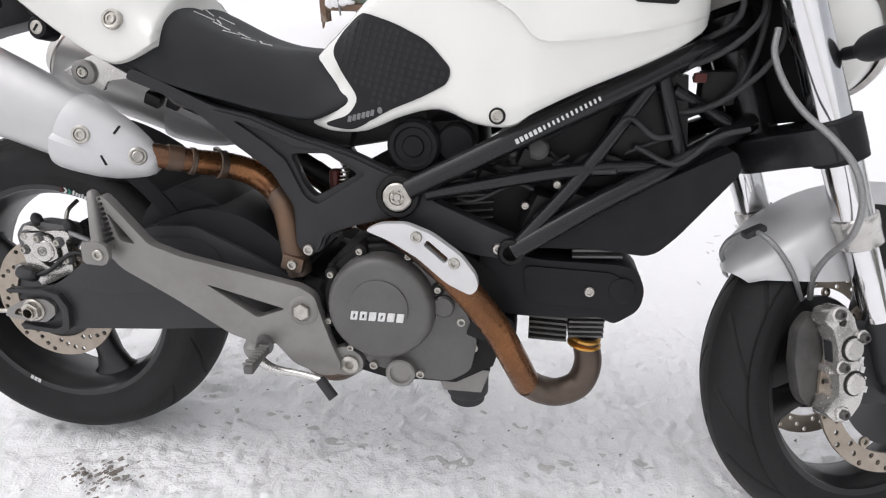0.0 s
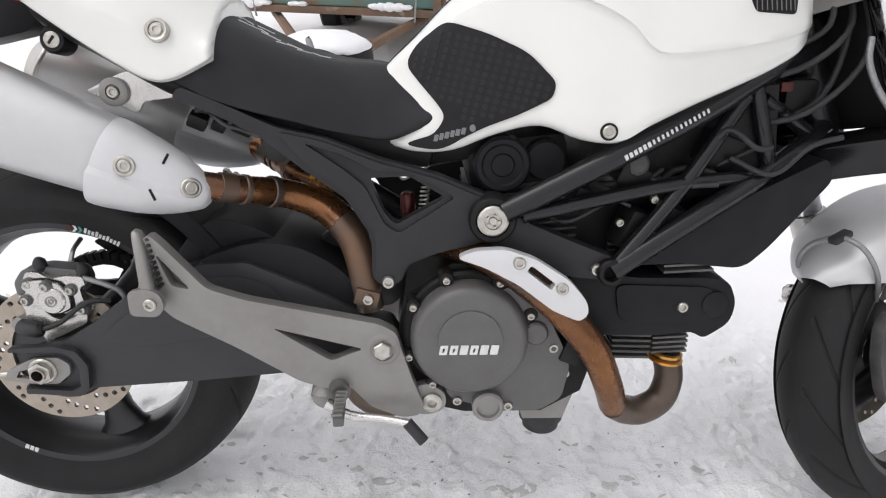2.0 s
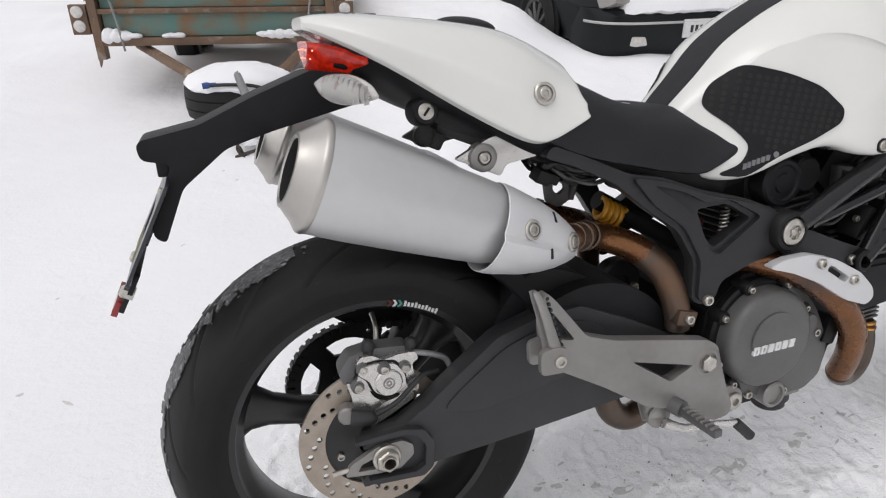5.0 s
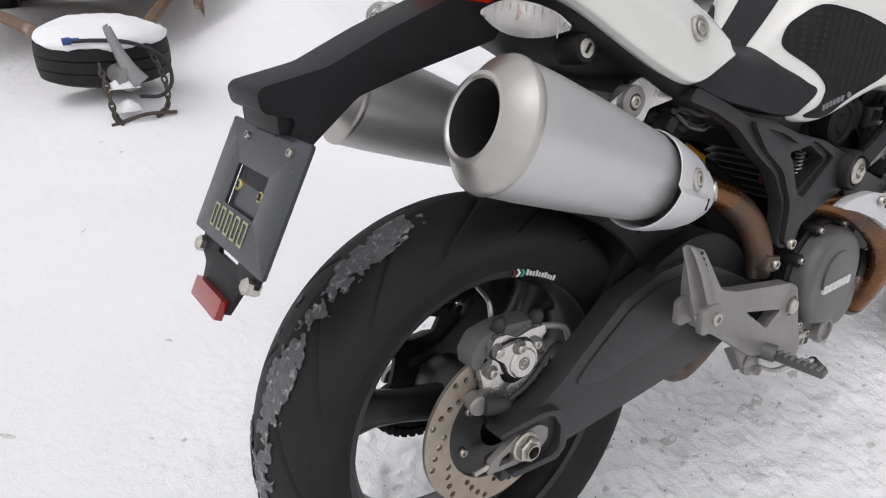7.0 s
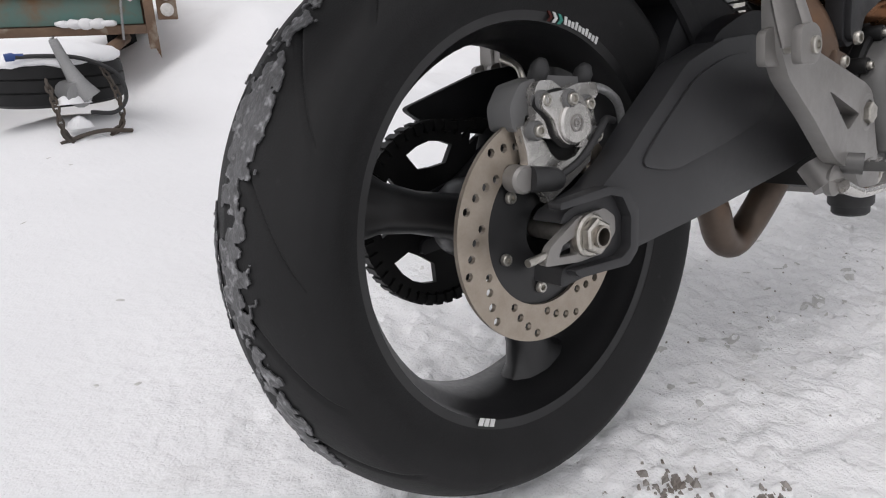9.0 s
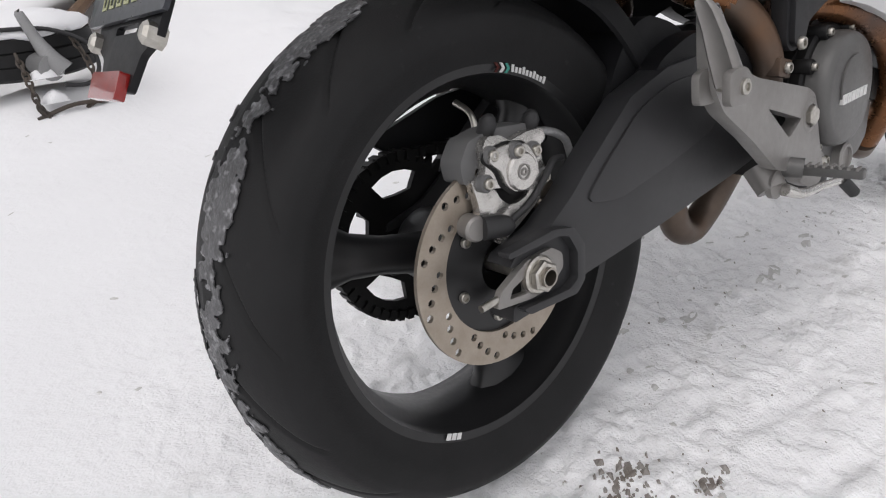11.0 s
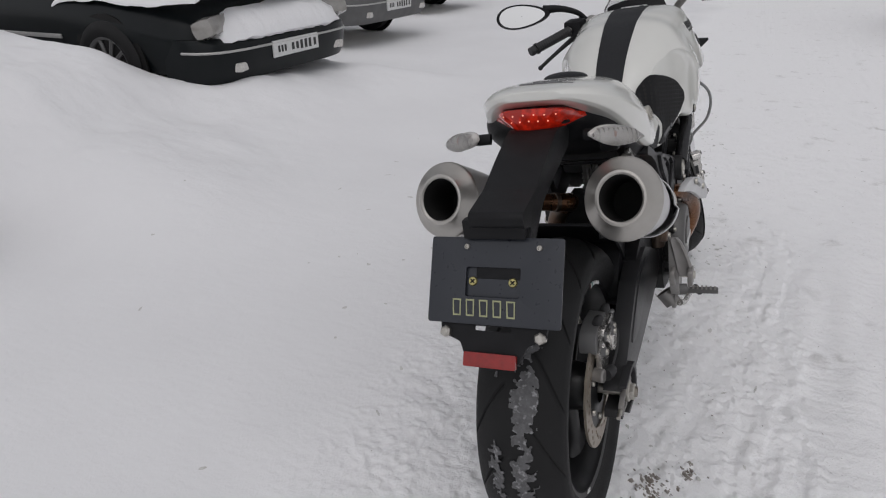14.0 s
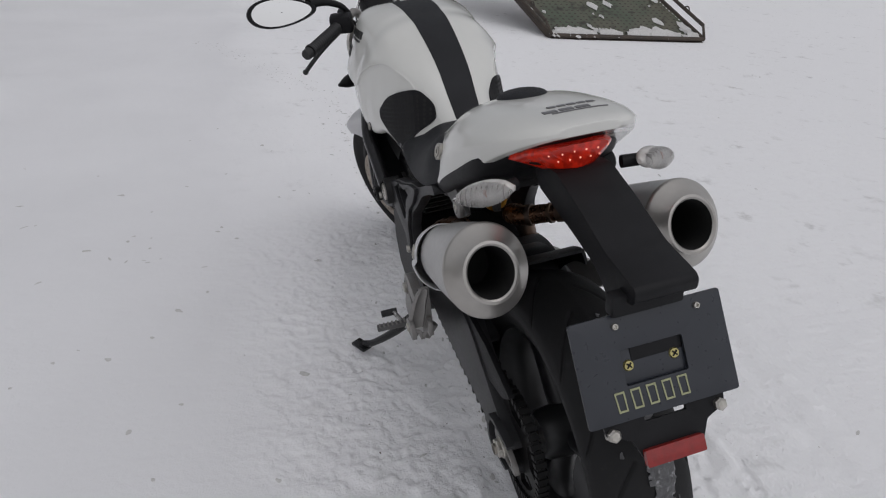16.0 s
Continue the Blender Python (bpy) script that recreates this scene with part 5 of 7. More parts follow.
for side in (-1, 1):
    bm = bmesh.new()
    tube(bm, [(.276, side * .152, .592), (.302, side * .138, .585), (.332, side * .108, .574), (.365, side * .072, .562), (.405, side * .062, .548), (.440, side * .074, .533), (.462, side * .092, .518)], [.0190, .0190, .0200, .0215, .0228, .0236, .0240], 18, 6)
    rp = part("rear_exhaust_pipe", bm, HEADER, bike, "copper brown rear exhaust pipe")
    bm = bmesh.new()
    tube(bm, [(.458, side * .088, .521), (.476, side * .105, .500), (.487, side * .120, .472), (.494, side * .130, .436), (.500, side * .128, .40)], [.0242, .0236, .0226, .0212, .0200], 18, 6)
    part("lower_pipe", bm, HEADERDARK, rp, "burnt lower pipe")
    bm = bmesh.new()
    way = [Vector((.296, side * .141, .5865)), Vector((.322, side * .119, .5775)), Vector((.352, side * .086, .5665))]
    for q, (p0, w) in enumerate(zip(way, (.024, .008, .012))):
        dd = (way[min(q + 1, 2)] - way[max(q - 1, 0)]).normalized()
        r0 = (.0185, .0195, .0212)[q]
        lathe(bm, [(r0, 0), (r0 + .0025, .0015), (r0 + .0025, w), (r0, w + .0015)], p0, dd, 24)
    part("clamp", bm, HEADERDARK, rp)
    bm = bmesh.new()
    box(bm, (.497, side * .142, .424), (.036, .026, .026), (0, 15, 0), .004)
    part("clamp_block", bm, HEADERDARK, rp)
    bm = bmesh.new()
    bolt(bm, (.499, side * .155, .424), (0, side, 0), .008, .006)
    part("clamp_bolt", bm, BOLT, rp)
# collector low behind the engine
bm = bmesh.new()
tube(bm, [(.62, -.04, .30), (.575, -.02, .225), (.545, -.005, .178), (.507, 0, .158), (.470, 0, .176), (.448, .0, .225), (.43, .02, .30)], .0245, 18, 6)
part("collector", bm, HEADERDARK, bike, "burnt exhaust collector under the engine")
# muffler hangers
for side in (-1, 1):
    # the left hanger gets a darker metal than the right one
    bm = plate([(.131, .714), (.182, .738), (.213, .741), (.256, .714), (.250, .706), (.205, .700), (.196, .684), (.184, .690)], -.118, -.126, .002, (), .006)
    hg = part("muffler_hanger", mirrored(bm) if side > 0 else bm, CASTBRIGHT if side < 0 else DARKALLOY, bike, "bright alloy muffler hanger" if side < 0 else "dark muffler hanger")
    bm = bmesh.new()
    lathe(bm, [(.019, -.012), (.019, .006), (.016, .008), (.010, .008), (.009, .004), (0, .004)], (.170, side * .126, .713), (0, side, 0), 32)
    part("bush", bm, CAST, hg)
    bm = bmesh.new()
    bolt(bm, (.170, side * .131, .713), (0, side, 0), .008, .005)
    part("bolt", bm, BOLT, hg)
bm = bmesh.new()
box(bm, (.20, .0, .722), (.03, .20, .018), (0, 20, 0), .004)
part("hanger_strap", bm, DARK, bike)
slab("shock_bracket", [(.316, .668), (.352, .672), (.372, .648), (.378, .606), (.352, .592), (.330, .604), (.326, .636)], -.006, .002, DARKALLOY, bike, "blackened shock bracket with a slot", .002, [rounded([Vector(q) for q in ((.342, .650), (.357, .648), (.364, .622), (.351, .614), (.341, .622))], .004)], .006)
bar("bracket_stay", [(.374, -.004, .604), (.380, -.012, .640), (.378, -.020, .676)], .006, DARKALLOY, bike)
# wires and plugs under the seat's rear end
random.seed(8)
for i in range(11):
    x0, y0 = random.uniform(.258, .310), random.uniform(-.115, -.06)
    p = [(x0, y0, .690 - (x0 - .26) * .3)]
    for j in range(4):
        q = p[-1]
        p.append((q[0] + random.uniform(.016, .030), q[1] + random.uniform(-.008, .012), q[2] + random.uniform(-.018, .006)))
    bar("cable", p, random.choice((.0025, .0035, .0045)), random.choice((GRIP, DARK, DARKALLOY)), bike)
for p, w in (((.268, -.105, .672), (.026, .022, .020)), ((.292, -.09, .664), (.020, .020, .016)), ((.322, -.085, .658), (.030, .018, .014))):
    bm = bmesh.new()
    box(bm, p, w, (15, 25, 10), .004)
    part("connector", bm, DARK, bike)
# suspension rocker behind the rear exhaust pipe
bm = bmesh.new()
lathe(bm, [(.0, -.012), (.040, -.012), (.040, .010), (.035, .014), (.016, .014), (.014, .010), (0, .010)], (.448, -.030, .456), (0, -1, 0), 36)
rock = part("suspension_rocker", bm, DARK, bike, "black suspension rocker")
bolts(rock, [(.470, -.048, .448)], .008, .008)

# ---- tail: undertray, lights, number plate holder ----
TRAY = [
    (0.0, [(0, .884), (.03, .884), (.046, .880), (.053, .866), (.054, .852), (.050, .840), (.03, .832)]),
    (0.04, [(0, .882), (.04, .882), (.066, .874), (.079, .862), (.080, .844), (.070, .828), (.04, .816)]),
    (0.080, [(0, .862), (.05, .862), (.098, .850), (.118, .832), (.118, .808), (.100, .795), (.04, .785)]),
    (0.16, [(0, .81), (.05, .81), (.11, .80), (.134, .785), (.134, .765), (.11, .752), (.04, .745)]),
    (0.24, [(0, .76), (.05, .76), (.11, .755), (.138, .742), (.138, .722), (.11, .705), (.04, .70)]),
    (0.31, [(0, .72), (.05, .72), (.11, .715), (.13, .705), (.13, .690), (.11, .68), (.04, .68)]),
]
tray = part("undertray", half_body(TRAY), PLASTIC, bike, "black plastic tail undertray", None, 60)
bm = bmesh.new()
lathe(bm, [(.0, -.03), (.019, -.03), (.018, -.004), (.015, 0), (0, 0)], (.097, -.1225, .779), (0, -1, .1), 28)
housing = part("lock_housing", bm, PLASTIC, tray)
bm = bmesh.new()
lathe(bm, [(.0105, -.006), (.0105, .001), (.009, .002), (0, .002)], (.097, -.123, .779), (0, -1, .1), 28)
part("seat_lock", bm, BOLT, housing)
bm = bmesh.new()
box(bm, (.097, -.1255, .779), (.012, .002, .003), (0, -50, 0))
part("key_slot", bm, DARK, housing)
TL = [
    (-0.030, [(0, .881), (.02, .881), (.038, .880), (.048, .875), (.032, .862), (.005, .848)]),
    (-0.014, [(0, .877), (.02, .877), (.050, .877), (.063, .869), (.040, .847), (.004, .824)]),
    (0.010, [(0, .872), (.02, .872), (.060, .872), (.074, .861), (.046, .838), (.004, .813)]),
    (0.026, [(0, .866), (.02, .866), (.066, .866), (.082, .854), (.068, .843), (.010, .828)]),
    (0.038, [(0, .860), (.02, .860), (.078, .860), (.089, .852), (.084, .848), (.010, .836)]),
]
tail_bm = half_body([(x, [(y * .91, z - .009) for y, z in sec]) for x, sec in TL])
TAIL_TREE = BVHTree.FromBMesh(tail_bm)
tail = part("tail_light", tail_bm, REDLENS, bike, "red tail light lens with small lamps behind", None, 40)
for row, z0, span in ((6, .862, .046), (5, .851, .032)):
    for i in range(row):
        y = -span + 2 * span * i / (row - 1)
        hit = TAIL_TREE.ray_cast(Vector((-1, y, z0 - .05 * abs(y))), Vector((1, 0, 0)))[0]
        if hit:
            bm = bmesh.new()
            bmesh.ops.create_icosphere(bm, subdivisions=2, radius=.0014, matrix=Matrix.Translation(hit))
            part("reflector_dot", bm, CLEARDOT, tail)
for side in (-1, 1):
    bm = bmesh.new()
    tube(bm, [(.004, side * .085, .815), (-.002, side * .122, .815)], .010, 12)
    sig = part("turn_signal", bm, PLASTIC, bike, "clear turn signal on a short black stalk")
    pts = [(-.031, .103, .823), (-.020, .117, .820), (-.006, .137, .815), (.008, .160, .810), (.017, .176, .806)]
    bm = bmesh.new()
    tube(bm, [(x - .004, side * (y + .004), z) for x, y, z in pts], [.003, .0145, .0185, .013, .002], 20, 6, True, 0.8)
    part("lens", bm, LENSGLASS, sig, "clear ribbed lens")
    bm = bmesh.new()
    for q in range(9):
        f = pts[0][0] + (.008 + .0042 * q), pts[0][1] + 1.52 * (.008 + .0042 * q), pts[0][2] - .35 * (.008 + .0042 * q)
        box(bm, (f[0] + .001, side * (f[1] - .001), f[2]), (.0016, .010, .022), (0, 0, side * 45), 0)
    part("lens_rib", bm, CLEAR, sig)["kind"] = "stuff"
    bm = bmesh.new()
    tube(bm, [(-.010, side * .131, .816), (.002, side * .142, .813)], .009, 12)
    part("bulb", bm, AMBER, sig, "amber bulb")
    bm = bmesh.new()
    tube(bm, [(x + .006, side * (y - .005), z) for x, y, z in pts], [.004, .014, .0175, .0125, .003], 20, 6, True, 0.8)
    part("housing", bm, CLEAR, sig)
# arm that carries the number plate
HOLD = [(-.250, .762), (-.244, .768), (-.176, .780), (-.104, .810), (-.030, .836), (.050, .825), (.030, .790), (-.087, .764), (-.146, .748), (-.205, .704), (-.236, .637), (-.248, .645), (-.250, .660), (-.214, .735), (-.248, .744)]
slab("plate_arm", HOLD, -.048, .038, PLASTIC, bike, "black plastic number plate arm", .010, (), .008)[0]

# plate-local frame: across, out of the plate, up the plate
DOWN, OUT = Vector((-.487, 0, -.873)), Vector((-.873, 0, .487))
PL = Matrix(((0, OUT.x, -DOWN.x, -.2225), (1, 0, 0, .0075), (0, OUT.z, -DOWN.z, .7195), (0, 0, 0, 1)))
np_holder = part("plate_holder", plate([(-.107, 0), (.107, 0), (.107, -.134), (-.107, -.134)], -.004, 0, .0012, [[(-.042, -.046), (.046, -.046), (.046, -.092), (-.042, -.092)]], .005, PL), PLATEGREY, bike, "blank dark grey number plate holder with chalk marks")
part("recess", plate([(-.044, -.044), (.048, -.044), (.048, -.094), (-.044, -.094)], -.0095, -.0055, .001, (), .003, PL), PLATEGREY, np_holder)
for a in (-.070, .046):
    bm = bmesh.new()
    bolt(bm, PL @ Vector((a, 0, -.015)), OUT, .0045, .004)
    part("screw", bm, BOLT, np_holder)
for a in (.036, -.029):
    bm = bmesh.new()
    lathe(bm, [(.0075, 0), (.0075, .003), (.006, .005), (0, .005)], PL @ Vector((a, -.008, -.068)), OUT, 16)
    sc = part("screw", bm, ZINCYELLOW, np_holder)
    for turn in (0, 90):
        part("slot", plate([(-.0045, -.001), (.0045, -.001), (.0045, .001), (-.0045, .001)], .0052, .0057, 0, (), 0, PL @ Matrix.Translation((a, -.008, -.068)) @ Matrix.Rotation(radians(45 + turn), 4, "Y")), DARK, sc)
for i in range(5):
    part("chalk_mark", plate([(.066 - .022 * i, -.096), (.052 - .022 * i, -.096), (.051 - .022 * i, -.122), (.064 - .022 * i, -.122)], .0002, .0010, 0, [[(.0640 - .022 * i, -.0985), (.0540 - .022 * i, -.0985), (.0530 - .022 * i, -.1195), (.0620 - .022 * i, -.1195)]], 0, PL), CHALK, np_holder)
bm = bmesh.new()
box(bm, (-.222, .0075, .735), (.02, .10, .03), (0, 0, 0), .003)
part("light_bar", bm, PLASTIC, np_holder)
brk = part("reflector_bracket", plate([(-.088, -.120), (.088, -.120), (.084, -.150), (.052, -.162), (.040, -.190), (-.044, -.190), (-.056, -.162), (-.084, -.150)], -.012, -.006, .001, [[(-.03, -.136), (.03, -.136), (.03, -.143), (-.03, -.143)]], .004, PL), PLASTIC, bike, "black bracket with a red reflector")
REDPARTLENS.node_tree.nodes["Principled BSDF"].inputs["Coat Weight"].default_value = 0.8
part("reflector", plate([(-.042, -.176), (.042, -.176), (.042, -.198), (-.042, -.198)], -.006, .002, .002, (), .003, PL), REDPARTLENS, brk, "red reflector strip")
for a in (-.076, .076):
    bm = bmesh.new()
    lathe(bm, [(.009, -.01), (.009, .004), (.006, .007), (0, .007)], PL @ Vector((a, -.004, -.148)), OUT, 6)
    part("nut", bm, BOLT, brk)

# ---- front end, turned to the left with the bars ----
AX0 = Vector((1.3387, 0, .2815))  # axis at axle height


def fork_pt(s, y, f):
    """s along the steering axis from axle height, y to the left, f forward of the axis."""
    return AX0 + RAKE * s + FORE * f + Vector((0, y, 0))


fork = None
LEGF = .035
for side in (-1, 1):
    y = side * .101
    bm = bmesh.new()
    tube(bm, [fork_pt(.215, y, LEGF), fork_pt(.62, y, LEGF)], .0268, 28)
    leg = part("fork_leg", bm, CHROME, bike, "polished silver fork tube", STEER)
    bm = bmesh.new()
    lathe(bm, [(.0268, 0), (.0295, .002), (.0295, .028), (.031, .030), (.031, .045), (.0268, .047)], fork_pt(.195, y, LEGF), RAKE, 32)
    part("dust_seal", bm, CASTBRIGHT, leg)
    bm = bmesh.new()
    tube(bm, [fork_pt(.02, y, LEGF), fork_pt(.20, y, LEGF)], .0215, 24)
    part("slider", bm, CHROME, leg, "chrome fork slider")
    bm = bmesh.new()
    lathe(bm, [(.0, -.04), (.022, -.04), (.026, -.03), (.026, .05), (.0215, .06)], fork_pt(.02, y, LEGF), RAKE, 24)
    box(bm, (FAXLE[0] - .012, y, FAXLE[2]), (.07, .032, .05), (0, 22, 0), .01)
    part("axle_foot", bm, GRAPHITE, leg, "black fork foot")
    bm = bmesh.new()
    lathe(bm, [(.0268, 0), (.029, .002), (.029, .012), (.020, .016), (.012, .016), (0, .016)], fork_pt(.612, y, LEGF), RAKE, 28)
    part("fork_cap", bm, CAST, leg)
bm = bmesh.new()
tube(bm, [FAXLE[:1] + (-.12,) + FAXLE[2:], FAXLE[:1] + (.12,) + FAXLE[2:]], .0125, 20)
part("front_axle", bm, BOLT, bike, "", STEER)


def clamp(name, s, thick, label):
    """Triple clamp across both legs."""
    bm = bmesh.new()
    t = bmesh.new()
    outline = rounded([Vector(q) for q in ((-.135, .02), (-.125, .072), (-.07, .074), (0, .03), (.07, .074), (.125, .072), (.135, .02), (.12, -.005), (.06, -.02), (0, -.045), (-.06, -.02), (-.12, -.005))], .02)
    lo = [t.verts.new(fork_pt(s, a, b)) for a, b in outline]
    hi = [t.verts.new(fork_pt(s + thick, a, b)) for a, b in outline]
    t.faces.new(lo[::-1])
    t.faces.new(hi)
    for i in range(len(lo)):
        j = (i + 1) % len(lo)
        t.faces.new((lo[i], lo[j], hi[j], hi[i]))
    bmesh.ops.recalc_face_normals(t, faces=t.faces)
    bevel_sharp(t, .004)
    return part(name, merge(bm, t), FRAMEBLACK, bike, label, STEER)


bm = bmesh.new()
box(bm, tuple(fork_pt(.48, 0, .055)), (.035, .165, .20), (0, -20.9, 0), .012)
part("headlight_bracket", bm, DARK, bike, "black bracket between the fork legs", STEER)
lower_clamp = clamp("lower_clamp", .330, .052, "black lower triple clamp")
upper_clamp = clamp("upper_clamp", .575, .030, "cast alloy upper triple clamp")
upper_clamp.data.materials[0] = CAST
for side in (-1, 1):
    bm = bmesh.new()
    lathe(bm, [(.0272, 0), (.036, .002), (.037, .06), (.0272, .064)], fork_pt(.322, side * .101, LEGF), RAKE, 28)
    part("clamp_collar", bm, PLASTIC, lower_clamp)

# front mudguard: curved shell over the tyre
bm = bmesh.new()
rows = []
for a in np.linspace(38, 147, 44):
    q = radians(a)
    w = .078 * min(1, .30 + .16 * min(a - 38, 147 - a) ** .55)
    edge = .157 / math.sin(q) if a > 90 else .157 + .0024 * (90 - a)
    row = []
    for h in np.linspace(-1, 1, 25):
        c = min(1, abs(h) / .62)
        shoulder = .302 - .030 * (1 - math.sqrt(max(0, 1 - (.97 * c) ** 2)))
        r = shoulder if abs(h) <= .62 else shoulder + (min(edge, shoulder - .004) - shoulder) * (abs(h) - .62) / .38
        row.append((FAXLE[0] + r * math.cos(q), math.copysign(w * (c ** .9 + .06 * max(0, abs(h) - .62)), h), FAXLE[2] + r * math.sin(q)))
    rows.append(row)
grid = [[bm.verts.new(p) for p in row] for row in rows]
for a, b in zip(grid, grid[1:]):
    for j in range(len(a) - 1):
        bm.faces.new((a[j], a[j + 1], b[j + 1], b[j]))
bmesh.ops.recalc_face_normals(bm, faces=bm.faces)
bmesh.ops.solidify(bm, geom=bm.faces[:], thickness=.003)
fender = part("front_mudguard", bm, SILVER, bike, "satin silver front mudguard", STEER, 50)
for side in (-1, 1):
    # dark plate stands in for the dark opening where the fork passes
    bm = plate([(1.335, .535), (1.392, .530), (1.412, .485), (1.415, .440), (1.378, .432), (1.350, .455), (1.328, .498)], side * .070, side * .082, .004, (), .014)
    part("fork_opening_plate", bm, DARK, fender, "", None)

# front brakes
for side in (-1, 1):
    fd = brake_disc("brake_disc", FAXLE, .147, .116, side * .079, side * .0045, 3, 48, bike, STEER, "drilled steel front brake disc")
    bm = bmesh.new()
    lathe(bm, [(.035, .050), (.050, .066), (.100, .078), (.102, .083), (.052, .074), (.035, .070)], (FAXLE[0], 0, FAXLE[2]), (0, side, 0), 40)
    part("disc_carrier", bm, GRAPHITE_W, fd)
    for a in range(9):
        q = radians(40 * a)
        bm = bmesh.new()
        lathe(bm, [(.0085, 0), (.0085, .004), (.006, .005), (.004, .005), (.004, 0)], (FAXLE[0] + .108 * math.cos(q), side * .080, FAXLE[2] + .108 * math.sin(q)), (0, side, 0), 16)
        part("rivet", bm, DISC, fd)
    CX, CZ = FAXLE[0] + .010, FAXLE[2]
    INNER = [(-.196, .088), (-.176, .112), (-.150, .108), (-.140, .070), (-.136, .010), (-.140, -.026), (-.168, -.032), (-.186, -.012), (-.198, .040)]
    bm = plate([(CX + a, CZ + b) for a, b in INNER], side * .060, side * .078, .005, (), .010)
    fc = part("front_caliper", bm, DARKALLOY, bike, "cast alloy four-piston front caliper", STEER)
    OUTER = [(-.176, .122), (-.150, .128), (-.132, .112), (-.122, .088), (-.114, .076), (-.115, .056), (-.107, .044), (-.109, .020), (-.102, .004), (-.108, -.020), (-.124, -.040), (-.150, -.044), (-.168, -.030), (-.158, -.012), (-.146, -.004), (-.150, .030), (-.156, .070), (-.166, .094), (-.180, .104)]
    bm = plate([(CX + a, CZ + b) for a, b in OUTER], side * .082, side * .110, .005, [[(CX - .154, CZ + .112), (CX - .142, CZ + .106), (CX - .146, CZ + .096), (CX - .158, CZ + .100)]], .006)
    part("outer_half", bm, CASTBRIGHT, fc)
    for db, w in ((.088, .010), (.030, .012), (-.014, .010)):
        bm = bmesh.new()
        box(bm, (CX - .150 - .08 * max(0, db - .03), side * .080, CZ + db), (.014, .040, w), (0, 12, 0), .002)
        part("bridge", bm, CASTBRIGHT, fc)
    for da, db in ((-.130, .064), (-.122, .012)):
        # dark disc under each piston cover draws its shaded gap
        bm = bmesh.new()
        lathe(bm, [(.0190, -.002), (.0190, .0012), (.0180, .0015), (0, .0015)], (CX + da, side * .110, CZ + db), (0, side, 0), 28)
        part("cover_gap_shade", bm, DARK, fc)
        bm = bmesh.new()
        lathe(bm, [(.0165, -.002), (.0165, .004), (.013, .007), (0, .007)], (CX + da, side * .110, CZ + db), (0, side, 0), 28)
        part("piston_cover", bm, CASTBRIGHT, fc)
    for i in range(5):
        bm = bmesh.new()
        box(bm, (CX - .1165 + .0035 * i, side * .1108, CZ + .062 - .015 * i), (.006, .0016, .009), (0, 14, 0), 0)
        part("print_mark", bm, PRINT, fc)
    for da, db in ((-.160, .116), (-.140, -.032), (-.146, .038), (-.114, .080)):
        bm = bmesh.new()
        lathe(bm, [(.0115, -.004), (.0115, .003), (.0095, .005), (0, .005)], (CX + da, side * .109, CZ + db), (0, side, 0), 20)
        lug = part("bolt_lug", bm, CASTBRIGHT, fc)
        bm = bmesh.new()
        bolt(bm, (CX + da, side * .114, CZ + db), (0, side, 0), .0075, .005)
        part("screw", bm, DARKALLOY, lug)
    bm = plate([(FAXLE[0] - .10, FAXLE[2] + .105), (FAXLE[0] - .15, FAXLE[2] + .085), (FAXLE[0] - .13, FAXLE[2] - .02), (FAXLE[0] - .02, FAXLE[2] - .03), (FAXLE[0] + .0, FAXLE[2] + .06)], side * .085, side * .100, .004, (), .012)
    part("caliper_mount", bm, GRAPHITE, fc)
    bm = bmesh.new()
    if side > 0:
        continue
    bm = bmesh.new()
    tube(bm, [(1.279, -0.105, 0.395), (1.254, -0.135, 0.437), (1.230, -0.150, 0.471), (1.207, -0.150, 0.497), (1.190, -0.125, 0.504), (1.181, -0.100, 0.492), (1.169, -0.085, 0.477), (1.164, -0.075, 0.453), (1.177, -0.060, 0.428)], .0040, 10)
    part("brake_line", bm, STEELHOSE, bike, "braided brake line over the mudguard")
bm = bmesh.new()
tube(bm, [(1.293, -0.100, 0.396), (1.280, -0.130, 0.441), (1.283, -0.155, 0.480), (1.292, -0.192, 0.522), (1.290, -0.206, 0.571), (1.274, -0.202, 0.616), (1.248, -0.182, 0.650), (1.220, -0.155, 0.677), (1.195, -0.140, 0.712), (1.179, -0.130, 0.751), (1.182, -0.120, 0.783)], .0045, 10)
part("brake_line", bm, STEELHOSE, bike, "braided brake line along the fork")
bm = bmesh.new()
box(bm, (1.190, -0.125, 0.504), (.034, .016, .010), (0, -20, 20), .003)
part("hose_clip", bm, GRIP, bike)

# bars, grips, levers, mirrors, instruments
BARS = {
    1: [tuple(STEER @ fork_pt(.610, .085, .03)), (1.085, .115, .905), (1.050, .150, .900), (.938, .270, .853)],
    -1: [tuple(STEER @ fork_pt(.610, -.085, .03)), (1.125, -.135, .925), (1.125, -.175, .950), (1.085, -.365, .955)],
}
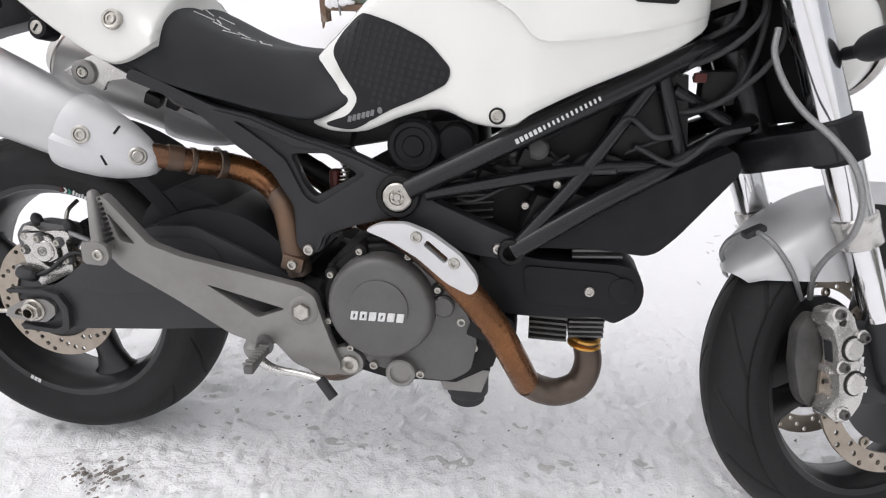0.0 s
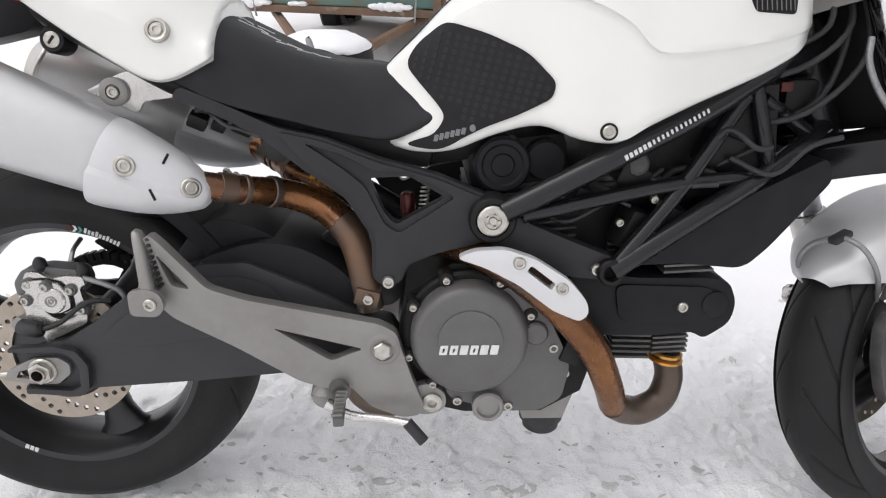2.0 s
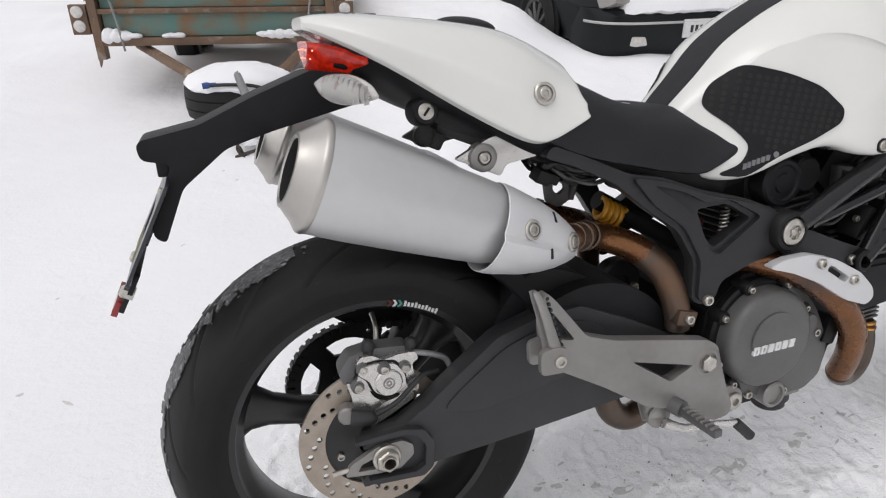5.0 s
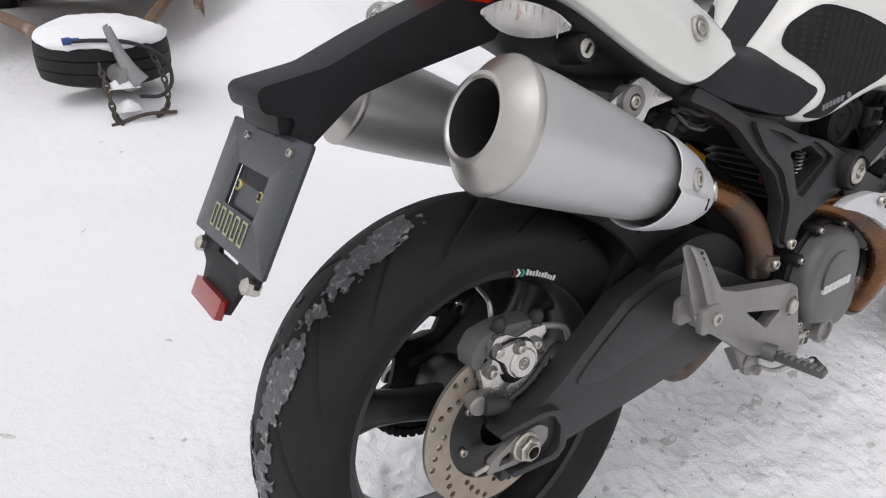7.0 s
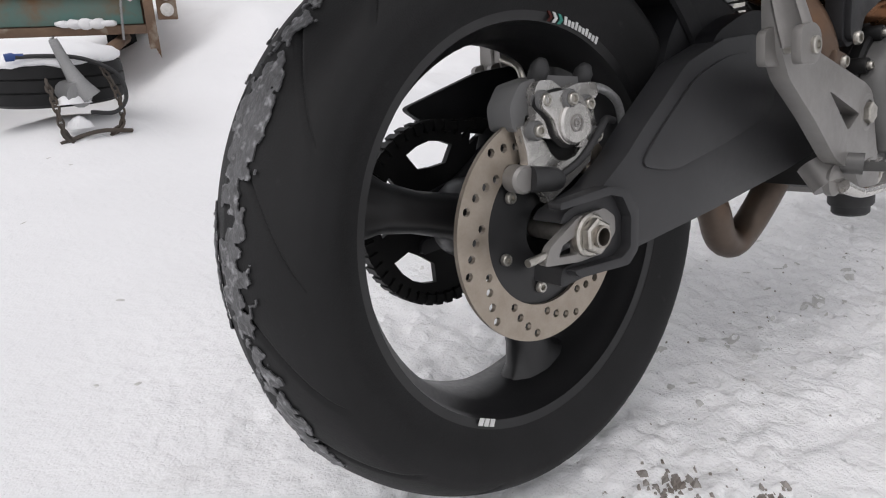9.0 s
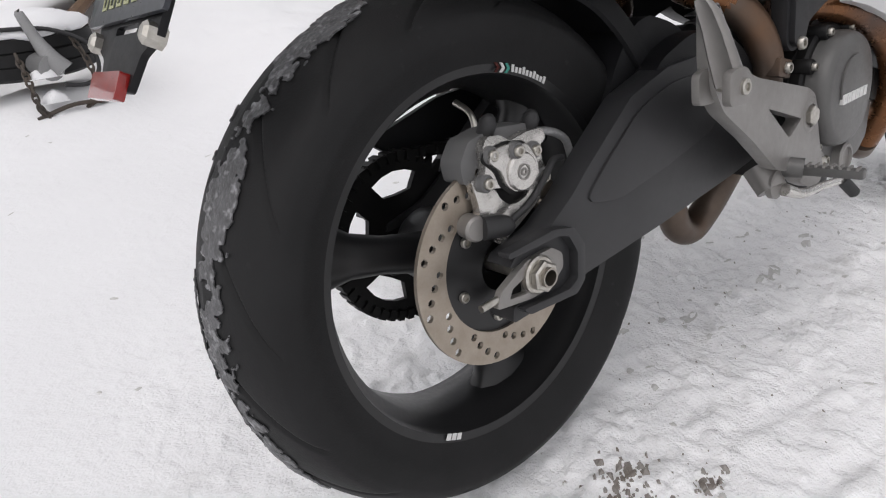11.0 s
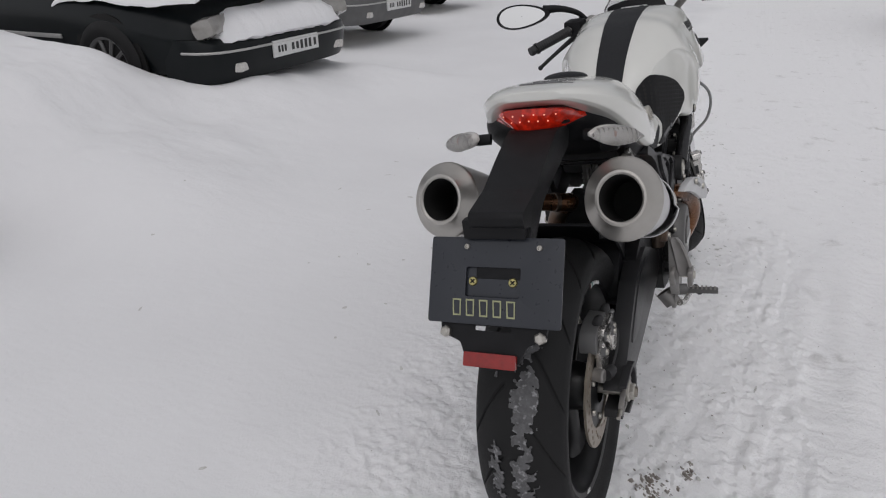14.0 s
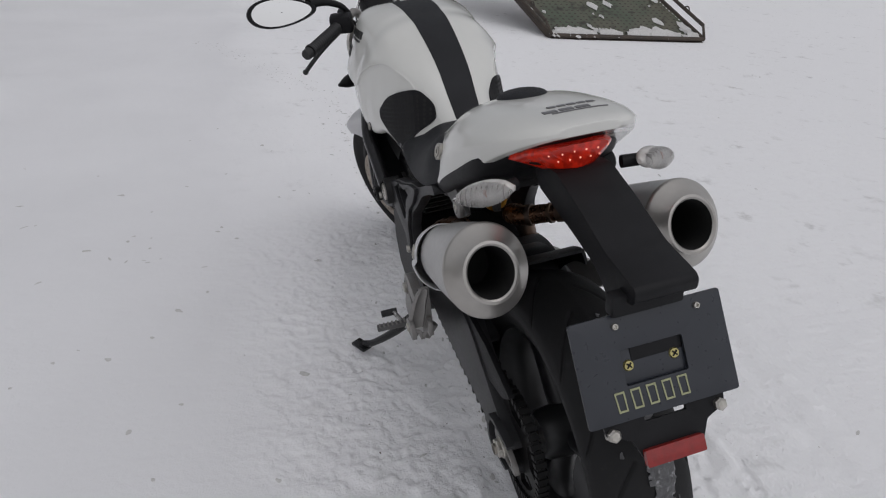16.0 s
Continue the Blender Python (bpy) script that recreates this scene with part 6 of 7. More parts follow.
for side in (-1, 1):
    q = [Vector(p) for p in BARS[side]]
    bm = bmesh.new()
    tube(bm, q, .011, 16, 6)
    hb = part("handlebar", bm, CAST, bike, "silver tapered handlebar")
    a, b = q[-1], q[-2]
    bm = bmesh.new()
    gp = a + (b - a) * .72
    ribs = [(0, .017), (.03, .0175), (.05, .0155)]
    for i in range(14):
        f = .06 + .045 * i
        ribs += [(f, .0143), (f + .006, .0150), (f + .018, .0150), (f + .024, .0143)]
    tube(bm, [a + (b - a) * f for f, r in ribs] + [gp], [r for f, r in ribs] + [.0153], 18, 1)
    part("grip", bm, GRIP, hb, "black rubber grip")
    bm = bmesh.new()
    lathe(bm, [(.0, -.022), (.012, -.022), (.014, -.018), (.014, -.004), (.010, 0)], a, (b - a), 18)
    part("bar_end", bm, GRIP, hb)
    bm = bmesh.new()
    box(bm, tuple(a + (b - a) * .86), (.044, .06, .048), (0, -10, side * -18), .010)
    tube(bm, [a + (b - a) * .95 + FORE * .0, a + (b - a) * .95 + FORE * .045], .012, 12)
    part("switchgear", bm, PLASTIC, hb)
    LEV = {1: [(1.075, .175, .865), (1.060, .215, .838), (1.045, .250, .812), (1.023, .287, .783)], -1: [(1.150, -.19, .925), (1.150, -.25, .920), (1.140, -.32, .915), (1.110, -.39, .915)]}[side]
    bm = bmesh.new()
    tube(bm, LEV, [.009, .007, .006, .006], 10, 5)
    bmesh.ops.create_icosphere(bm, subdivisions=2, radius=.008, matrix=Matrix.Translation(LEV[-1]))
    part("lever", bm, GRIP, hb, "black lever with a ball end")
    stem = {1: [(1.062, .138, .910), (1.045, .162, .936), (1.018, .206, .955), (.990, .250, .960)], -1: [(1.125, -.20, .945), (1.13, -.22, .99), (1.11, -.28, 1.01), (1.09, -.32, 1.0)]}[side]
    bm = bmesh.new()
    tube(bm, stem, [.007, .008, .010, .014], 12, 6)
    part("mirror_stem", bm, PLASTIC, hb)


def mirror(side, c, yaw):
    """Leaf-shaped mirror: shell, rim and glass."""
    out = []
    for i in range(40):
        q = 2 * math.pi * i / 40
        a = .086 * math.cos(q)
        b = .035 * math.sin(q) * (1 + .25 * math.cos(q))
        out.append((a, b))
    m = pose(*c, 0, 0, yaw) @ pose(0, 0, 0, 0, 8 * side, 0)
    bm = bmesh.new()
    rings = []
    for k, (g, d) in enumerate(((1.0, 0.0), (1.03, .006), (.98, .020), (.80, .034), (.45, .043), (.05, .046))):
        rings.append([m @ Vector((d, a * g, b * g)) for a, b in out])
    loft(bm, rings)
    shell = part("mirror", bm, PLASTIC, bike, "black leaf-shaped mirror")
    bm = bmesh.new()
    rings = [[m @ Vector((-.0005, a * g, b * g)) for a, b in out] for g in (.88, .02)]
    loft(bm, rings, False)
    part("mirror_glass", bm, MIRROR, shell, "mirror glass")
    return shell


mirror(1, (.985, .320, .949), -4)
mirror(-1, (1.085, -.395, 1.0), 4)
bm = bmesh.new()
bmesh.ops.create_uvsphere(bm, u_segments=32, v_segments=20, radius=.085)
for v in bm.verts:
    v.co.x *= .78 if v.co.x > 0 else .95
    v.co.z *= 1.05
hp = fork_pt(.475, 0, .150)
bm.transform(Matrix.Translation(hp))
hl = part("headlight", bm, WHITE, bike, "white headlight shell", STEER)
bm = bmesh.new()
lathe(bm, [(.083, -.01), (.086, .0), (.078, .012), (.05, .024), (0, .030)], hp + Vector((.045, 0, 0)), (1, 0, -.1), 36)
part("lens", bm, CLEAR, hl)
bm = bmesh.new()
box(bm, tuple(fork_pt(.655, 0, .06)), (.10, .17, .05), (0, -38, 0), .02)
part("instrument_panel", bm, PLASTIC, bike, "black instrument pod behind a small screen", STEER)
bm = bmesh.new()
rows = []
for s, w, f in ((.59, .095, .16), (.64, .10, .148), (.69, .092, .128), (.73, .07, .106), (.752, .03, .090)):
    rows.append([fork_pt(s, w * math.sin(h), f - .05 * (1 - math.cos(h))) for h in np.linspace(-1.45, 1.45, 13)])
grid = [[bm.verts.new(p) for p in row] for row in rows]
for a, b in zip(grid, grid[1:]):
    for j in range(len(a) - 1):
        bm.faces.new((a[j], a[j + 1], b[j + 1], b[j]))
bmesh.ops.recalc_face_normals(bm, faces=bm.faces)
bmesh.ops.solidify(bm, geom=bm.faces[:], thickness=.003)
part("fly_screen", bm, LENSGLASS, bike, "clear tinted fly screen", STEER)
for side in (-1, 1):
    bm = bmesh.new()
    b0 = fork_pt(.46, side * .10, .08)
    tube(bm, [b0, b0 + Vector((.0, side * .03, 0))], .009, 12)
    fs = part("turn_signal", bm, PLASTIC, bike, "front turn signal on a black stalk", STEER)
    bm = bmesh.new()
    c0 = b0 + Vector((0, side * .060, .002))
    tube(bm, [c0 + Vector((.01, -side * .05, 0)), c0 + Vector((0, -side * .02, 0)), c0 + Vector((-.008, side * .02, .004)), c0 + Vector((-.012, side * .055, .008))], [.006, .019, .018, .004], 16, 5)
    part("housing", bm, PLASTIC, fs)
# cables round the steering head
for p in ([(1.00, -.07, .72), (1.10, -.10, .74), (1.17, -.09, .80), (1.16, -.05, .88)], [(1.02, -.08, .66), (1.12, -.10, .68), (1.20, -.09, .76), (1.19, -.06, .86)], [(1.05, -.05, .64), (1.15, -.08, .70), (1.18, -.07, .82), (1.13, -.10, .90)], [(1.06, .05, .70), (1.14, .10, .74), (1.17, .10, .84), (1.12, .14, .90)], [(1.09, -.06, .76), (1.14, -.09, .80), (1.13, -.08, .88)]):
    bar("control_cable", p, .0045, GRIP, bike)
bm = bmesh.new()
box(bm, (1.13, -.05, .70), (.05, .04, .05), (0, 0, 0), .008)
part("wiring_block", bm, DARK, bike)
bm = bmesh.new()
box(bm, (1.10, -.075, .715), (.018, .012, .014), (0, 0, 0), .003)
part("red_connector", bm, REDPART, bike)
# tank fittings and marks
for side in (-1, 1):
    p, nrm = TANK_TREE.ray_cast(Vector((.818, side, .668)), Vector((0, -side, 0)))[:2]
    nrm = nrm if nrm.y * side > 0 else -nrm
    bm = bmesh.new()
    lathe(bm, [(.0115, -.003), (.0115, .0012), (.0095, .0018), (.009, .0008), (0, .0008)], p, nrm, 24)
    ring = part("bolt_ring", bm, DARK, tank)
    bm = bmesh.new()
    bolt(bm, p + nrm * .0005, nrm, .0085, .004)
    part("tank_bolt", bm, BOLT, ring)
for side in (-1, 1):
    bm = bmesh.new()
    c0 = Vector((.247, side * .1565 - (.022 if side > 0 else 0), .791))
    lathe(bm, [(.0150, -.006), (.0150, .002), (.0130, .0036), (.0105, .003), (.0095, .001), (0, .001)], c0, (0, side, .32), 32)
    cb = part("cowl_bolt", bm, BOLT, cowl)
    bm = bmesh.new()
    bolt(bm, c0 + Vector((0, side * .001, .0004)), (0, side, .32), .0078, .0032)
    part("screw", bm, BOLT, cb)


# ---- decals, dirt and small finish on the machine ----
def mark(parent, tree, outline, side, mat, up=False, lift=.0014, name="decal", label=""):
    return part(name, laid_on(tree, outline, side, lift, up=up, cell=.02, thick=.0005), mat, parent, label)


def slant(x, z, w, h, s=.25):
    return [(x, z), (x + w, z), (x + w + s * h, z + h), (x + s * h, z + h)]


# grip field of the knee pads: flat dark discs paint the shade of sunk dimples
for side in (-1, 1):
    pad = [o for o in tank.children if o.name.startswith("knee_pad")][0 if side < 0 else 1]
    bm = bmesh.new()

    def inside(x, z):
        hit, n = False, len(PAD)
        for i in range(n):
            (x1, z1), (x2, z2) = PAD[i], PAD[i - 1]
            if (z1 > z) != (z2 > z) and x < (x2 - x1) * (z - z1) / (z2 - z1) + x1:
                hit = not hit
        return hit
    for i in range(-2, 26):
        for j in range(-4, 26):
            x, z = .556 + .0112 * i + .0028 * j, .655 + .0096 * j - .0022 * i
            if z < .676 + (.02 if x < .63 else 0) or not all(inside(x + da, z + db) for da, db in ((.007, 0), (-.007, 0), (0, .007), (0, -.007))):
                continue
            hit = TANK_TREE.ray_cast(Vector((x, side * 2, z)), Vector((0, -side, 0)))
            if hit[0] is None:
                continue
            n = hit[1] if hit[1].y * side > 0 else -hit[1]
            lathe(bm, [(.0040, .0026), (.0040, .0034), (.0, .0034)], hit[0], n, 8)
    ob = part("grip_field", bm, SOOTSHADE, pad)
    ob["kind"] = "stuff"
    for i in range(6):
        mark(pad, TANK_TREE, slant(.594 + .0074 * i, .6480 + .0021 * i, .0056, .0085), side, GREYPRINT, lift=.0042)
    ring = [(.647 + .004 * math.cos(radians(q)), .667 + .0048 * math.sin(radians(q))) for q in range(0, 360, 40)]
    mark(pad, TANK_TREE, ring, side, GREYPRINT, lift=.0042)
    # lettering block near the top of the tank, as plain slanted bars
    for i in range(6):
        x = .905 + .020 * i if side < 0 else .905 + .020 * i
        mark(tank, TANK_TREE, slant(x, .868, .015, .017, .1), side, BLACKPRINT, name="tank_mark")
    mark(tank, TANK_TREE, slant(.912, .860, .105, .005, .0), side, BLACKPRINT, name="tank_mark")
mark(tank, TANK_TREE, [(1.010, -.050), (1.024, -.050), (1.024, .022), (1.010, .022)], 1, PRINT, True, .0045, "label_strip")
mark(tank, TANK_TREE, [(.992, -.032), (1.001, -.032), (1.001, .008), (.992, .008)], 1, PRINT, True, .0045, "label_strip")
# filler cap on the tank
bm = bmesh.new()
lathe(bm, [(.040, -.004), (.040, .006), (.034, .010), (.012, .011), (0, .011)], (1.03, TANK_MID, .922), (.15, 0, 1), 40)
part("filler_cap", bm, GRAPHITE, tank)
# lettering shapes on the cowl
for i in range(5):
    mark(cowl, COWL_TREE, slant(.050, .000 - .0160 * i, .008, .012, 0), 1, GREYPRINT, True, name="cowl_mark")
for i in range(3):
    mark(cowl, COWL_TREE, slant(.026, .008 - .026 * i, .010, .021, 0), 1, GREYPRINT, True, name="cowl_mark")
mark(cowl, COWL_TREE, [(.018, -.068), (.0205, -.068), (.0205, .020), (.018, .020)], 1, GREYPRINT, True, name="cowl_mark")
# black hump pad at the cowl's front
bm = bmesh.new()
bmesh.ops.create_uvsphere(bm, u_segments=28, v_segments=14, radius=1)
bm.transform(pose(.200, -.008, .879, 0, 9, 0) @ Matrix.Diagonal((.044, .043, .013, 1)))
part("bump_pad", bm, SEATVINYL, cowl, "black vinyl bump pad")
# chalk scribbles across the seat, as plain strokes
random.seed(11)
for x, y, w, a in ((.335, -.045, .03, 30), (.352, -.030, .022, -50), (.365, -.050, .026, 10), (.385, -.060, .03, 60), (.395, -.035, .024, -20), (.412, -.058, .022, 40), (.425, -.040, .020, -60), (.44, -.055, .018, 20), (.31, -.02, .025, 70), (.322, .0, .02, -30), (.345, .012, .024, 20)):
    ca, sa = math.cos(radians(a)), math.sin(radians(a))
    o = [(x + ca * p - sa * q, y + sa * p + ca * q) for p, q in ((-w / 2, -.0012), (w / 2, -.0012), (w / 2, .0012), (-w / 2, .0012))]
    mark(seat, SEAT_TREE, o, 1, PRINT, True, .0012, "chalk_stroke")
# marks on the upper frame tube
fr = [o for o in bike.children if o.name.startswith("frame_tube")][0]
d0 = Vector((.075, .0, .040)).normalized()
for i in range(19):
    p = Vector((.846, -.1850, .6335)) + d0 * (.0068 * i) + Vector((0, .00105 * i, 0))
    bm = bmesh.new()
    box(bm, tuple(p), (.0046 if i < 6 else .0030, .0008, .0070 if i < 6 else .0062), (0, -28, 9), 0)
    part("print_mark", bm, PRINT, fr)
# rim stickers
for a0, n, mats in ((72, 3, (REDPART, PRINT, TEALPRINT)),):
    for i in range(3):
        q = radians(80 - 2.1 * i)
        bm = plate([(0, -.005), (.004, 0), (0, .005), (.004, .005), (.008, 0), (.004, -.005)], -.0006, .0004, 0, (), 0, pose(AXLE[0] + .2085 * math.cos(q), -.0650, AXLE[2] + .2085 * math.sin(q), 0, 90 - math.degrees(q), 0))
        part("rim_sticker", bm, mats[i], rear_wheel)
    for i in range(10):
        q = radians(72.5 - 1.55 * i)
        bm = plate([(-.0018, -.003), (.0018, -.003), (.0018, .003 if i % 3 else .0048), (-.0018, .003 if i % 3 else .0048)], -.0006, .0004, 0, (), 0, pose(AXLE[0] + .2085 * math.cos(q), -.0650, AXLE[2] + .2085 * math.sin(q), 0, 90 - math.degrees(q), 0))
        part("rim_print", bm, PRINT, rear_wheel)
    for i in range(3):
        q = radians(246 - 2.2 * i)
        bm = plate([(-.003, -.004), (.003, -.004), (.003, .004), (-.003, .004)], -.0006, .0004, 0, (), 0, pose(AXLE[0] + .205 * math.cos(q), -.0640, AXLE[2] + .205 * math.sin(q), 0, 90 - math.degrees(q), 0))
        part("rim_print", bm, PRINT, rear_wheel)
bm = bmesh.new()
q = radians(82)
tube(bm, [(AXLE[0] + .172 * math.cos(q), -.01, AXLE[2] + .172 * math.sin(q)), (AXLE[0] + .160 * math.cos(q), -.035, AXLE[2] + .160 * math.sin(q)), (AXLE[0] + .135 * math.cos(q), -.045, AXLE[2] + .135 * math.sin(q))], [.004, .0035, .0045], 10)
part("tyre_valve", bm, BOLT, rear_wheel)


def ice_crust(c, radius, half, a0, a1, y0, y1, seed):
    """Ragged ice frozen to the tread between two angles."""
    na, ny = 700, 60
    A, Y = np.meshgrid(np.linspace(radians(a0), radians(a1), na), np.linspace(y0, y1, ny), indexing="ij")
    n = fbm(A * radius, Y * half, seed, ((.09, .9), (.035, .8), (.013, .7), (.005, .5)))
    edge = np.minimum(np.minimum(A - radians(a0), radians(a1) - A) * 4, np.minimum(Y - y0, y1 - Y) * 2.6)
    keep = (n + np.clip(edge, 0, .55) - .30) > 0
    s = np.abs(Y)
    prof = np.interp(s, (0, .28, .52, .74, .90, .97, 1.0), (0, .0035, .009, .017, .026, .034, .05))
    R = radius - prof + .0005 + .0015 * np.clip(n + .2, 0, 1) + .0012 * fbm(A * radius, Y * half, seed + 9, ((.004, 1.0),))
    V = np.stack([c[0] + R * np.cos(A), c[1] + Y * half, c[2] + R * np.sin(A)], -1)
    bm = bmesh.new()
    vs = {}

    def get(i, j):
        if (i, j) not in vs:
            vs[i, j] = bm.verts.new(V[i, j])
        return vs[i, j]
    for i in range(na - 1):
        for j in range(ny - 1):
            if keep[i, j] and keep[i + 1, j] and keep[i, j + 1] and keep[i + 1, j + 1]:
                bm.faces.new((get(i, j), get(i + 1, j), get(i + 1, j + 1), get(i, j + 1)))
    bmesh.ops.recalc_face_normals(bm, faces=bm.faces)
    bmesh.ops.solidify(bm, geom=bm.faces[:], thickness=-.0015)
    return bm


for y0, y1, a0, a1, seed in ((-.50, .08, 100, 228, 5), (.22, .60, 130, 235, 9)):
    crust = part("ice_crust", ice_crust(AXLE, .300, .080, a0, a1, y0, y1, seed), ICE, rear_wheel, "ragged grey ice frozen to the tread", None, 20)
    crust["kind"] = "stuff"

# ---- things round the machine ----


def rest(x, y):
    return float(ground_height(np.array([x]), np.array([y]))[0])


def car_wheel(c, r, w, mat, parent, side):
    """Road wheel: tyre, rim and spokes, in car coordinates (axle along y)."""
    bm = bmesh.new()
    lathe(bm, [(r * .66, -w * .45), (r * .78, -w * .52), (r * .93, -w * .48), (r, -w * .36), (r, w * .36), (r * .93, w * .48), (r * .78, w * .52), (r * .66, w * .45)], c, (0, 1, 0), 48)
    ty = part("wheel", bm, RUBBER, parent, "black winter tyre with packed snow")
    bm = bmesh.new()
    y = c[1] + side * w * .40
    lathe(bm, [(r * .67, -.02), (r * .66, .012), (r * .60, .0), (r * .58, -.05)], (c[0], y, c[2]), (0, side, 0), 40)
    lathe(bm, [(0, .006), (r * .13, .006), (r * .17, -.01), (r * .17, -.05)], (c[0], y, c[2]), (0, side, 0), 24)
    for k in range(10):
        q = radians(36 * k)
        tube(bm, [(c[0] + r * .14 * math.cos(q), y - side * .008, c[2] + r * .14 * math.sin(q)), (c[0] + r * .62 * math.cos(q), y - side * .012, c[2] + r * .62 * math.sin(q))], [.014, .017], 6)
    part("rim", bm, mat, ty)
    # dark disc stands in for the shade behind the spokes
    bm = bmesh.new()
    lathe(bm, [(0, 0), (r * .6, 0), (r * .6, -.02)], (c[0], y - side * .06, c[2]), (0, side, 0), 32)
    part("spoke_shade_disc", bm, DARK, ty)
    return ty


def car(m, paint, length, width, sill, hood, roof, label, rimmat, van=False):
    """Parked car; its front at x = 0 and its tail at x = -length, in its own frame."""
    thing = tagged(new("parked_car"), label, "car", "parked cars")
    thing.matrix_basis = m
    w = width / 2
    cab0, cab1 = (-.75, -length + .15) if van else (-1.35, -length + .75)
    st = []
    for x, ww, zt, zb in ((.0, .70, hood - .22, sill + .05), (-.05, .84, hood - .17, sill + .0), (-.18, .95, hood - .10, sill - .02), (-.5, 1.0, hood - .04, sill), (-1.2, 1.0, hood + .04, sill), (-2.2, 1.0, hood + .08, sill), (-length + .6, 1.0, hood + .08, sill), (-length + .1, .94, hood + .03, sill + .05), (-length, .85, hood - .1, sill + .1)):
        st.append((x, [(0, zt), (w * ww * .55, zt - .005), (w * ww * .88, zt - .05), (w * ww, zt - .20), (w * ww * 1.0, (zt + zb) / 2 - .04), (w * ww * .97, zb + .06), (w * ww * .90, zb), (w * .4, zb)]))
    body = part("body", half_body(st), paint, thing, "", None, 50)
    g = [(cab0, .80, hood + .02), (cab0 - .45, .78, roof - .10), (cab0 - .75, .76, roof), (cab1 + .6, .76, roof - .01), (cab1 + .2, .76, roof - .14), (cab1 - .1, .80, hood + .06)]
    part("windows", half_body([(x, [(0, z), (w * q * .7, z - .012), (w * q * .95, z - .05), (w * .92, min(z - .1, hood + .02)), (w * .93, hood - .05), (w * .4, hood - .08)]) for x, q, z in g]), GLASSY, thing, "dark car glass", None, 50)
    bm = bmesh.new()
    rr = [(x, q, z) for x, q, z in g if z > roof - .12]
    merge(bm, half_body([(x, [(0, z + .012), (w * q * .7, z), (w * q * .93, z - .035), (w * q * .85, z - .06), (w * .3, z - .06)]) for x, q, z in rr]))
    part("roof", bm, paint, thing)
    # bumper with strip, lamps, grille, plate and fog lamps
    bm = bmesh.new()
    rings = []
    for h in np.linspace(-1, 1, 25):
        y = w * .97 * math.sin(h * 1.5) / math.sin(1.5)
        x = .085 - .30 * abs(h) ** 4.2
        rings.append([(x - .10, y, sill - .04), (x - .02, y, sill - .05), (x + .02, y, sill + .02), (x + .035, y, sill + .10), (x + .03, y, sill + .20), (x - .01, y, sill + .235), (x - .10, y, sill + .24)])
    loft(bm, rings)
    bumper = part("bumper", bm, GREYPLASTIC if van else paint, thing)
    bm = bmesh.new()
    tube(bm, [(.085 - .30 * abs(h) ** 4.2 + .037, w * .97 * math.sin(h * 1.5) / math.sin(1.5), sill + .155) for h in np.linspace(-.98, .98, 21)], .009, 6, 1)
    part("trim_strip", bm, STEEL, bumper)
    bm = bmesh.new()
    box(bm, (.124, 0, sill + .115), (.012, .52, .112), (0, 0, 0), .003)
    num = part("number_plate", bm, PRINT, bumper, "white number plate with plain bars")
    for i, (y, hh) in enumerate(((.215, .055), (.155, .062), (.105, .062), (.055, .062), (.005, .05), (-.045, .05), (-.130, .045), (-.165, .045), (-.200, .045))):
        bm = bmesh.new()
        box(bm, (.131, y, sill + .112), (.002, .028 if i < 6 else .020, hh), (0, 0, 0))
        part("bar", bm, BLACKPRINT, num)
    bm = bmesh.new()
    box(bm, (.02, 0, hood - .245), (.08, w * 1.05, .10), (0, -8, 0), .015)
    part("grille", bm, DARK, thing)
    for side in (-1, 1):
        bm = bmesh.new()
        box(bm, (-.045, side * w * .74, hood - .235), (.16, w * .40, .13), (0, -18, side * -22), .055)
        part("headlight", bm, HEADLAMP, thing)
        bm = bmesh.new()
        box(bm, (.075, side * w * .62, sill + .045), (.06, .16, .06), (0, 0, side * -16), .012)
        part("fog_lamp", bm, CLEAR, bumper)
        for x in (-.80, -length + .85):
            # flat dark disc on the side paints the arch's shaded gap
            bm = bmesh.new()
            lathe(bm, [(0, .0), (.345, .0), (.345, .012), (.0, .014)], (x, side * (w - .012), .30), (0, side, 0), 40)
            part("arch_shade_disc", bm, DARK, thing)
            car_wheel((x, side * (w - .06), .30), .30, .19, rimmat, thing, side)
        bm = bmesh.new()
        box(bm, (-length / 2 - .1, side * (w + .004), sill + .22), (length - 2.3, .012, .03), (0, 0, 0), .004)
        part("side_moulding", bm, STEEL, thing)
    return thing


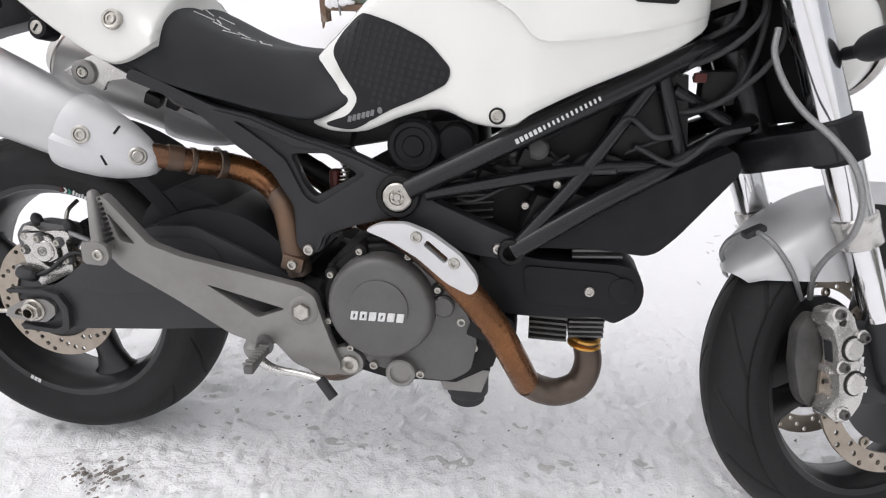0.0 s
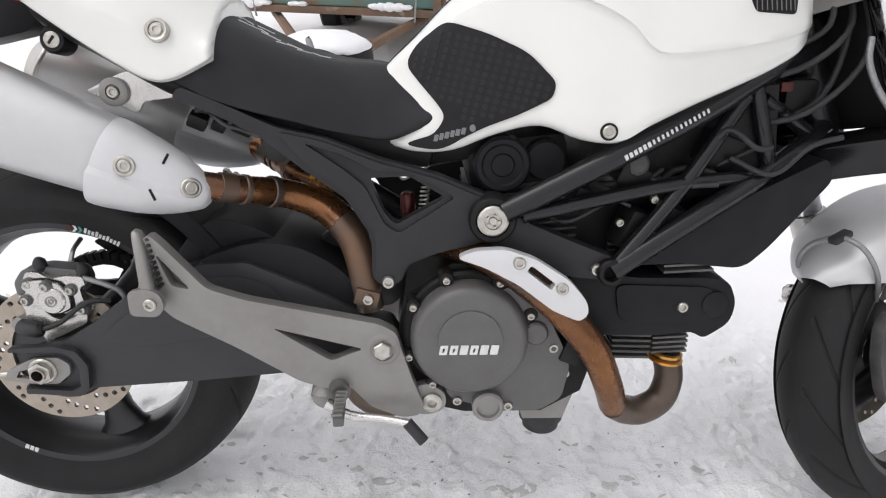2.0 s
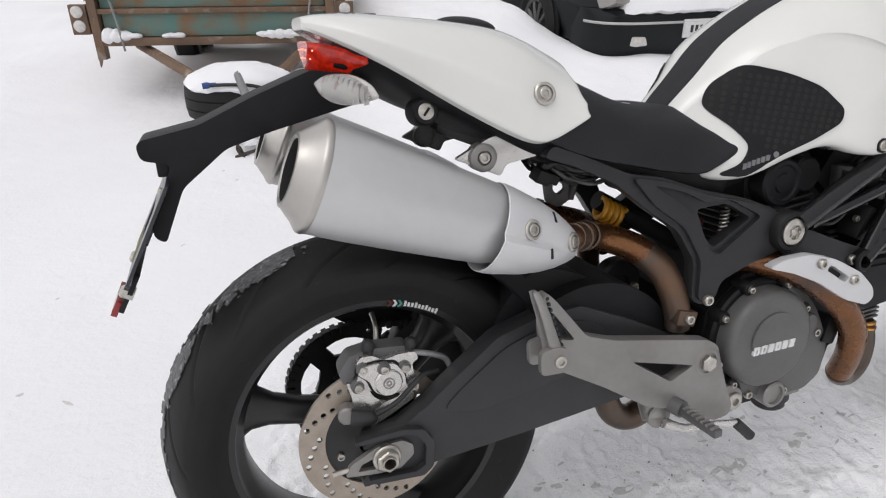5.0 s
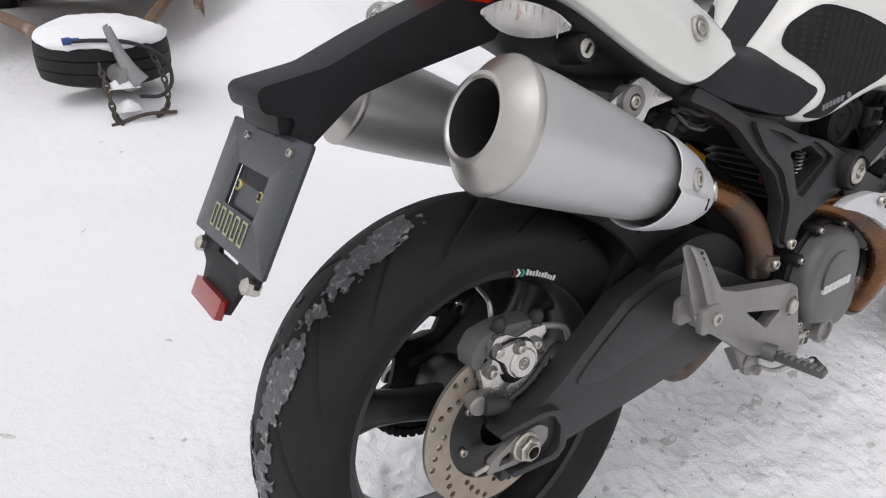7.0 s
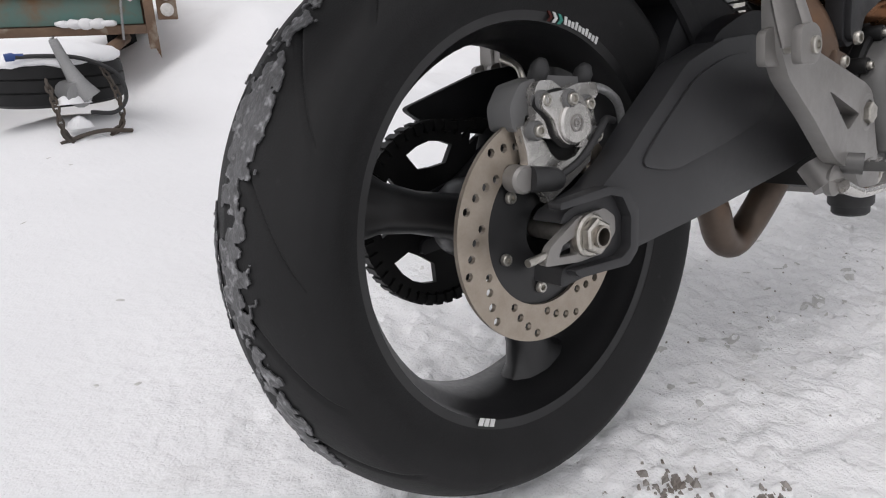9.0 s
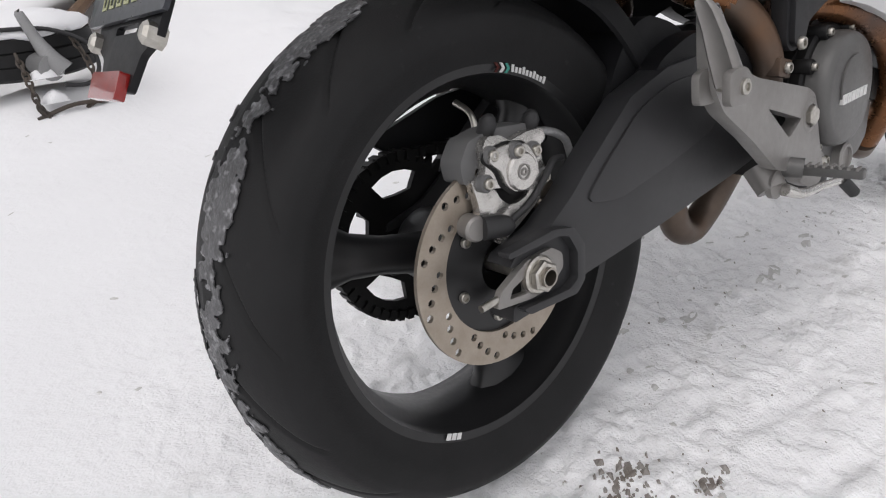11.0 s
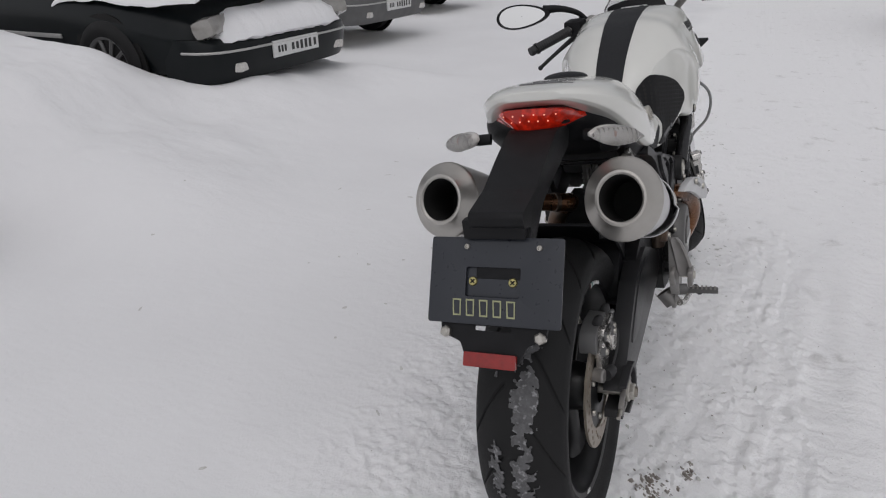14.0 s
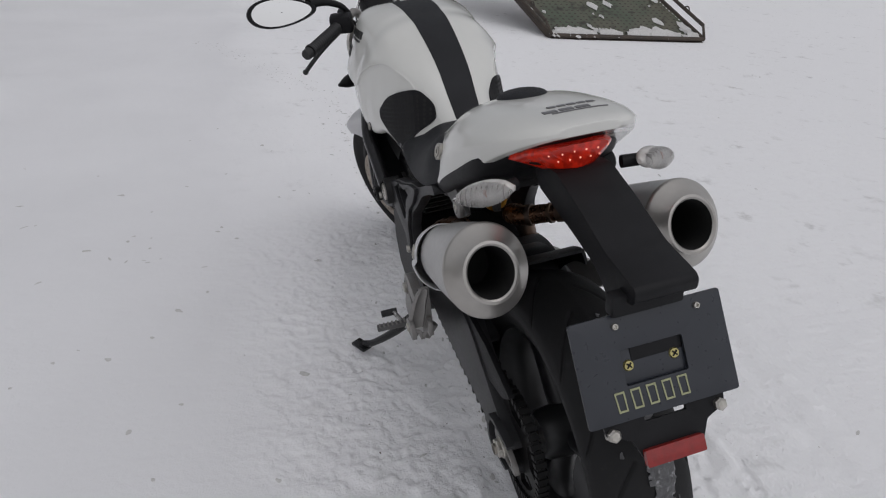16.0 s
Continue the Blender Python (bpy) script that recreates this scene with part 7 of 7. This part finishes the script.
def snow_blanket(m, x0, x1, w, z, thick, label, seed, slope=0.0, name="snow_cover", whole=0.0):
    """Ragged layer of settled snow, in the frame of what it lies on."""
    nx2, ny2 = 120, 110
    X, Y = np.meshgrid(np.linspace(x0, x1, nx2), np.linspace(-w, w, ny2), indexing="ij")
    n = fbm(X, Y, seed, ((.5, .9), (.2, .45), (.07, .10)))
    edge = np.minimum(np.minimum(X - x0, x1 - X), w - np.abs(Y)) / .14
    val = edge + n * (1.3 - whole) - .35 + whole
    keep = val > -.45
    T = z + slope * (X - x1) + thick * (np.clip(val + .1, 0, 1.4) / 1.4) ** .5 * (.8 + .35 * n) - .10 * (np.abs(Y) / w) ** 5 - .10 * np.clip(-val - .05, 0, 1)
    bm = bmesh.new()
    vs = {}

    def get(i, j):
        if (i, j) not in vs:
            vs[i, j] = bm.verts.new((X[i, j], Y[i, j], T[i, j]))
        return vs[i, j]
    for i in range(nx2 - 1):
        for j in range(ny2 - 1):
            if keep[i, j] and keep[i + 1, j] and keep[i, j + 1] and keep[i + 1, j + 1]:
                bm.faces.new((get(i, j), get(i + 1, j), get(i + 1, j + 1), get(i, j + 1)))
    bmesh.ops.recalc_face_normals(bm, faces=bm.faces)
    ex = bmesh.ops.extrude_face_region(bm, geom=bm.faces[:])
    for v in ex["geom"]:
        if isinstance(v, bmesh.types.BMVert):
            v.co.z -= .012
    ob = part(name, bm, SNOW, None, "", m, 60)
    return tagged(ob, label, "snow", kind="stuff")


# black saloon dug into the bank
CAR1 = pose(3.06, 2.92, .04, 0, 0, -93)
car(CAR1, CARBLACK, 4.4, 1.70, .26, .80, 1.42, "black saloon car half buried in a snow bank", GREYPLASTIC)
snow_blanket(CAR1, -1.30, .06, .84, .735, .17, "thick snow lying on a black car bonnet", 71, 0.0, whole=.5)
rng = np.random.RandomState(8)
bm = bmesh.new()
rings = []
for i in range(90):
    f = i / 89
    y = -.66 + 1.36 * f
    k = min(1, 6 * f, 6 * (1 - f)) ** .5
    a, b, c = (noise.noise((y * q, 3.1 + q, 0)) for q in (2.2, 6.0, 17.0))
    low, high, out = .470 - .03 * max(0, b) - .008 * c, .615 + .035 * a + .015 * b + .006 * c, .150 + .012 * b + .005 * c - .26 * abs(y / .85) ** 4.2
    rings.append([(-.14, y, .47), (out - .03, y, low), (out, y, low + .02 * k), (out - .004, y, low + .05 * k), (out - .04, y, .49 + (high - .50) * .75 * k), (.03, y, .49 + (high - .47) * k), (-.06, y, .50 + (high - .45) * k), (-.14, y, .50 + (high - .46) * k)])
loft(bm, rings)
tagged(part("snow_cover", bm, SNOW, None, "", CAR1, 60), "ledge of snow on a black bumper", "snow", kind="stuff")
# pale van and further cars along the row
car(pose(6.02, 3.58, 0, 0, 0, -94), CARWHITE, 4.3, 1.72, .30, .95, 1.75, "dirty white van parked on packed snow", GREYPLASTIC, True)
car(pose(9.35, 4.2, 0, 0, 0, -94), CARWHITE, 4.2, 1.70, .27, .82, 1.45, "white car parked further along the row", SILVER)
car(pose(12.2, 4.4, 0, 0, 0, -94), CARSILVER, 4.2, 1.70, .27, .82, 1.45, "silver car at the end of the row", SILVER)
car(pose(11.6, -3.9, 0, 0, 0, 165), GREYDARKCAR, 4.5, 1.75, .30, .90, 1.7, "dark estate car standing across the yard", GREYPLASTIC, True)


def trailer():
    """Old utility trailer: boarded front, corner posts, lamps, drawbar with spare tyre."""
    a, b = Vector((-.68, 3.83, 0)), Vector((.68, 3.45, 0))
    ang = math.degrees(math.atan2(b.y - a.y, b.x - a.x))
    t = tagged(new("utility_trailer"), "rusty teal utility trailer with a boarded front and tarp", "trailer")
    mid = (a + b) / 2
    t.matrix_basis = pose(mid.x, mid.y, 0, 0, 0, ang)
    L = (b - a).length / 2
    base = .40
    bm = bmesh.new()
    box(bm, (0, .95, base + .17), (2 * L - .06, 1.9, .34), (0, 0, 0), .01)
    part("box_body", bm, WOODRUST, t)
    for i in range(2):
        bm = bmesh.new()
        box(bm, (0, -.012, base + .085 + .165 * i), (2 * L - .10, .02, .135), (0, 0, 0), .004)
        part("board", bm, TEAL, t, "teal board with rust patches")
    for z, h in ((base - .01, .045), (base + .165, .03), (base + .335, .045)):
        bm = bmesh.new()
        box(bm, (0, -.030, z), (2 * L, .055, h), (0, 0, 0), .004)
        part("rail", bm, WOODRUST, t)
    for side in (-1, 1):
        bm = bmesh.new()
        box(bm, (side * (L - .015), -.032, base + .12), (.05, .065, .46), (0, 0, 0), .004)
        part("corner_post", bm, WOODRUST, t)
        bm = bmesh.new()
        merge(bm, plate([(side * (L - .04), base - .04), (side * (L + .012), base - .04), (side * (L + .012), base - .16)], -.05, -.03, .002, (), 0))
        part("corner_hook", bm, WOODRUST, t)
        bm = bmesh.new()
        box(bm, (side * (L + .075), -.03, base + .12), (.10, .04, .17), (0, 0, 0), .006)
        lamp = part("lamp_box", bm, WOODRUST, t)
        for z in (.165, .085):
            bm = bmesh.new()
            lathe(bm, [(.034, -.01), (.034, .012), (.022, .022), (0, .024)], (side * (L + .075), -.05, base + z), (0, -1, 0), 24)
            part("lens", bm, CLEAR, lamp)
        bm = bmesh.new()
        tube(bm, [(side * (L - .10), -.065, base + .33), (side * (L - .14), -.07, base + .15), (side * (L - .16), -.068, base - .06)], .007, 6)
        part("hanging_chain", bm, STEELHOSE, t)
        bm = bmesh.new()
        tube(bm, [(side * .55, .2, base - .06), (.17 + side * .27, -.45, base - .12), (.33 + side * .03, -1.0, base - .20)], .03, 8)
        part("drawbar", bm, WOODRUST, t)
        bm = bmesh.new()
        lathe(bm, [(.17, -.08), (.27, -.09), (.30, -.06), (.30, .06), (.27, .09), (.17, .08)], (side * (L - .20), 1.3, .29), (1, 0, 0), 36)
        part("wheel", bm, RUBBER, t)
        bm = bmesh.new()
        lathe(bm, [(0, 0), (.17, 0), (.17, .01), (0, .012)], (side * (L - .14), 1.3, .29), (side, 0, 0), 28)
        part("wheel_disc", bm, WOODRUST, t)
    bm = bmesh.new()
    n = 30
    rows = [[(x, y, base + .36 + .12 * max(0, math.sin(math.pi * (x / (2 * L + .05) + .5))) ** .6 + .02 * noise.noise((x * 4, y * 4, 0))) for x in np.linspace(-L - .02, L + .02, n)] for y in np.linspace(-.05, 1.95, n)]
    gr = [[bm.verts.new(p) for p in r] for r in rows]
    for p, q in zip(gr, gr[1:]):
        for j in range(n - 1):
            bm.faces.new((p[j], p[j + 1], q[j + 1], q[j]))
    for r in (gr[0],):
        lowv = [bm.verts.new((v.co.x, v.co.y - .01, v.co.z - .12 - .05 * random.random())) for v in r]
        for j in range(n - 1):
            bm.faces.new((r[j], r[j + 1], lowv[j + 1], lowv[j]))
    part("tarpaulin", bm, TARP, t, "grey sagging tarpaulin")
    return t


trailer()
TY = (.03, 2.72, .235)
bm = bmesh.new()
lathe(bm, [(.16, -.075), (.23, -.085), (.262, -.07), (.268, -.03), (.262, -.025), (.268, -.02), (.268, .02), (.262, .025), (.268, .03), (.262, .07), (.23, .085), (.16, .075)], TY, (0, 0, 1), 56)
spare = tagged(part("spare_tyre", bm, RUBBER, None), "old spare tyre lying on a drawbar under snow", "tyre")
bm = bmesh.new()
lathe(bm, [(0, -.02), (.165, -.02), (.165, .02), (0, .02)], TY, (0, 0, 1), 32)
part("rim", bm, WOODRUST, spare)
bm = bmesh.new()
lathe(bm, [(0, .150), (.10, .146), (.18, .138), (.235, .118), (.262, .090), (.258, .074), (.20, .060), (0, .050)], TY, (0, 0, 1), 48)
for v in bm.verts:
    k = noise.noise(v.co * 7) * .018 + noise.noise(v.co * 19) * .008
    v.co += Vector((k, k * .6, k))
tagged(part("snow_cap", bm, SNOW, None, "", None, 80), "thick round cap of snow on an old tyre", "snow", kind="stuff")
hitch = tagged(new("trailer_hitch"), "snowy trailer coupling with handle, chain and blue plug", "hitch")
hitch.matrix_basis = pose(.085, 2.40, .02, 0, 0, 10)
bm = bmesh.new()
tube(bm, [(-.07, .30, .20), (-.05, .10, .195), (-.04, -.03, .185)], [.04, .042, .048], 14)
part("coupler", bm, STEELHOSE, hitch)
bm = bmesh.new()
tube(bm, [(-.005, -.03, .17), (-.03, -.015, .22), (-.05, .01, .29), (-.07, .03, .375), (-.072, .032, .385)], [.034, .026, .017, .013, .008], 14, 5, True, 1.4)
part("handle", bm, STEELHOSE, hitch)
bm = bmesh.new()
tube(bm, [(-.20, .12, .325), (-.10, .09, .325), (.02, .05, .31), (.12, .0, .25), (.13, -.03, .16), (.07, -.05, .11), (-.02, -.05, .12)], .008, 8, 6)
part("cable", bm, GRIP, hitch)
bm = bmesh.new()
tube(bm, [(-.215, .125, .325), (-.19, .12, .327), (-.185, .12, .327), (-.155, .11, .328)], [.014, .015, .011, .010], 12, 3)
part("plug", bm, BLUE, hitch)
for x0, pts in ((-.10, [(-.12, .05, .24), (-.13, -.02, .16), (-.13, -.05, .06), (-.11, -.06, .02)]), (.1, [(.09, .06, .28), (.10, -.02, .18), (.09, -.05, .07), (.04, -.06, .03)])):
    c = catmull(pts, 4)
    for i in range(len(c) - 1):
        p, q = Vector(c[i]), Vector(c[i + 1])
        bm = bmesh.new()
        dd, u, v = axes(q - p)
        if i % 2:
            u, v = v, u
        ring = [(p + q) / 2 + dd * math.cos(s) * .020 + u * math.sin(s) * .010 for s in np.linspace(0, 2 * math.pi, 13)]
        tube(bm, ring, .0045, 6, 1)
        part("chain_link", bm, DARKRUST, hitch)
bm = bmesh.new()
tube(bm, [(-.15, -.05, .02), (-.02, -.075, .05), (.12, -.05, .03)], .008, 8)
part("shackle", bm, DARKRUST, hitch)

def ramp():
    """Perforated steel loading ramp lying on the snow."""
    A, B, C, D = Vector((5.75, -2.64, .025)), Vector((5.485, -4.33, .025)), Vector((8.62, -3.70, 1.40)), Vector((8.88, -2.01, 1.40))
    t = tagged(new("loading_ramp"), "green perforated steel ramp with patches of snow", "ramp")
    bm = bmesh.new()
    nrm = (B - A).cross(D - A).normalized()
    if nrm.z < 0:
        nrm = -nrm
    nu, nv = 26, 58
    P = lambda u, v: (A * (1 - u) + B * u) * (1 - v) + (D * (1 - u) + C * u) * v
    gr = [[bm.verts.new(P(i / nu, (j / nv))) for i in range(nu + 1)] for j in range(nv + 1)]
    for j in range(nv):
        for i in range(nu):
            q = (gr[j][i], gr[j][i + 1], gr[j + 1][i + 1], gr[j + 1][i])
            cen = sum((v.co for v in q), Vector()) / 4
            inner = [bm.verts.new(cen + (v.co - cen) * .34) for v in q]
            for k in range(4):
                bm.faces.new((q[k], q[(k + 1) % 4], inner[(k + 1) % 4], inner[k]))
    part("deck", bm, GREEN, t, "worn green perforated deck")
    for p, q in ((A, B), (B, C), (C, D), (D, A)):
        bm = bmesh.new()
        tube(bm, [p + nrm * .004, q + nrm * .004], .022, 8)
        part("edge_rail", bm, DARKRUST, t)
    bm = bmesh.new()
    v = [bm.verts.new(p - Vector((0, 0, .03))) for p in (A, B, C, D)]
    bm.faces.new(v)
    w2 = [bm.verts.new(p.co - nrm * .05) for p in v]
    for i in range(4):
        bm.faces.new((v[i], v[(i + 1) % 4], w2[(i + 1) % 4], w2[i]))
    part("underside", bm, DARKRUST, t)
    for p in (C, D):
        bm = bmesh.new()
        tube(bm, [p - Vector((.1, 0, .08)), Vector((p.x - .1, p.y, -.05))], .04, 10)
        part("leg", bm, DARKRUST, t)
    # raised side rails with end plates and a lashing eye
    for p, q, s in ((A, D, 1), (B, C, -1)):
        bm = bmesh.new()
        up = nrm * .10 + (B - A).normalized() * .03 * -s
        start = p.lerp(q, .035) + up
        tube(bm, [start, q + up], .020, 8)
        tube(bm, [p + nrm * .01, start], .014, 8)
        for k in (.25, .5, .75):
            tube(bm, [p.lerp(q, k), p.lerp(q, k) + up], .012, 8)
        part("side_rail", bm, DARKRUST, t)
        bm = bmesh.new()
        e0 = p.lerp(q, .12) + up
        tube(bm, [e0 + nrm * .045 * math.sin(k * math.pi / 8) + (q - p).normalized() * .04 * math.cos(k * math.pi / 8) for k in range(9)], .008, 6, 1)
        part("lashing_eye", bm, DARKRUST, t)
    rng = np.random.RandomState(2)
    bm = bmesh.new()
    for u0, u1, deep in ((.02, .30, .05), (.32, .47, .045), (.50, .86, .055), (.90, .98, .05)):
        n = 14
        low, high = [], []
        for k in range(n + 1):
            u = u0 + (u1 - u0) * k / n
            d = deep * math.sin(math.pi * min(max(k / n, .06), .94)) ** .5 * (.6 + .6 * rng.rand())
            low.append(bm.verts.new(P(u, .008) + nrm * .008))
            high.append((bm.verts.new(P(u, .008 + d * .5) + nrm * .035), bm.verts.new(P(u, .008 + d) + nrm * .008)))
        for k in range(n):
            bm.faces.new((low[k], low[k + 1], high[k + 1][0], high[k][0]))
            bm.faces.new((high[k][0], high[k + 1][0], high[k + 1][1], high[k][1]))
    for _ in range(80):
        u, s = rng.rand(), rng.rand() ** 1.6 if rng.rand() > .45 else .035 * rng.rand()
        cen = P(u, s) + nrm * .012
        r = .012 + .045 * rng.rand() ** 2
        n = 9
        ring = [bm.verts.new(cen + (A - B).normalized() * math.cos(2 * math.pi * k / n) * r * (.6 + .8 * rng.rand()) + (D - A).normalized() * math.sin(2 * math.pi * k / n) * r * (.8 + 1.4 * rng.rand())) for k in range(n)]
        top = bm.verts.new(cen + nrm * .02)
        for k in range(n):
            bm.faces.new((ring[k], ring[(k + 1) % n], top))
    sp = part("snow_patch", bm, PATCH, t)
    sp["kind"] = "stuff"
    return t


ramp()

bm = bmesh.new()
rng = np.random.RandomState(31)
for x0, x1, y0, y1, z0, tall, seed in ((-.11, .19, 2.285, 2.41, .0, .085, 1), (-.035, .085, 2.345, 2.43, .19, .045, 2), (-.02, .075, 2.33, 2.39, .10, .05, 3)):
    n = 36
    t = bmesh.new()
    gr = []
    for i in range(n):
        row = []
        for j in range(n):
            u, v = i / (n - 1), j / (n - 1)
            q = Vector((x0 + (x1 - x0) * u, y0 + (y1 - y0) * v, seed))
            k = max(0, 1 - ((2 * u - 1) ** 2 + (2 * v - 1) ** 2) * (1 + .5 * noise.noise(q * 12)))
            row.append(t.verts.new((q.x, q.y, z0 - .012 + tall * k ** .6 * (.75 + .55 * noise.noise(q * 22)) + .006 * noise.noise(q * 60))))
        gr.append(row)
    for p, q in zip(gr, gr[1:]):
        for j in range(n - 1):
            t.faces.new((p[j], q[j], q[j + 1], p[j + 1]))
    low = bmesh.ops.extrude_face_region(t, geom=t.faces[:])
    for v in low["geom"]:
        if isinstance(v, bmesh.types.BMVert):
            v.co.z = z0 - .014
    merge(bm, t)
tagged(part("clinging_snow", bm, SNOW, None, "", None, 80), "snow clinging to a trailer coupling and chain", "snow", kind="stuff")
bm = bmesh.new()
for k in range(26):
    f = k / 25
    p = Vector((-.62, 3.76, .425)).lerp(Vector((.60, 3.415, .425)), f)
    w = max(0, noise.noise((f * 5.3, 1.7, 0)) + .12)
    if w > .05:
        t = bmesh.new()
        bmesh.ops.create_icosphere(t, subdivisions=2, radius=1)
        for v in t.verts:
            v.co = p + Vector((v.co.x * .045, v.co.y * .022, v.co.z * (.012 + .06 * w))) * (1 + .3 * noise.noise(v.co * 2 + p * 9))
        merge(bm, t)
tagged(part("ledge_snow", bm, SNOW, None, "", None, 80), "little drifts of snow on a trailer ledge", "snow", kind="stuff")

# bare grey patches, crumbs of dirty ice and grit where wheels have passed
rng = np.random.RandomState(6)
bm = bmesh.new()


def patch(x, y, a, b, turn):
    """Thin ragged blot that follows the ground."""
    n = 14
    ca, sa = math.cos(turn), math.sin(turn)
    w = .55 + .9 * rng.rand(n)
    w = (w + np.roll(w, 1)) / 2
    ring = []
    for k in range(n):
        q = 2 * math.pi * k / n
        u, v = a * w[k] * math.cos(q), b * w[k] * math.sin(q)
        px, py = x + u * ca - v * sa, y + u * sa + v * ca
        ring.append(bm.verts.new((px, py, rest(px, py) + .0008)))
    mid = bm.verts.new((x, y, rest(x, y) + .0022))
    for k in range(n):
        bm.faces.new((ring[k], ring[(k + 1) % n], mid))


for x, y, a, b in ((.497, .0, .020, .010), (.45, .02, .012, .006), (.757, -.03, .030, .011), (.72, -.028, .014, .006), (.955, -.002, .016, .007), (.92, -.015, .018, .006), (.70, -.03, .012, .005), (.38, .05, .012, .007), (.34, .06, .012, .006), (1.10, .02, .014, .006), (.56, -.02, .008, .004), (.62, -.01, .008, .003), (.84, .03, .008, .003), (.30, -.02, .008, .005), (.19, .10, .010, .006)):
    patch(x, y, a, b, rng.randn() * .3)
for _ in range(60):
    patch(.15 + 1.0 * rng.rand(), -.02 + .12 * rng.randn(), .003 + .006 * rng.rand(), .002 + .003 * rng.rand(), rng.randn() * .4)
# a trodden trail leading away past the front wheel
TRAIL = catmull([(1.35, -.20), (1.75, -.07), (2.2, -.035), (2.65, -.034), (3.25, -.03), (4.2, .22), (4.84, .50), (5.6, .80)], 12)
for px, py in TRAIL:
    for _ in range(5):
        patch(px + rng.randn() * .07, py + rng.randn() * .07, .003 + .012 * rng.rand() ** 3, .002 + .006 * rng.rand() ** 2, rng.randn() * .6 + .4)
for sx, sy, sr, count in ((1.9, .6, .5, 24), (2.6, -.6, .6, 24), (.2, 1.1, .5, 14), (-.3, .8, .4, 8), (3.6, -2.2, .8, 20), (4.6, -3.0, .7, 16), (1.3, .75, .35, 20), (-.2, -.4, .4, 14)):
    for _ in range(count):
        patch(sx + rng.randn() * sr, sy + rng.randn() * sr, .005 + .012 * rng.rand() ** 2, .003 + .006 * rng.rand() ** 2, rng.randn())
tagged(part("bare_patches", bm, PATCH, None, "", None, 60), "small grey icy blots trodden into the snow", "ice", kind="stuff")
bm = bmesh.new()
for sx, sy, sr, count, big in ((.085, -.160, .034, 80, 1.0), (.110, -.150, .026, 50, 1.2), (.178, -.225, .016, 30, 1.2), (.16, -.215, .03, 14, .8), (.75, -.02, .30, 60, .5), (.40, .0, .25, 50, .5), (.30, -.25, .25, 40, .5), (.62, .25, .3, 30, .5), (1.7, -.2, .25, 40, .7)):
    for _ in range(count):
        x, y = sx + rng.randn() * sr, sy + rng.randn() * sr * .6
        r = (.0018 + .0048 * rng.rand() ** 2.5) * big
        z = rest(x, y)
        vs = [bm.verts.new((x + r * a * (.5 + rng.rand()), y + r * b * (.5 + rng.rand()), z + r * c * (.4 + .5 * rng.rand()))) for a, b, c in ((1, .2, 0), (-1, -.1, 0), (.2, 1, 0), (-.1, -1, 0), (.3, .2, 1), (.8, .7, .5))]
        for a, b, c in ((0, 5, 4), (5, 2, 4), (2, 1, 4), (1, 3, 4), (3, 0, 4)):
            bm.faces.new((vs[a], vs[b], vs[c]))
tagged(part("ice_crumbs", bm, GRIT, None, "", None, 20), "brown and grey crumbs of dirty ice", "grit", kind="stuff")

# air intake grille let into the tank's shoulders
for side in (-1, 1):
    gr = part("tank_grille", laid_on(TANK_TREE, rounded([Vector(q) for q in ((.975, .842), (.985, .813), (1.040, .810), (1.046, .842))], .006, 3), side, .0012), DARK, tank, "dark mesh intake in the tank")
    for i in range(9):
        x = .986 + .0065 * i
        bar("grille_wire", [(x, side * (TANK_TREE.ray_cast(Vector((x, side, z)), Vector((0, -side, 0)))[0].y * side + .0018), z) for z in (.815, .826, .838)], .0008, GREYPLASTIC, gr, seg=5, k=1)
